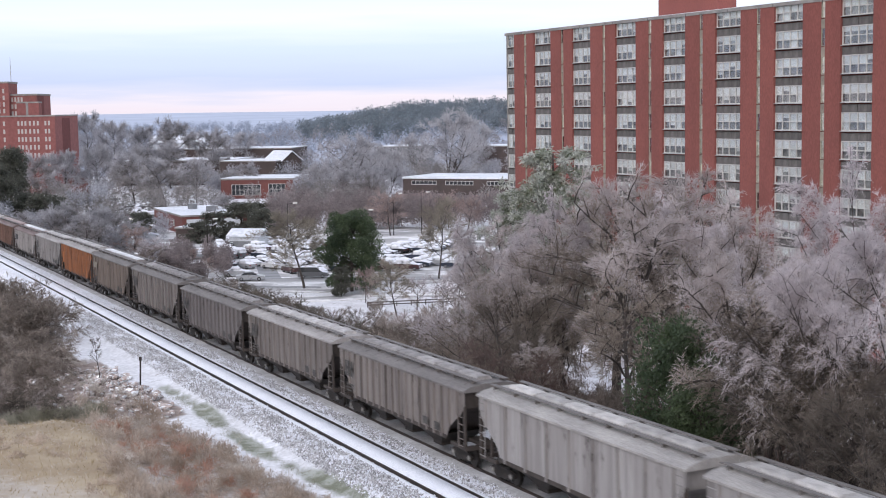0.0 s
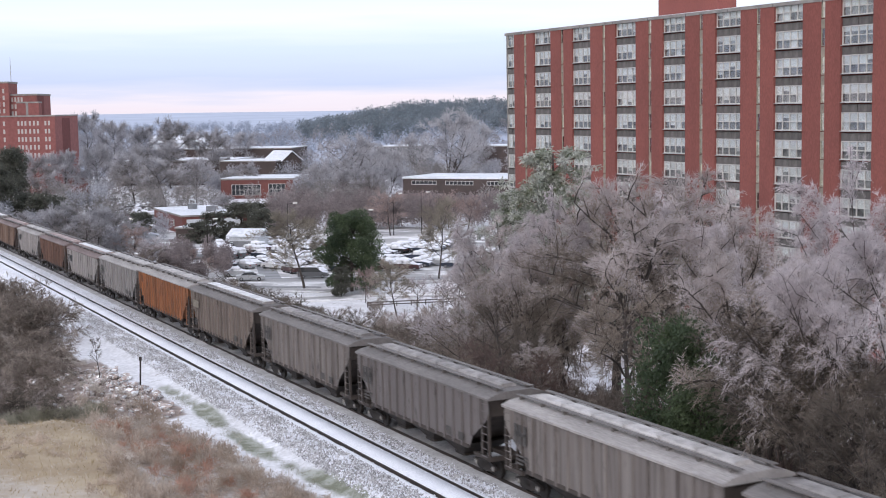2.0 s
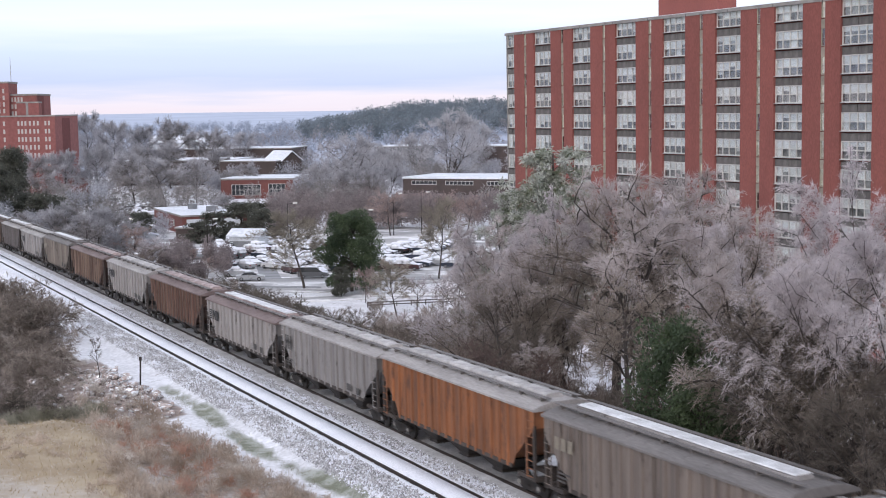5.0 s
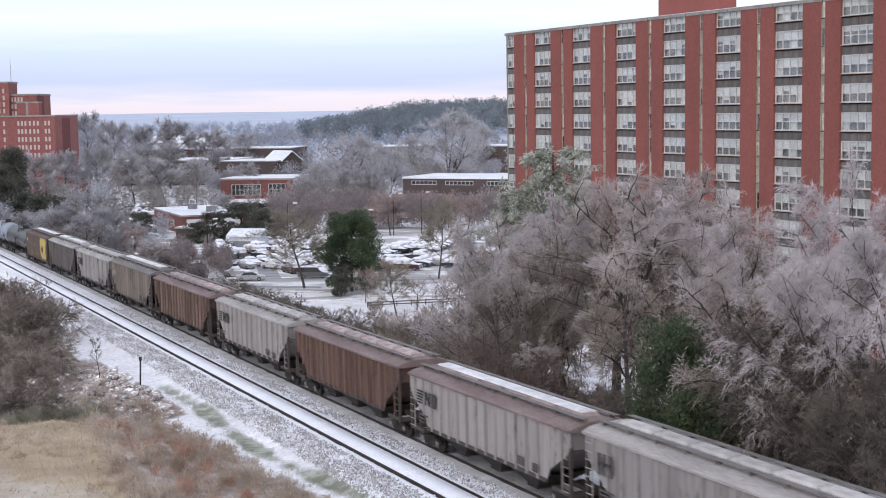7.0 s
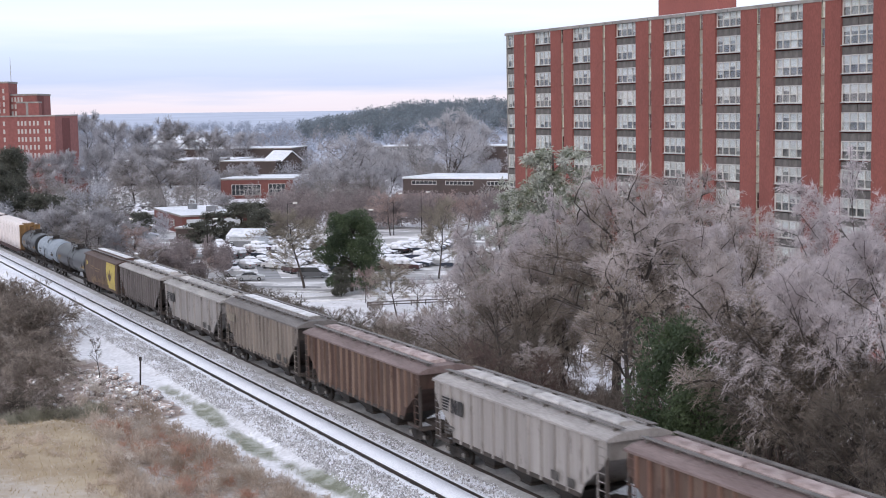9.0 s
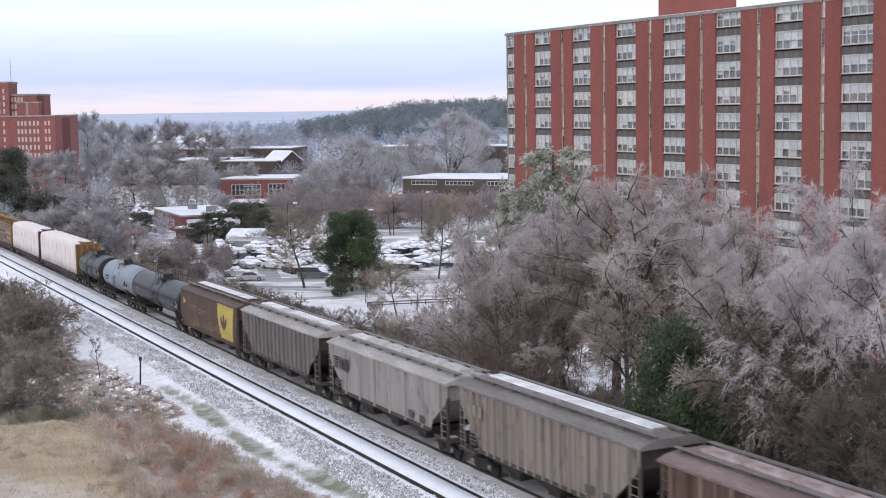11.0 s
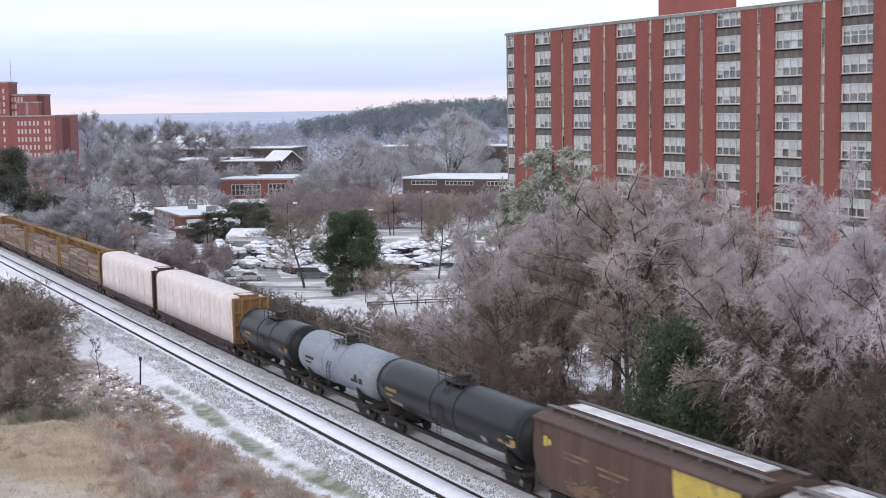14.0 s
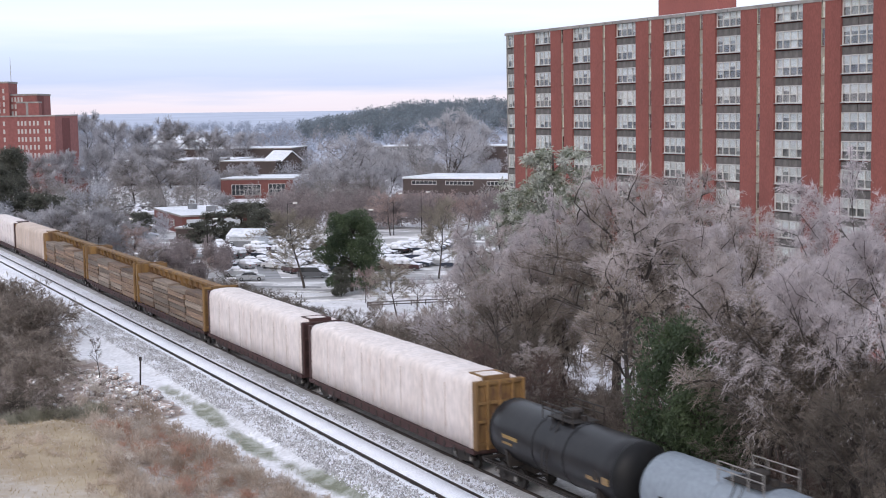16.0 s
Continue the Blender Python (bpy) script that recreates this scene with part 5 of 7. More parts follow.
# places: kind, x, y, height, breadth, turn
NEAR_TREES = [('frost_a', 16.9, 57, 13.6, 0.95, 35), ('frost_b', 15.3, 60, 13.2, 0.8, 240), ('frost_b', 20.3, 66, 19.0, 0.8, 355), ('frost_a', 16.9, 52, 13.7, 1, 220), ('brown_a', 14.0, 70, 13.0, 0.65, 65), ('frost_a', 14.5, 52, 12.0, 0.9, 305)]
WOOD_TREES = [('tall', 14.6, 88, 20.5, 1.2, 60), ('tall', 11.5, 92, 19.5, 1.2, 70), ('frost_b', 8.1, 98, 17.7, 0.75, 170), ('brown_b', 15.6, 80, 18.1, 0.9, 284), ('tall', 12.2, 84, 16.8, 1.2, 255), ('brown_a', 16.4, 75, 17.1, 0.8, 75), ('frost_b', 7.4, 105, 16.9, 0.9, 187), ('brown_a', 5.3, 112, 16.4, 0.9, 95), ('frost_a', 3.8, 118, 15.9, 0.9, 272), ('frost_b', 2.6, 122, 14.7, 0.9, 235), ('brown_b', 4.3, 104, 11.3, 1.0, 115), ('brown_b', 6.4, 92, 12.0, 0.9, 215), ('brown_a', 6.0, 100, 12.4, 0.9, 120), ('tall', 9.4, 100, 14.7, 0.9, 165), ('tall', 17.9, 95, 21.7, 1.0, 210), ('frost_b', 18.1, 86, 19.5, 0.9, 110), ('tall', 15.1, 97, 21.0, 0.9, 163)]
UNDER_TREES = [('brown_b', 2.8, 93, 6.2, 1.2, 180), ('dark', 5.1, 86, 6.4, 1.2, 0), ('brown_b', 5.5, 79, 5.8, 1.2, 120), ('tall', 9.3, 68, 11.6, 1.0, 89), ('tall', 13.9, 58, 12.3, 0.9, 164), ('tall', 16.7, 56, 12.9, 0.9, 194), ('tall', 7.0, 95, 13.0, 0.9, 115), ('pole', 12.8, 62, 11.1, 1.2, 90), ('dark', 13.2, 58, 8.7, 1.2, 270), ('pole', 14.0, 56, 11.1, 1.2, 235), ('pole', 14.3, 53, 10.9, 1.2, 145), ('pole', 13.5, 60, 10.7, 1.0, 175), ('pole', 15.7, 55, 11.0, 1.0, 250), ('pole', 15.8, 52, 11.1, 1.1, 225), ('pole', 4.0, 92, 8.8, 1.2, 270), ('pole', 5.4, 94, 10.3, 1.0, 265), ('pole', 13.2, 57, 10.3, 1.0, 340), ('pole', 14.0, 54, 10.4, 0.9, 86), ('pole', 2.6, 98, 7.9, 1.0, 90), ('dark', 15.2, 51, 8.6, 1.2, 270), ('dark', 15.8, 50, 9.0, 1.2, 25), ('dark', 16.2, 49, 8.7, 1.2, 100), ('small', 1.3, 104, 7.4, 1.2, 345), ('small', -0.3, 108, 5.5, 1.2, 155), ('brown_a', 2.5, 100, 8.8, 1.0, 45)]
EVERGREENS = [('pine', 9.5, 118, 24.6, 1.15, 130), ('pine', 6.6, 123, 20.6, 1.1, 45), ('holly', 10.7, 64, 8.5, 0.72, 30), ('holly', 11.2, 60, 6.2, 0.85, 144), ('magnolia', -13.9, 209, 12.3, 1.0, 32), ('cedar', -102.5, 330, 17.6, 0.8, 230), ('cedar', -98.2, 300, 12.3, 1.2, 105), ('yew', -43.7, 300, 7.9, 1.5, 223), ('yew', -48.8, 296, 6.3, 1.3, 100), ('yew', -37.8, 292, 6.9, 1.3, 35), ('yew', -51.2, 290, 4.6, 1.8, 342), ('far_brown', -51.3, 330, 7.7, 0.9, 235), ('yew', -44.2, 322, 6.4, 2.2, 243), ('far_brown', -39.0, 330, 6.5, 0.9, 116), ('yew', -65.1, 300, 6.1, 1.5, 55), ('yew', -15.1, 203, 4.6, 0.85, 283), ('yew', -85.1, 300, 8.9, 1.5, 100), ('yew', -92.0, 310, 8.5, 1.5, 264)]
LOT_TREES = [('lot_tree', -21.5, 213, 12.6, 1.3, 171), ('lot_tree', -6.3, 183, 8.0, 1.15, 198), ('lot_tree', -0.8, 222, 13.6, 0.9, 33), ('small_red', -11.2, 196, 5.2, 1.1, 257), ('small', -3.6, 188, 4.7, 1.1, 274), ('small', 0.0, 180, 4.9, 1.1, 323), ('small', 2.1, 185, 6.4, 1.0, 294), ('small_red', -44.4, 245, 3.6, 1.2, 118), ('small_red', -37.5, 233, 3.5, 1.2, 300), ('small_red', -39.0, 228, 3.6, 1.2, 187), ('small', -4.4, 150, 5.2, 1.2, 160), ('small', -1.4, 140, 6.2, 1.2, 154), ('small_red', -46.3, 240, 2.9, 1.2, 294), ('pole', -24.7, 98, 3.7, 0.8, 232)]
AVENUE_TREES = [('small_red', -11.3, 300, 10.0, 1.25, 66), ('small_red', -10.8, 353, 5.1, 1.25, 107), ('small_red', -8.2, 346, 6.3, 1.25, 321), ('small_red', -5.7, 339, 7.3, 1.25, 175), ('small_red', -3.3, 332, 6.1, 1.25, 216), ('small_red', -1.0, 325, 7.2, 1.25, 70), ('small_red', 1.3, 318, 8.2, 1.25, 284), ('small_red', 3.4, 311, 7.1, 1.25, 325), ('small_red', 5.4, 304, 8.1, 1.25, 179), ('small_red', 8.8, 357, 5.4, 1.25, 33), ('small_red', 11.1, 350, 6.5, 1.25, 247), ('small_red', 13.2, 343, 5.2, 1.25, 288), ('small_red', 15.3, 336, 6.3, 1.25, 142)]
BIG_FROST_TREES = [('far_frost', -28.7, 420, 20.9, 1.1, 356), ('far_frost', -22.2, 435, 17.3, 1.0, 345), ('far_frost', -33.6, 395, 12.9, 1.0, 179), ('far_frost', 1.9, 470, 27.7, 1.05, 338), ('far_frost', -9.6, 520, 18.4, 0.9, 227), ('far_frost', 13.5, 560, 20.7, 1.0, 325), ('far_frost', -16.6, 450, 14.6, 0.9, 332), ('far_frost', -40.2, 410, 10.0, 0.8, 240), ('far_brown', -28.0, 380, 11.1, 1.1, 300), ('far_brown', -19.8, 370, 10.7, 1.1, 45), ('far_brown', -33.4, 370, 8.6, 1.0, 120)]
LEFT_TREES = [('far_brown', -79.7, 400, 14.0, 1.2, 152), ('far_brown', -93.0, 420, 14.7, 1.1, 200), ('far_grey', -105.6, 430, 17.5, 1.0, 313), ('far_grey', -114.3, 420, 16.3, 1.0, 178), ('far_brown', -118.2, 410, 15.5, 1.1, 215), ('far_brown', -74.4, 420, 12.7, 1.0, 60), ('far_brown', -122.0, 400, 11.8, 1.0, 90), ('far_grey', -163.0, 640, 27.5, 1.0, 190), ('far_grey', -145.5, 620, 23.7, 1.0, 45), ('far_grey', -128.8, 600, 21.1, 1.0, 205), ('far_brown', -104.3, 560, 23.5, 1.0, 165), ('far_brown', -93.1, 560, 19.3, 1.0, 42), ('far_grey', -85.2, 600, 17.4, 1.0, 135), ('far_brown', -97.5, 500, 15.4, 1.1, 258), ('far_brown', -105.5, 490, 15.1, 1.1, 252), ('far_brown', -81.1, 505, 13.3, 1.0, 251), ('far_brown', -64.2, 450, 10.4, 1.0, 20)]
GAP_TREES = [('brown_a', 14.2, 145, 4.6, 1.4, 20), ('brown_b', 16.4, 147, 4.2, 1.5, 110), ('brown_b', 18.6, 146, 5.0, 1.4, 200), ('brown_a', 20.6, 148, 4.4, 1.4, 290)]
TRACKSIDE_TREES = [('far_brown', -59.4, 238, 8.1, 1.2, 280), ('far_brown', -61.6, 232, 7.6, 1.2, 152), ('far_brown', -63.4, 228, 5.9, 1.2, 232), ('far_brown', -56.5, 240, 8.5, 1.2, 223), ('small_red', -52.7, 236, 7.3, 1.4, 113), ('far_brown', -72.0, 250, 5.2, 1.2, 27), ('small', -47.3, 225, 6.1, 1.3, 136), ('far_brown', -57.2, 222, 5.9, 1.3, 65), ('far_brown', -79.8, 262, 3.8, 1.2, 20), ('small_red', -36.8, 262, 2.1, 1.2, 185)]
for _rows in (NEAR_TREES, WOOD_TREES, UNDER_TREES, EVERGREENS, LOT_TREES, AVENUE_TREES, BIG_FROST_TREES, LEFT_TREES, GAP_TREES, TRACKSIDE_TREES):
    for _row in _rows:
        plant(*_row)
for _t, _h in TREES.values():
    for _c in _t.children:
        bpy.data.objects.remove(_c)
    bpy.data.objects.remove(_t)



# ---------------------------------------------------------------- thickets, weeds and far woods
def cloned(kinds, places, seed):
    """Many copies of bush arrays joined: places of (x, y, z, size)."""
    g = np.random.default_rng(seed)
    vs, n = [], len(kinds)
    for i, (x, y, z, k) in enumerate(places):
        v = kinds[i % n]
        a = g.uniform(0, 6.283)
        c, s = math.cos(a) * k, math.sin(a) * k
        vs.append(np.stack([v[:, 0] * c - v[:, 1] * s + x, v[:, 0] * s + v[:, 1] * c + y, v[:, 2] * k * g.uniform(0.85, 1.2) + z], 1))
    return np.concatenate(vs)


def slip_mesh(name, v):
    return raw_mesh(name, v, np.arange(len(v)).reshape(-1, 3))


BUSHES = [np.concatenate(grow(40 + k, h=3.0, spread=0.5, limbs=5, branches=4, sprays=6, slips=8, width=0.025, stem=0.05, droop=0.25, girth=0.03, stems=3, slip=(0.12, 0.36)).tv) for k in range(4)]
FINE_SHRUBS = [np.concatenate(grow(90 + k, h=2.2, spread=0.7, limbs=6, branches=4, sprays=6, slips=9, width=0.026, stem=0.02, droop=0.45, girth=0.03, stems=2, slip=(0.1, 0.3)).tv) for k in range(4)]
SHRUBS = [np.concatenate(grow(80 + k, h=2.2, spread=0.7, limbs=6, branches=4, sprays=4, slips=6, width=0.045, stem=0.02, droop=0.35, girth=0.03, stems=2, slip=(0.15, 0.4)).tv) for k in range(4)]
STEMS = [np.concatenate(grow(60 + k, h=3.4, spread=0.32, limbs=6, branches=4, sprays=6, slips=8, width=0.024, stem=0.15, droop=0.1, girth=0.03, stems=2, slip=(0.12, 0.34)).tv) for k in range(4)]
WEEDS = [np.concatenate(grow(70 + k, h=0.9, spread=0.6, limbs=4, branches=3, sprays=3, slips=4, width=0.035, stem=0.05, droop=0.1, girth=0.01, stems=3, slip=(0.12, 0.35)).tv) for k in range(4)]


def thicket(name, label, mat, kinds, s_range, o_range, count, size, seed, keep=None, open_gap=False):
    g = np.random.default_rng(seed)
    places = []
    while len(places) < count:
        s, o = g.uniform(*s_range), g.uniform(*o_range)
        if keep and not keep(s, o):
            continue
        x, y, _ = on_line(s, o)
        if not open_gap and o > 9.0 and y < 100 and 0.106 * y - 2.2 < x < 0.137 * y + 1.0:
            continue
        places.append((x, y, float(land(x, y)) - 0.05, g.uniform(*size) * (0.75 if s > 138 and o < 0 else 0.65 if s > 118 and o > 0 else 1.0)))
    ob = part(name, slip_mesh(name, cloned(kinds, places, seed)), mat)
    return tagged(ob, label, "brush", kind="stuff")


m_thicket = twig_material("thicket_twigs", (0.1, 0.083, 0.074), (0.3, 0.262, 0.242), scale=0.75)
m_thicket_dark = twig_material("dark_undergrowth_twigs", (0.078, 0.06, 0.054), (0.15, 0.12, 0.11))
m_thicket_red = twig_material("dark_red_brown_twigs", (0.085, 0.058, 0.052), (0.155, 0.115, 0.108))
m_thicket_pale = twig_material("pale_thicket_twigs", (0.24, 0.21, 0.195), (0.43, 0.39, 0.38))
m_thicket_olive = twig_material("olive_brush", (0.085, 0.075, 0.066), (0.17, 0.152, 0.14))
m_weed = twig_material("red_brown_weeds", (0.31, 0.25, 0.21), (0.5, 0.44, 0.4))
m_weed_rust = twig_material("rust_red_weeds", (0.31, 0.18, 0.138), (0.43, 0.3, 0.26))
m_weed_grey = twig_material("pale_dead_weeds", (0.4, 0.36, 0.33), (0.62, 0.59, 0.58))
m_straw = twig_material("straw_grass", (0.29, 0.225, 0.13), (0.4, 0.325, 0.21))
m_green = twig_material("green_verge_grass", (0.17, 0.165, 0.125), (0.33, 0.325, 0.285))

_edge = lambda s: -5.6 - max(0, 118 - s) * 0.25 - max(0, s - 122) * 0.05
thicket("thicket", "dense bare brown thicket on the bank beside the line", m_thicket, FINE_SHRUBS, (88, 142), (-30, -4), 190, (0.7, 1.7), 1, lambda s, o: o < _edge(s))
thicket("thicket_beyond", "dense bare brown thicket farther along the bank", m_thicket, SHRUBS, (138, 215), (-36, -4), 150, (1.0, 2.0), 17, lambda s, o: o < _edge(s))
thicket("thicket_pale", "pale frosted brush over the bank", m_thicket_pale, FINE_SHRUBS, (104, 200), (-32, -5), 20, (0.5, 1.2), 2, lambda s, o: o < _edge(s) + 0.6)
thicket("evergreen_brush", "low dark olive brush at the bank's foot", m_thicket_olive, SHRUBS, (84, 108), (-30, -9.5), 75, (0.3, 0.75), 3, lambda s, o: o < -10.3 or s < 88)
thicket("trackside_brush", "brown brush growing along the far side of the line", m_thicket, SHRUBS, (80, 235), (15, 33), 130, (0.7, 1.5), 4)
thicket("trackside_brush_olive", "dark olive brush along the far side of the line", m_thicket_olive, SHRUBS, (150, 212), (26, 37), 120, (0.7, 1.45), 5, lambda s, o: o < 36.5 - max(0, 168 - s) * 0.3)
thicket("near_brush", "tall brown brush at the edge of the trees", m_thicket_red, STEMS, (40, 76), (9.5, 22), 46, (0.9, 1.7), 12)
thicket("lineside_brush", "grey-brown brush below the car park", m_thicket_olive, FINE_SHRUBS, (112, 152), (17, 28), 56, (1.3, 2.2), 21)
thicket("sapling_stand", "pale frosted saplings standing close together", m_thicket_pale, STEMS, (122, 140), (29, 39), 40, (1.5, 2.5), 22)
thicket("thicket_edge", "taller bare brush at the edge of the bank", m_thicket, FINE_SHRUBS, (116, 140), (-13, -5.9), 34, (1.25, 1.85), 23)
thicket("field_stalks", "thin dead stalks standing in the snow below the car park", m_thicket, STEMS, (136, 168), (30, 43), 34, (0.7, 1.7), 24)
thicket("saplings", "thin pale saplings and stems beside the line", m_thicket_pale, STEMS, (60, 150), (20, 40), 36, (0.8, 1.6), 6)
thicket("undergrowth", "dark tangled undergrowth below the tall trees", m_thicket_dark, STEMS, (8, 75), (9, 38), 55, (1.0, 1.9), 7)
thicket("gap_brush", "thin bare stems in a gap between the trees", m_thicket, STEMS, (62, 92), (13, 30), 42, (0.7, 1.4), 16, keep=lambda s, o: 0.1 < on_line(s, o)[0] / on_line(s, o)[1] < 0.135, open_gap=True)
thicket("undergrowth_brush", "dense brown undergrowth below the tall trees", m_twig, BUSHES, (8, 90), (9, 38), 55, (0.8, 1.5), 8)
thicket("green_brush", "low frosted green brush along the knoll's edge", m_green, WEEDS, (81, 91), (-17, -9.5), 80, (0.4, 0.9), 31, lambda s, o: abs(s - 86.2 + 0.12 * (o + 12)) < 1.3)
thicket("knoll_weeds", "dull brown weed tufts on the knoll", m_weed, WEEDS, (50, 82), (-24, -10), 170, (0.2, 0.45), 32, lambda s, o: math.sin(s * 0.55) + math.sin(o * 0.8 + s * 0.2) > 0.5)
thicket("thicket_tips", "pale bare stems rising over the brown thicket", m_thicket_pale, STEMS, (98, 140), (-30, -6), 26, (0.6, 1.1), 33, lambda s, o: o < _edge(s))
_zone = lambda s, o: -11.5 - (82 - s) * 0.13 < o < -5.0 - min(max(s - 63, -8), 15) * 0.13
thicket("weeds", "low red-brown weeds on the bank", m_weed, WEEDS, (48, 90), (-16, -4.2), 240, (0.35, 1.0), 9, _zone)
thicket("rust_weeds", "rust-red dead weeds in a patch", m_weed_rust, WEEDS, (58, 78), (-12.5, -8), 46, (0.4, 0.9), 10)
thicket("pale_weeds", "pale dead weeds and frosted stalks", m_weed_grey, WEEDS, (48, 110), (-18, -4.4), 240, (0.3, 0.7), 11, _zone)


def grass(name, label, mat, s_range, o_range, count, length, seed, keep=None):
    g = np.random.default_rng(seed)
    s, o = g.uniform(*s_range, count), g.uniform(*o_range, count)
    if keep:
        ok = np.array([keep(a, b) for a, b in zip(s, o)])
        s, o = s[ok], o[ok]
    x, y, _ = on_line(s, o)
    p = np.stack([x, y, land(x, y) - 0.04], 1)
    d = g.normal(0, 0.5, p.shape) + [0, 0, 0.8]
    d /= np.linalg.norm(d, axis=1, keepdims=True)
    w = Wood(seed)
    w.twigs(p, d, length * 0.5, length * 1.3, 0.03)
    return tagged(part(name, slip_mesh(name, w.tv[0]), mat), label, "grass", kind="stuff")


grass("dry_grass", "short straw-coloured winter grass on the knoll", m_straw, (44, 88), (-34, -9), 15000, 0.22, 1, lambda s, o: o < -9.6 - (82 - s) * 0.13 + 1.2 * math.sin(s * 0.9) and s < 86 + math.sin(o))
grass("verge_grass", "thin green grass along the foot of the ballast", m_green, (46, 92), (-4.9, -2.9), 12000, 0.1, 2, lambda s, o: abs(o + 4.05 - 0.06 * min(max(72 - s, 0), 20)) < 0.45 + 0.25 * math.sin(s * 1.9) + 0.3 * math.sin(s * 47.3 + o * 91.7) and math.sin(s * 0.5) + 0.5 * math.sin(s * 1.3 + o) + 0.5 * math.sin(s * 83.1 - o * 57.3) > -0.4)
grass("pale_grass", "frosted pale grass among the weeds", m_weed_grey, (46, 100), (-32, -5.5), 9000, 0.24, 3)


def far_woods(name, label, mat, places, seed, bits=46, size=1.3, thin=0.5):
    """Crowns far off, each of many small slips."""
    g = np.random.default_rng(seed)
    p = np.asarray(places)
    n = len(p)
    d = g.normal(0, 1, (n, bits, 3))
    d /= np.linalg.norm(d, axis=2, keepdims=True)
    rad = g.uniform(0.35, 1.0, (n, bits, 1))
    h = p[:, 3][:, None, None]
    c = p[:, None, :3] + d * rad * h * np.array([0.36, 0.36, 0.5]) + h * np.array([0, 0, 0.52])
    a = d * 0.5 + g.normal(0, 0.6, d.shape) + [0, 0, 0.1]
    a /= np.linalg.norm(a, axis=2, keepdims=True)
    b = np.cross(a, g.normal(0, 1, d.shape))
    b /= np.linalg.norm(b, axis=2, keepdims=True)
    L = size * g.uniform(0.5, 1.4, (n, bits, 1))
    v = np.stack([c - b * L * thin - a * L * 0.7, c + b * L * thin - a * L * 0.7, c + a * L], 2).reshape(-1, 3)
    return tagged(part(name, raw_mesh(name, v, np.arange(len(v)).reshape(-1, 3)), mat), label, "woods", kind="stuff")


# blue distance haze is mixed into the frosted and pine tones
m_far_hazed_frost = thin(material("far_hazed_frosted_woods", (0.4, 0.43, 0.49), (0.31, 0.335, 0.385), 0.02, 0.9, bump=0, island=0.14))
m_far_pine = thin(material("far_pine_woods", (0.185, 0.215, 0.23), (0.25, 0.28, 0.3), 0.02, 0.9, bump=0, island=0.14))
m_far_brown = thin(material("far_bare_woods", (0.390, 0.362, 0.362), (0.286, 0.267, 0.269), 0.03, 0.9, bump=0, island=0.3))


def wood_places(seed, count, near, far, ang, size, keep=None):
    g = np.random.default_rng(seed)
    out = []
    while len(out) < count:
        r = math.sqrt(g.uniform(near * near, far * far))
        a = radians(g.uniform(*ang))
        x, y = r * math.sin(a), r * math.cos(a)
        if keep and not keep(x, y):
            continue
        out.append((x, y, float(land(x, y)), g.uniform(*size)))
    return out


far_woods("far_woods", "frosted woods tinted with blue haze, spreading to the horizon", m_far_hazed_frost, wood_places(1, 1200, 640, 1750, (-21, 7), (7, 13)), 1, bits=150, size=0.62, thin=0.4)
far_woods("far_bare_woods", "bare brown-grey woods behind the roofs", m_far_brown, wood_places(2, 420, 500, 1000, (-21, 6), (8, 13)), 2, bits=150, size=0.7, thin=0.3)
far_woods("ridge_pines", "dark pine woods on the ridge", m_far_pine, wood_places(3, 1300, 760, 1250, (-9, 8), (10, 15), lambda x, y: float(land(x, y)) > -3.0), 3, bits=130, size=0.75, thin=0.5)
m_mid_brown = thin(material("bare_brown_crowns", (0.370, 0.342, 0.330), (0.246, 0.230, 0.221), 0.05, 0.9, bump=0, island=0.3))
m_mid_red = thin(material("bare_red_brown_crowns", (0.347, 0.293, 0.286), (0.246, 0.208, 0.204), 0.05, 0.9, bump=0, island=0.3))
m_mid_frost = thin(material("frosted_crowns", (0.5, 0.5, 0.53), (0.36, 0.36, 0.385), 0.05, 0.9, bump=0, island=0.3))
_clear_of = lambda x, y: not any(a < x < b and c < y < d for a, b, c, d in ((-16, 30, 345, 400), (-75, -44, 380, 430), (-72, -44, 308, 345), (-150, -76, 395, 475), (-72, -44, 425, 462), (-14, 24, 392, 432), (-152, -118, 470, 500)))
far_woods("avenue_crowns", "reddish-brown bare crowns behind the car park", m_mid_red, wood_places(11, 120, 305, 395, (-7, 3.4), (5.5, 9.2), _clear_of), 11, bits=700, size=0.45, thin=0.18)
far_woods("campus_crowns", "brown bare crowns between the low buildings", m_mid_brown, wood_places(12, 150, 340, 520, (-21, 2), (6, 10), _clear_of), 12, bits=600, size=0.52, thin=0.18)
far_woods("campus_frosted_crowns", "frost-grey crowns between the low buildings", m_mid_frost, wood_places(13, 110, 380, 620, (-21, 3), (7, 11), _clear_of), 13, bits=600, size=0.58, thin=0.18)
far_woods("roadside_crowns", "low reddish-brown crowns between the line and the car park", m_mid_red, wood_places(15, 30, 222, 262, (-12.2, -8.9), (3, 5.2)), 15, bits=560, size=0.42, thin=0.15)
far_woods("lineside_crowns", "grey-brown crowns beyond the line", m_mid_frost, wood_places(14, 46, 232, 330, (-21, -11.4), (4, 7)), 14, bits=900, size=0.42, thin=0.17)


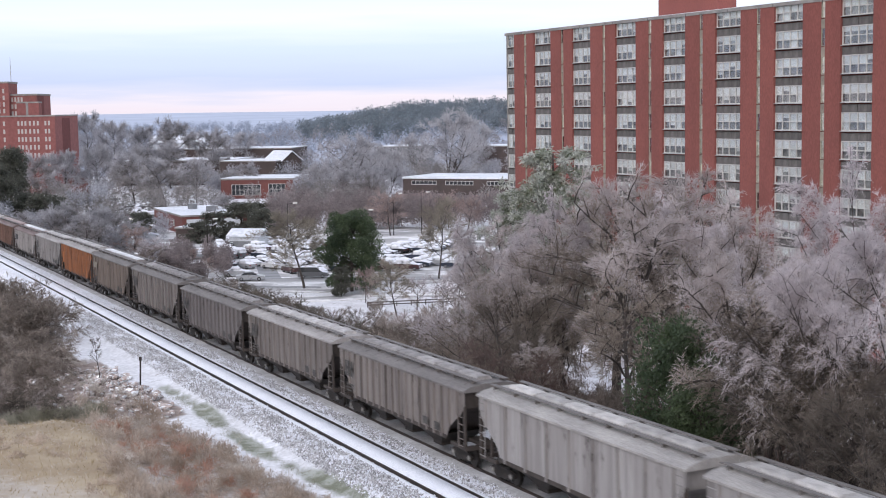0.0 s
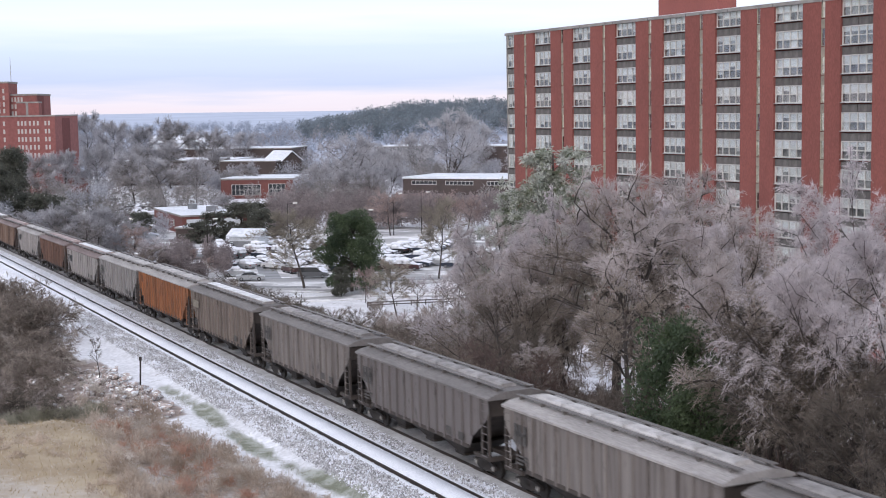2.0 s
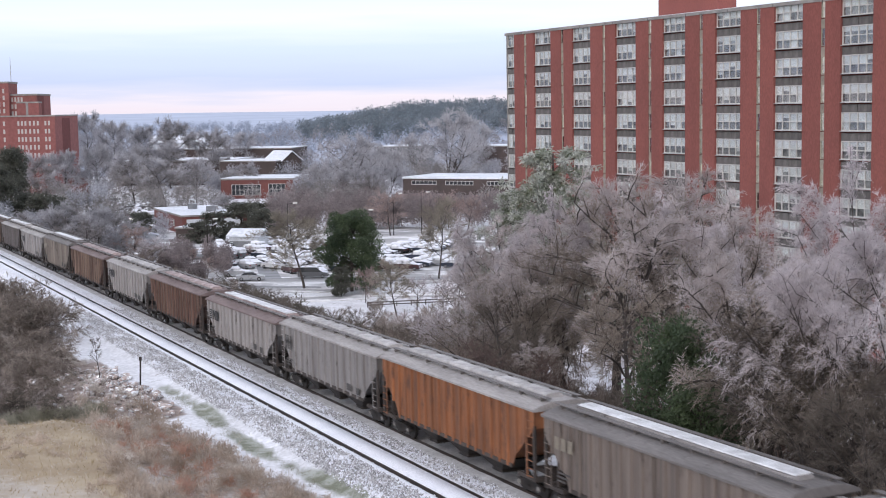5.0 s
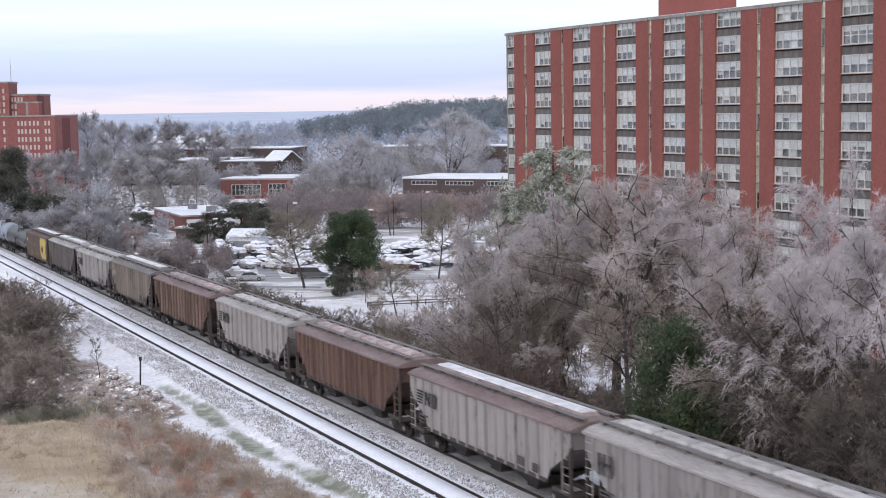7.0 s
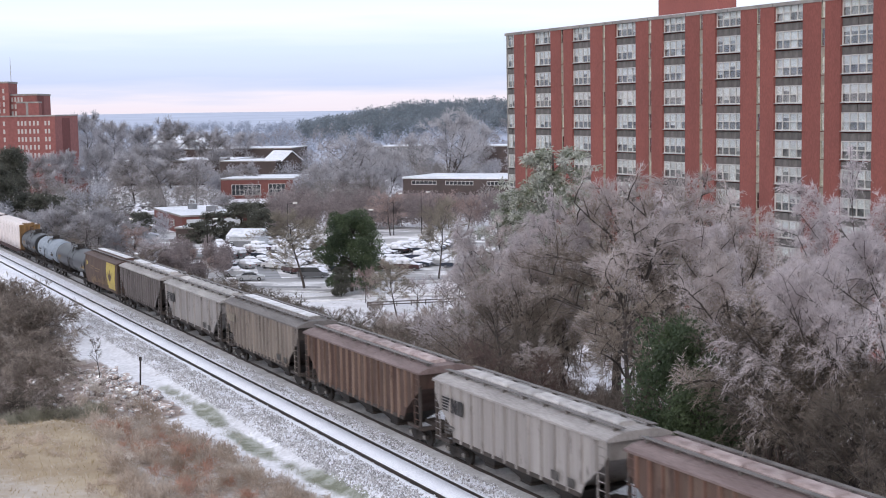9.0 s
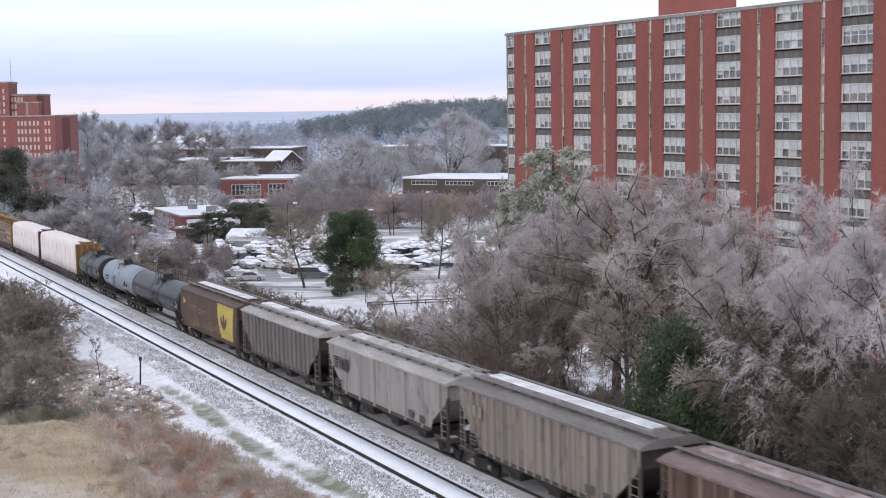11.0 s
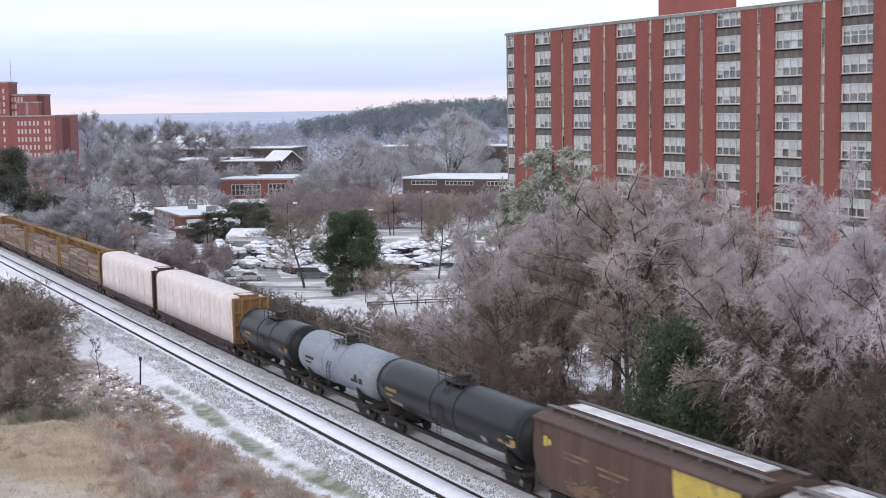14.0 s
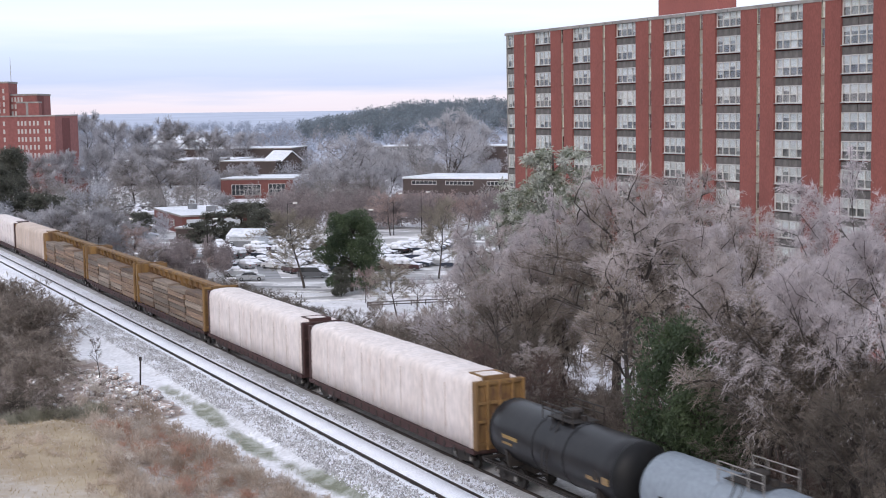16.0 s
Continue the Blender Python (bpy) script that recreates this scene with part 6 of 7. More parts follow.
# ---------------------------------------------------------------- things beside the line
def marker_post():
    x, y, a = on_line(95.5, -5.2)
    t = thing("marker_post", "thin dark post beside the track", "post", at=pose(x, y, float(land(x, y)) - 0.2, 0, 2, 0))
    part("shaft", Shape().box(-0.05, 0.05, -0.05, 0.05, 0, 2.15), m_iron, t)
    part("cap", Shape().box(-0.09, 0.09, -0.06, 0.06, 1.95, 2.2), m_iron, t)


marker_post()


def stone_mesh(seed):
    g = np.random.default_rng(seed)
    bm = bmesh.new()
    bmesh.ops.create_icosphere(bm, subdivisions=1, radius=0.5)
    for v in bm.verts:
        v.co = Vector((v.co.x * 1.3, v.co.y, v.co.z * 0.7)) * float(g.uniform(0.7, 1.2))
    me = bpy.data.meshes.new("stone")
    bm.to_mesh(me)
    bm.free()
    return me


m_stone = material("pale_riprap_stone", (0.46, 0.38, 0.345), (0.27, 0.215, 0.19), 2.0, 0.9, bump=0.4, rnd=0.4, spots=(0.82, 0.83, 0.85), spot_at=0.53, spot_scale=1.5)
_stones = [stone_mesh(k) for k in range(5)]
for _q in _stones:
    _q.materials.append(m_stone)
riprap = thing("riprap_heap", "heap of pale riprap stones on the bank", "stones")
_g = np.random.default_rng(8)
for _k in range(280):
    _s0 = _g.uniform(83.5, 104)
    _o0 = _g.normal(-6.9, 1.3) if _k % 4 else _g.uniform(-12, -5)
    if _o0 > -5.0:
        _o0 = -10.0 - _o0
    _x, _y, _a = on_line(_s0, _o0)
    _z = float(land(_x, _y))
    part("stone", _stones[_k % 5], None, riprap, at=pose(_x, _y, _z + 0.1, *_g.uniform(-20, 20, 2), _g.uniform(0, 360)) @ Matrix.Scale(float(0.2 + 0.65 * _g.uniform() ** 1.7), 4))

# loose ballast stones on the bed, and snow clods among them
_g = np.random.default_rng(9)


def gravel(name, label, mat, count, size, rows, s_range, patchy=False):
    o = np.concatenate([_g.uniform(a, b, int(count * f)) for a, b, f in rows])
    n = len(o)
    s = s_range[0] + (s_range[1] - s_range[0]) * _g.uniform(0, 1, n) ** 1.7
    patch = np.array([noise.noise((a * 0.45, b * 1.3, 0.0)) + 0.7 * noise.noise((a * 1.7, b * 3.0, 5.0)) for a, b in zip(s, o)]) + _g.normal(0, 0.3, n)
    keep = patch > -0.25 if patchy else patch < 0.3
    s, o = s[keep], o[keep]
    n = len(s)
    x, y, _ = on_line(s, o)
    z = -GRADE * s + np.interp(o, [-3.4, -2.95, -2.3, -1.2, 1.2, 1.9, 6.4], [-1.0, -0.62, -0.24, -0.17, -0.17, -0.2, -0.22]) + 0.02
    c = np.stack([x, y, z], 1)
    base = np.array([[1, 0, -0.3], [-0.5, 0.87, -0.3], [-0.5, -0.87, -0.3], [0, 0, 0.9]])
    k = size * _g.uniform(0.5, 1.3, (n, 1, 1))
    v = base[None] + _g.normal(0, 0.25, (n, 4, 3))
    a = _g.uniform(0, 6.283, n)
    ca, sa = np.cos(a)[:, None], np.sin(a)[:, None]
    v = np.stack([v[:, :, 0] * ca - v[:, :, 1] * sa, v[:, :, 0] * sa + v[:, :, 1] * ca, v[:, :, 2]], 2) * k + c[:, None, :]
    b = np.arange(n)[:, None] * 4
    t = np.concatenate([b + np.array([[0, 1, 3]]), b + np.array([[1, 2, 3]]), b + np.array([[2, 0, 3]])])
    return tagged(part(name, raw_mesh(name, v.reshape(-1, 3), t), mat), label, "gravel", kind="stuff")


m_gravel = material("grey_ballast_stone", (0.35, 0.34, 0.345), (0.53, 0.52, 0.53), 3.0, 0.95, bump=0, island=0.5)
m_clod = material("snow_clods", (0.85, 0.86, 0.91), (0.76, 0.775, 0.83), 1.0, 0.95, bump=0, island=0.1)
gravel("ballast_stones", "loose grey ballast stones", m_gravel, 70000, 0.066, [(-3.05, -1.15, 0.76), (1.25, 2.6, 0.24)], (22, 135), patchy=True)
gravel("snow_clods", "small clods of snow on the ballast", m_clod, 24000, 0.07, [(-3.2, -0.85, 0.64), (0.85, 2.6, 0.36)], (22, 175))

# ---------------------------------------------------------------- car parks and roads
m_lot = material("snowy_asphalt", (0.54, 0.53, 0.53), (0.27, 0.262, 0.26), 0.09, 0.8, bump=0.1, fine=30, stretch=(0.5, 1.6, 1), spots=(0.84, 0.83, 0.835), spot_at=0.54, spot_scale=0.16)
m_tyre_lane = material("wet_asphalt_lane", (0.12, 0.12, 0.125), (0.3, 0.3, 0.31), 0.3, 0.6, bump=0.05, stretch=(0.3, 2, 1))


def sheet(name, corners, z, mat, label, category):
    s = Shape().slab(corners, 2, z - 0.3, z)
    return tagged(part(name, s, mat), label, category, kind="structure")


sheet("car_park", [(-62, 214), (-18, 208), (14, 226), (18, 300), (-18, 330), (-66, 318)], -10.44, m_lot, "car park with trampled snow over asphalt", "car park")
sheet("car_park_far", [(-150, 400), (-80, 345), (-66, 372), (-98, 470), (-150, 480)], -10.44, m_lot, "far car park white with snow", "car park")
sheet("road", [(-30, 196), (24, 206), (24, 211.5), (-30, 201.5)], -10.42, m_lot, "snow-covered access road", "road")
sheet("road_lane", [(-40, 216.5), (-19, 213.2), (-19, 214.6), (-40, 218.2)], -10.43, m_tyre_lane, "wheel-cleared asphalt lane", "road")
sheet("road_lane_two", [(-30, 226), (-26.5, 226), (-33, 262), (-36, 262)], -10.43, m_tyre_lane, "wheel-cleared asphalt lane", "road")
sheet("road_lane_three", [(-12, 219.5), (6, 222.5), (6, 224.6), (-12, 221.6)], -10.43, m_tyre_lane, "wheel-cleared asphalt lane", "road")


def wood_fence():
    t = thing("rail_fence", "low dark wooden rail fence along the road", "fence")
    a, b = Vector((-10.6, 191.5, 0)), Vector((3.5, 194.5, 0))
    n = 8
    for k in range(n):
        p = a.lerp(b, k / (n - 1))
        part("post", once("fencepost", lambda: Shape().box(-0.08, 0.08, -0.08, 0.08, 0, 0.75).mesh("post")), m_tie, t, at=pose(p.x, p.y, -10.5))
    for z in (0.25, 0.6):
        d = (b - a).normalized()
        u = d.cross(Vector((0, 0, 1))) * 0.05
        p = [a + u, b + u, b - u, a - u]
        part("rail", Shape().slab([(q.x, q.y) for q in p], 2, -10.5 + z, -10.5 + z + 0.14), m_tie, t)


wood_fence()

# ---------------------------------------------------------------- parked vehicles
m_glass_car = material("dark_car_glass", (0.02, 0.022, 0.025), (0.03, 0.032, 0.035), 1.0, 0.1, bump=0)
m_glass_snow = material("snow_dusted_glass", (0.78, 0.79, 0.81), (0.2, 0.205, 0.215), 1.2, 0.5, bump=0)
m_tyre = material("rubber_tyre", (0.02, 0.02, 0.02), (0.03, 0.03, 0.03), 3.0, 0.9, bump=0)
m_rim = material("alloy_rim", (0.4, 0.4, 0.41), (0.3, 0.3, 0.3), 3.0, 0.4, 0.7, bump=0)
m_tail = material("tail_light", (0.25, 0.02, 0.02), (0.2, 0.02, 0.02), 3.0, 0.3, bump=0)
m_head = material("headlight_glass", (0.7, 0.7, 0.72), (0.6, 0.6, 0.62), 3.0, 0.2, bump=0)
CAR_PAINT = [material("car_paint_" + n, c, tuple(q * 0.85 for q in c), 1.0, 0.35, 0.1, bump=0, coat=0.5) for n, c in (("silver", (0.4, 0.41, 0.42)), ("black", (0.03, 0.03, 0.033)), ("white", (0.7, 0.7, 0.7)), ("blue", (0.035, 0.045, 0.07)), ("red", (0.07, 0.028, 0.028)), ("grey", (0.16, 0.165, 0.17)))]


def vehicle(name, label, paint_, prof, cabin, snow_depth=0.08, w=0.9):
    """A road vehicle: body with wheel arches, glazed cabin, wheels and a layer of snow."""
    t = thing(name, label, "car", "parked cars", at=pose(0, -420, -60))
    L = prof[-1][0]
    part("body", Shape().slab([(x, z) for x, z in prof] + [(L, 0.32), (L - 0.5, 0.28), (0.5, 0.28), (0.0, 0.32)], 1, -w, w), paint_, t)
    # glazed lower cabin and a painted roof skin
    x0, z0, q0 = cabin[0]
    x1, z1, q1 = cabin[1]
    x2, z2, q2 = cabin[2]
    x3, z3, q3 = cabin[3]
    s = Shape().loft([[(x0, -q0, z0), (x3, -q3, z3), (x3, q3, z3), (x0, q0, z0)], [(x1, -q1, z1), (x2, -q2, z2), (x2, q2, z2), (x1, q1, z1)]])
    part("glazing", s, m_glass_snow if snow_depth > 0.1 else m_glass_car, t)
    s = Shape().loft([[(x1 - 0.06, -q1 - 0.02, z1 - 0.01), (x2 + 0.06, -q2 - 0.02, z2 - 0.01), (x2 + 0.06, q2 + 0.02, z2 - 0.01), (x1 - 0.06, q1 + 0.02, z1 - 0.01)], [(x1 + 0.1, -q1 + 0.05, z1 + 0.07), (x2 - 0.1, -q2 + 0.05, z2 + 0.07), (x2 - 0.1, q2 - 0.05, z2 + 0.07), (x1 + 0.1, q1 - 0.05, z1 + 0.07)]])
    part("roof_panel", s, paint_, t)
    for x in (0.85, L - 0.9):
        for y in (-1, 1):
            wh = part("wheel", once("carwheel", lambda: Shape().tube((0, -0.11, 0), (0, 0.11, 0), 0.32, n=18).mesh("wheel")), m_tyre, t, at=pose(x, y * (w - 0.09), 0.32))
            part("rim", once("carrim", lambda: Shape().tube((0, -0.125, 0), (0, 0.125, 0), 0.19, n=12).mesh("rim")), m_rim, wh)
    for y in (-1, 1):
        part("tail_light", Shape().box(-0.02, 0.05, *sorted((y * (w - 0.3), y * (w - 0.04))), 0.62, 0.8), m_tail, t)
        part("headlight", Shape().box(L - 0.08, L + 0.02, *sorted((y * (w - 0.35), y * (w - 0.05))), 0.55, 0.7), m_head, t)
    if snow_depth:
        d = snow_depth
        s = Shape().loft([[(x1 - 0.14, -q1 - 0.03, z1 - 0.03), (x2 + 0.16, -q2 - 0.03, z2 - 0.03), (x2 + 0.16, q2 + 0.03, z2 - 0.03), (x1 - 0.14, q1 + 0.03, z1 - 0.03)], [(x1 + 0.05, -q1 + 0.1, z1 + 0.08 + d), (x2 - 0.05, -q2 + 0.1, z2 + 0.08 + d), (x2 - 0.05, q2 - 0.1, z2 + 0.08 + d), (x1 + 0.05, q1 - 0.1, z1 + 0.08 + d)]])
        part("snow_cover", s, m_snow, t, "white snow on the roof")
        s = Shape().slab([(x3 - (x3 - x2) * 0.55, z3 + (z2 - z3) * 0.55 + 0.03), (x3, z3 + 0.06), (L - 0.15, prof[-2][1] + 0.05), (L - 0.1, prof[-2][1]), (x3, z3 - 0.06), (x3 - (x3 - x2) * 0.55, z3 + (z2 - z3) * 0.55 - 0.05)], 1, -w + 0.02, w - 0.02)
        part("snow_cover", s, m_snow, t, "white snow on the bonnet")
        if x0 > 0.25:
            s = Shape().slab([(0.06, prof[1][1] + 0.0), (0.08, prof[1][1] + 0.06), (x0, z0 + 0.06), (x0 + (x1 - x0) * 0.55, z0 + (z1 - z0) * 0.55 + 0.03), (x0 + (x1 - x0) * 0.55, z0 + (z1 - z0) * 0.55 - 0.05), (x0, z0 - 0.01)], 1, -w + 0.08, w - 0.08)
            part("snow_cover", s, m_snow, t, "white snow on the boot")
    return t


SEDAN = [(0.0, 0.5), (0.05, 0.9), (0.9, 0.98), (3.3, 0.95), (4.45, 0.78), (4.6, 0.5)]
SEDAN_CAB = [(0.75, 0.96, 0.84), (1.45, 1.4, 0.66), (2.6, 1.42, 0.66), (3.4, 0.94, 0.84)]
SUV = [(0.0, 0.5), (0.03, 1.02), (0.9, 1.06), (3.3, 1.06), (4.4, 0.98), (4.65, 0.55)]
SUV_CAB = [(0.08, 1.04, 0.88), (0.35, 1.68, 0.74), (2.5, 1.7, 0.74), (3.4, 1.05, 0.88)]
VAN = [(0.0, 0.5), (0.03, 1.05), (0.9, 1.08), (3.7, 1.05), (4.7, 0.9), (4.95, 0.5)]
VAN_CAB = [(0.06, 1.06, 0.92), (0.25, 1.8, 0.8), (3.0, 1.82, 0.8), (4.0, 1.04, 0.92)]
CARS = [vehicle("car", "parked saloon car with white snow on its roof", CAR_PAINT[k], SEDAN, SEDAN_CAB, 0.15) for k in (0, 1, 3, 2)]
CARS += [vehicle("car", "parked estate car with white snow on its roof", CAR_PAINT[k], SUV, SUV_CAB, 0.15) for k in (1, 4, 5)]
_clear = vehicle("car", "silver saloon car cleared of snow", CAR_PAINT[0], SEDAN, SEDAN_CAB, 0.0)
_van = vehicle("minivan", "dark grey minivan parked on the snowy lot", CAR_PAINT[5], VAN, VAN_CAB, 0.05)


def park(t, x, y, turn):
    copy_thing(t, pose(x, y, -10.43, 0, 0, turn))


park(_clear, -33.6, 223.6, 8)
park(CARS[0], -36.6, 229.6, 8)
park(_van, -23.8, 226.0, 2)
_rng = random.Random(12)
_car_rows = [((-24.5, 232.0), (0.86, 0.5), 5, 4), ((-39.5, 243.5), (0.7, 0.71), 8, 10), ((-42.0, 252.0), (0.62, 0.78), 9, 8), ((-33.0, 240.0), (0.62, 0.78), 9, 8), ((-15.6, 234.0), (0.45, 0.9), 6, 6), ((-9.0, 233.5), (0.35, 0.94), 9, 5),
             ((-14.0, 256.0), (0.4, 0.92), 8, 5), ((-7.0, 262.0), (0.4, 0.92), 8, 5), ((-28.0, 268.0), (0.6, 0.8), 8, 8), ((-46.0, 282.0), (0.9, 0.4), 7, 30), ((0.0, 238.0), (0.5, 0.86), 8, 5), ((-47.0, 260.0), (0.62, 0.78), 8, 5), ((-21.0, 238.0), (0.62, 0.78), 7, 5)]
for (_x0, _y0), (_dx, _dy), _n, _turn in _car_rows:
    for _k in range(_n):
        if _rng.random() < 0.02:
            continue
        park(_rng.choice(CARS), _x0 + _dx * 2.6 * _k, _y0 + _dy * 2.6 * _k, math.degrees(math.atan2(_dy, _dx)) - 90 + _rng.choice((0, 0, 180)) + _rng.uniform(-3, 3))
for (_x0, _y0), (_dx, _dy), _n, _turn in [((-122, 438), (0.95, -0.3), 7, 70), ((-104, 402), (0.9, -0.42), 9, 60), ((-98, 384), (0.9, -0.42), 8, 60), ((-90, 366), (0.9, -0.42), 6, 60), ((-128, 452), (0.95, -0.3), 6, 70)]:
    for _k in range(_n):
        if _rng.random() < 0.15:
            continue
        park(_rng.choice(CARS), _x0 + _dx * 3.1 * _k, _y0 + _dy * 3.1 * _k, _turn + _rng.uniform(-3, 3))
for _t in (*CARS, _clear, _van):
    for _c in _t.children_recursive:
        bpy.data.objects.remove(_c)
    bpy.data.objects.remove(_t)


def street_lamp(x, y, h=8.0, lit=False, arm=1.2):
    t = thing("street_lamp", "grey steel street lamp in the car park" if not lit else "lit street lamp beside the far car park", "street lamp", "car park lamps", at=pose(x, y, -10.45))
    part("pole", Shape().tube((0, 0, 0), (0, 0, h), 0.1, 0.06, n=8), m_iron, t)
    part("arm", Shape().tube((0, 0, h - 0.05), (arm, 0, h + 0.12), 0.04, n=6), m_iron, t)
    part("lamp_head", Shape().box(arm - 0.1, arm + 0.75, -0.25, 0.25, h + 0.05, h + 0.25), glow("lamp_white", (1.0, 0.95, 0.85), 6.0) if lit else m_blind, t)


street_lamp(-10.6, 300, 9)
street_lamp(-4.6, 303, 9)
street_lamp(-30.6, 274, 9)
street_lamp(-14.5, 252, 9)
street_lamp(-42.5, 250, 8)
street_lamp(-77.6, 338, 1.5, lit=True)

# ---------------------------------------------------------------- low buildings beyond the car park
m_roof_snow = material("snowy_flat_roof", (0.8, 0.82, 0.86), (0.66, 0.68, 0.73), 0.12, 0.9, bump=0.1)
m_old_brick = material("brown_brick", (0.085, 0.062, 0.057), (0.065, 0.05, 0.046), 0.3, 0.9, bump=0.2, fine=30)
m_white_wall = material("white_sheet_wall", (0.62, 0.64, 0.66), (0.5, 0.52, 0.54), 0.5, 0.7, bump=0.1)
m_grey_wall = material("grey_wall", (0.22, 0.225, 0.235), (0.16, 0.165, 0.17), 0.5, 0.85, bump=0.1)
m_dark_window = material("dark_window", (0.03, 0.033, 0.037), (0.05, 0.053, 0.058), 1.0, 0.15, bump=0)
m_red_wall = material("red_wall", (0.18, 0.066, 0.055), (0.145, 0.055, 0.048), 0.3, 0.9, bump=0.2, fine=30)


def low_building(name, label, a, b, depth, z0, z1, wall, windows=(), parapet=0.35, gable=0.0, snow=True, fascia=None, group="low campus buildings"):
    """A low building: front from a to b in the plan, running back by depth. windows: (from, to, low, high) on the front, in metres."""
    d = Vector((b[0] - a[0], b[1] - a[1], 0))
    L = d.length
    t = thing(name, label, "building", group, at=pose(a[0], a[1], 0, 0, 0, math.degrees(math.atan2(d.y, d.x))))
    part("wall", Shape().box(0, L, 0, depth, z0, z1), wall, t)
    if gable:
        ov = 0.5
        part("gable_wall", Shape().slab([(0, z1), (depth / 2, z1 + gable), (depth, z1)], 0, 0.002, L - 0.002), wall, t)
        part("roof", Shape().slab([(-ov, z1 - 0.1), (-ov, z1 + 0.2), (depth / 2, z1 + gable + 0.3), (depth + ov, z1 + 0.2), (depth + ov, z1 - 0.1), (depth / 2, z1 + gable + 0.01)], 0, -ov, L + ov), m_roof_snow if snow else m_trim, t, "pitched roof white with snow")
    else:
        part("roof", Shape().box(-0.25, L + 0.25, -0.25, depth + 0.25, z1, z1 + parapet), fascia or m_trim, t)
        if snow:
            part("roof_snow", Shape().box(-0.1, L + 0.1, -0.1, depth + 0.1, z1 + parapet, z1 + parapet + 0.08), m_roof_snow, t, "white snow over the flat roof")
    for u0, u1, w0, w1 in windows:
        w = part("window", Shape().box(u0, u1, -0.04, 0.02, z0 + w0, z0 + w1), m_dark_window, t)
        part("frame", lattice(u1 - u0, w1 - w0, max(1, int((u1 - u0) / 1.2)), [(w1 - w0) / 2] if w1 - w0 > 1.2 else [], 0.12, -0.1, -0.045, "frame"), m_frame, w, at=pose(u0, 0, z0 + w0))
    return t


Z0 = -10.6
hall = low_building("brick_hall", "single-storey red brick hall with a white roof", (-70.5, 339.5), (-58.6, 312), 15, Z0, -6.6, m_red_wall, [(15, 16.5, 1.4, 2.8), (21, 22.2, 1.4, 2.9)])
part("annexe_wall", Shape().box(29.9, 30.05, 1, 14, Z0, -7.2), m_white_wall, hall, "pale end wall panel")
for _u, _v in ((10.0, 6.0), (20.0, 8.0)):
    part("roof_unit", Shape().box(_u, _u + 2.2, _v, _v + 1.8, -6.2, -5.0), m_grey_wall, hall, "grey rooftop unit")
part("roof_frame", Shape().box(3, 3.2, 8, 8.2, -6.2, -4.2).box(9, 9.2, 8, 8.2, -6.2, -4.2).box(3, 9.2, 8, 8.2, -4.4, -4.2), m_white_wall, hall, "white rooftop frame")
shed = low_building("storage_shed", "white metal shed with a snowy pitched roof", (-43.0, 279), (-36.9, 277.4), 5, Z0, -8.1, m_white_wall, gable=1.1)
part("plinth", Shape().box(-0.02, 6.32, -0.06, 0.0, Z0, -9.1), m_grey_wall, shed, "dark grey lower wall")
low_building("site_trailer", "white site trailer with snow on its roof", (-66, 286), (-61.5, 284.5), 5, Z0, -8.5, m_white_wall, gable=0.5)
low_building("brick_hut", "small brown brick hut with a snowy roof", (-57, 296), (-51.5, 294.5), 5, Z0, -7.9, m_old_brick)
low_building("brick_workshop", "red brick workshop with large bays and a white roof", (-69.5, 437), (-46.5, 433), 24, Z0, -4.6, m_red_wall, [(3.5, 13.0, 1.2, 4.6), (15.5, 21.0, 1.0, 4.8)], parapet=0.5)
low_building("long_hall", "long low brown hall with a window band and white fascia", (-11.6, 415), (22.0, 399), 22, Z0, -3.9, m_old_brick, [(2.9, 11.1, 4.9, 6.09), (14, 23, 4.9, 6.09), (27.3, 34.5, 4.9, 6.09)], parapet=0.45, fascia=m_roof_snow)
low_building("gable_hall", "brown brick hall with a white pitched roof", (-49.0, 487), (-56, 495.4), 8, Z0, -0.6, m_old_brick, gable=3.3)
low_building("brown_wing", "low brown brick wing with a white roof", (-77, 484), (-57, 478), 20, Z0, -0.6, m_old_brick)
low_building("flat_roof_hall", "long low hall with a thin white roof edge", (-122, 524), (-79, 516), 30, Z0, -1.4, m_old_brick)
low_building("rear_hall", "long hall behind the trees with a snowy roof", (-128, 604), (-64, 596), 30, Z0, 0.6, m_old_brick)
low_building("white_house", "pale house with steep snowy roofs among trees", (-147, 702), (-119, 698), 12, -8, 1.6, m_white_wall, gable=3.2)
low_building("rear_store", "low store with a white roof behind the trees", (-27, 562), (-8, 558), 25, Z0, 1.4, m_grey_wall)
low_building("red_store", "brown brick store with snow on its roof", (12, 562), (32, 556), 25, Z0, 1.0, m_old_brick)
low_building("red_gatehouse", "small red brick block among bare trees", (-120, 446), (-115, 444), 5, Z0, -3.5, m_red_wall)

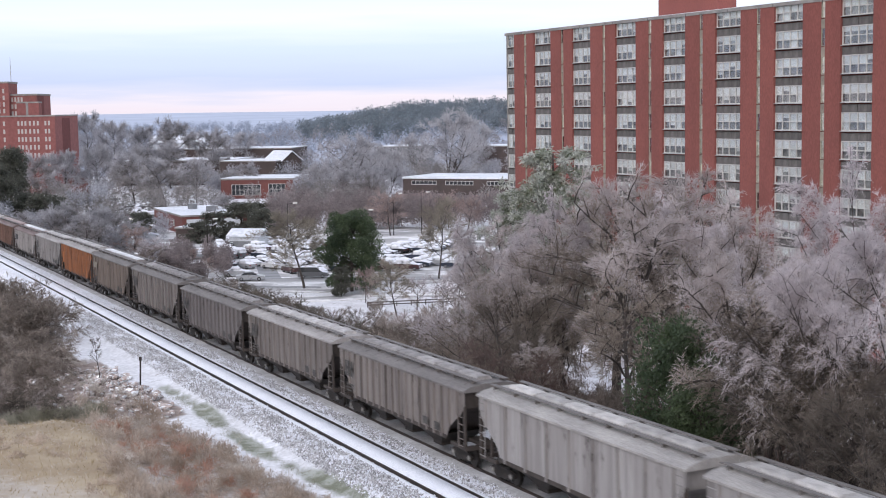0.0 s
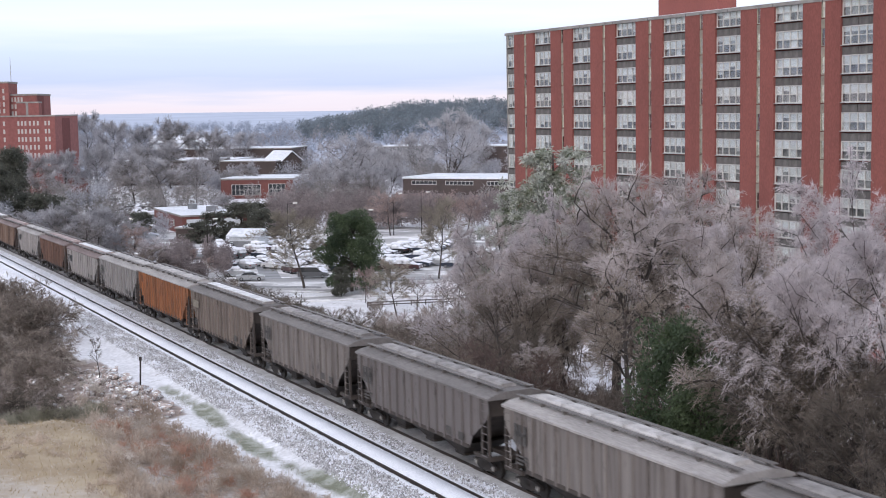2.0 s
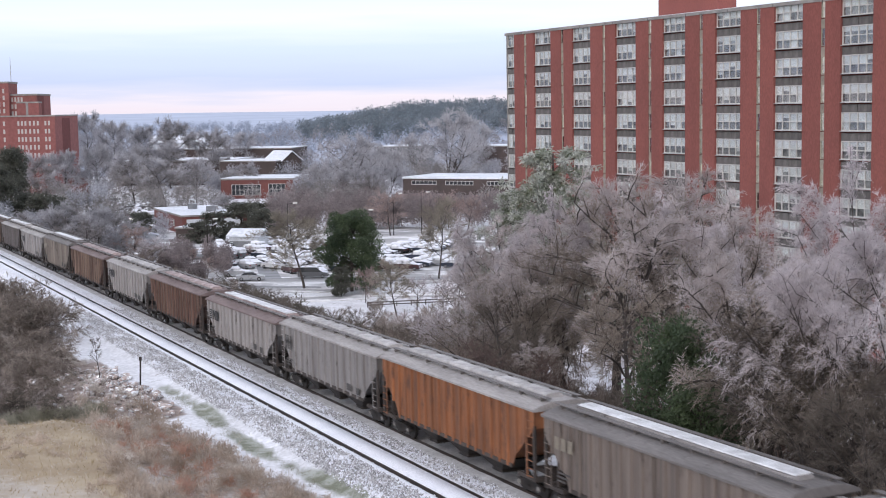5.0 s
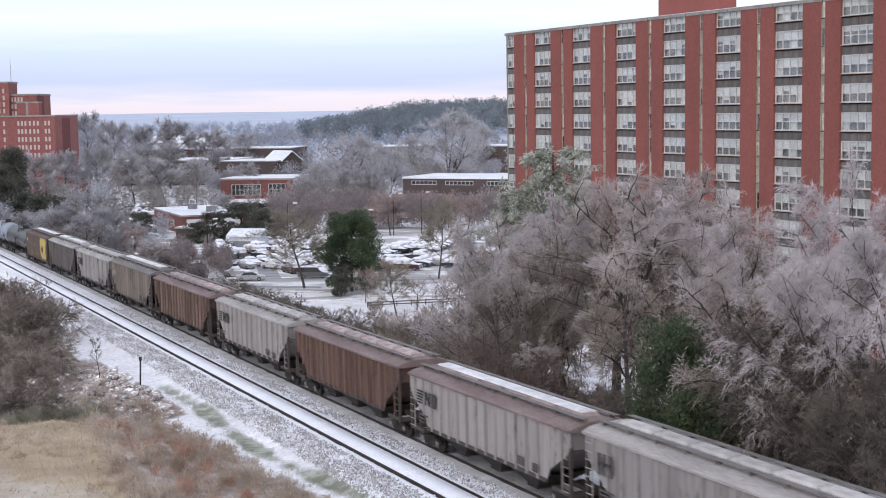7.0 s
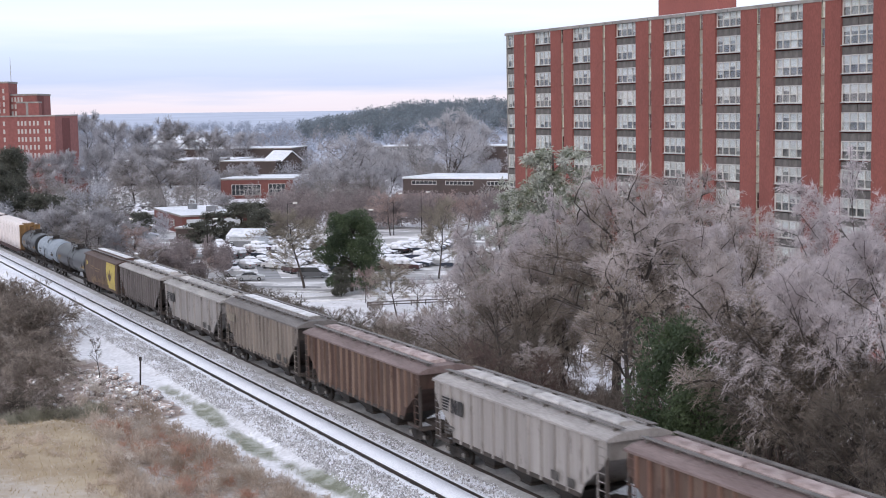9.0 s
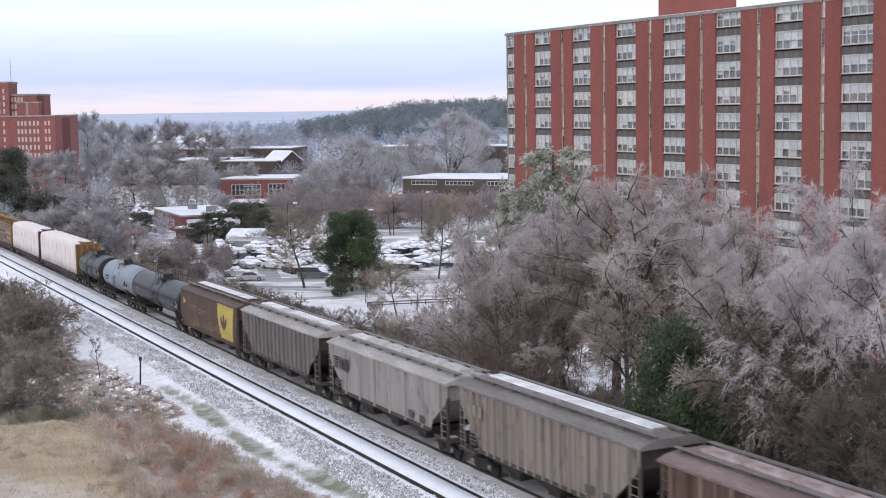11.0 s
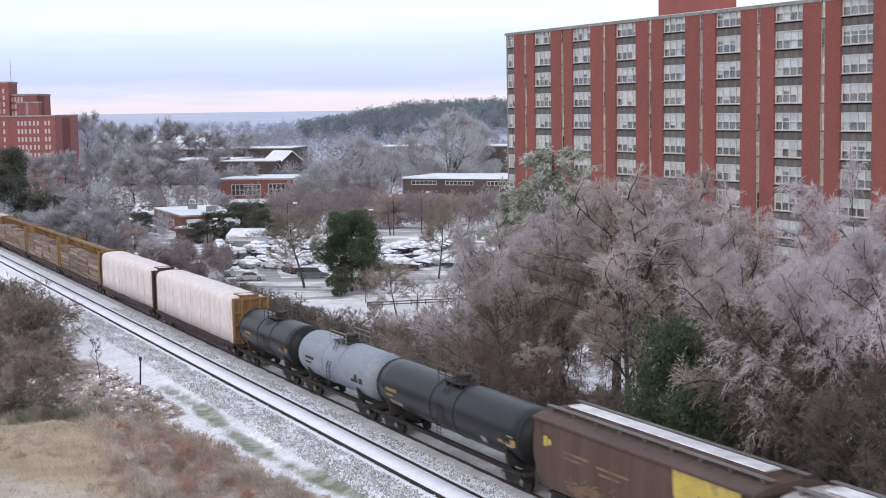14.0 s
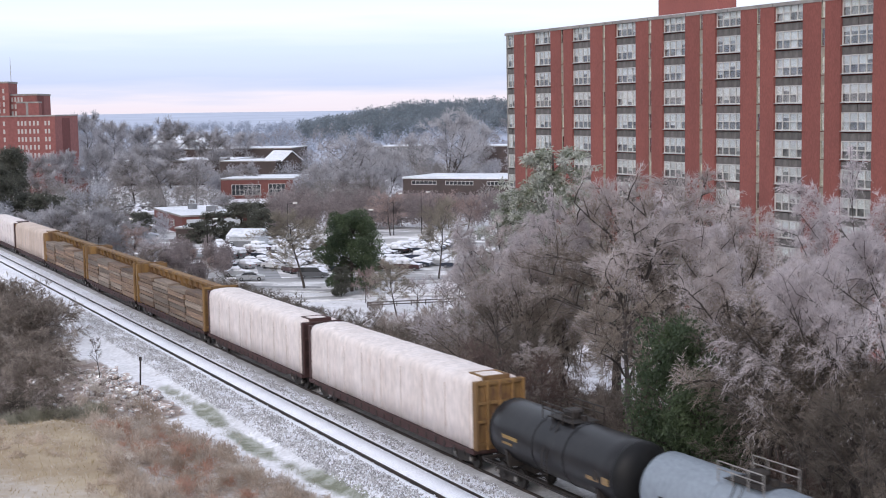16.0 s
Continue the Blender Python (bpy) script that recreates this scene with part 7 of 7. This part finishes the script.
# ---------------------------------------------------------------- the far towers
m_far_brick = material("far_red_brick", (0.27, 0.1, 0.09), (0.23, 0.085, 0.077), 0.08, 0.9, bump=0)
m_far_dark_plate = material("dark_red_plate", (0.16, 0.045, 0.04), (0.13, 0.04, 0.035), 0.1, 0.9, bump=0)
m_far_window = material("pale_far_window", (0.5, 0.47, 0.44), (0.4, 0.38, 0.36), 1.0, 0.4, bump=0)
_fw = Shape().box(-0.32, 0.32, -0.06, 0.0, 0, 1.5).mesh("window")
_fw.materials.append(m_far_window)
tower = thing("brick_tower", "stepped red brick tower block with paired windows", "building", "far tower blocks", at=pose(-150.4, 475, 0))
part("main_wall", Shape().box(-20, 19.1, 0, 30, Z0, 16.2), m_far_brick, tower)
# the stair bay is a flat plate, its shade put into the dark red
part("recess", Shape().box(19.1, 19.16, 9.0, 19.0, Z0, 15.6), m_far_dark_plate, tower, "flat dark plate painted as a shaded stair recess")
part("parapet", Shape().box(-20.2, 19.3, -0.25, 30.2, 16.2, 16.7), m_trim, tower, "pale parapet band")
_up = part("upper_block", Shape().box(1.4, 10.4, 10, 27, 16.7, 23.5), m_far_brick, tower)
part("coping", Shape().box(1.2, 10.6, 9.8, 27.2, 23.5, 24.1), m_trim, _up)
part("dark_corner", Shape().box(10.4, 10.46, 11.0, 18.5, 16.8, 23.4), m_far_dark_plate, _up)
_top = part("top_block", Shape().box(-20, 1.4, 8, 18, 16.7, 27.8), m_far_brick, tower)
part("coping", Shape().box(-20.2, 1.6, 7.8, 18.2, 27.8, 28.4), m_trim, _top)
for _r in range(3):
    for _u in (1.9, 3.0, 4.1, 5.2):
        part("window", _fw, None, tower, at=pose(_u, 10.0, 21.4 - 2.4 * _r))
_lift = part("lift_house", Shape().box(6.3, 13.7, 0.6, 4, 16.7, 20.8), m_far_brick, tower)
part("coping", Shape().box(6.1, 13.9, 0.4, 4.2, 20.8, 21.3), m_trim, _lift)
part("pale_strip", Shape().box(9.3, 10.1, 0.5, 0.58, 16.7, 20.8), m_trim, _lift)
part("mast", Shape().tube((0.6, 14, 28.4), (0.6, 14, 37.0), 0.12, 0.05, n=6), m_trim, tower)
for _r in range(9):
    for _u in (-4.6, -2.2, 1.8, 6.7, 7.9, 9.1, 10.6, 12.0, 13.3, 15.9, 17.1):
        part("window", _fw, None, tower, at=pose(_u, 0.0, 13.2 - 2.72 * _r))
for _r in range(4):
    for _u in (-8.0, -5.6, -3.6, -2.0, -0.4):
        part("window", _fw, None, tower, at=pose(_u, 8.0, 24.4 - 2.3 * _r))


motions()
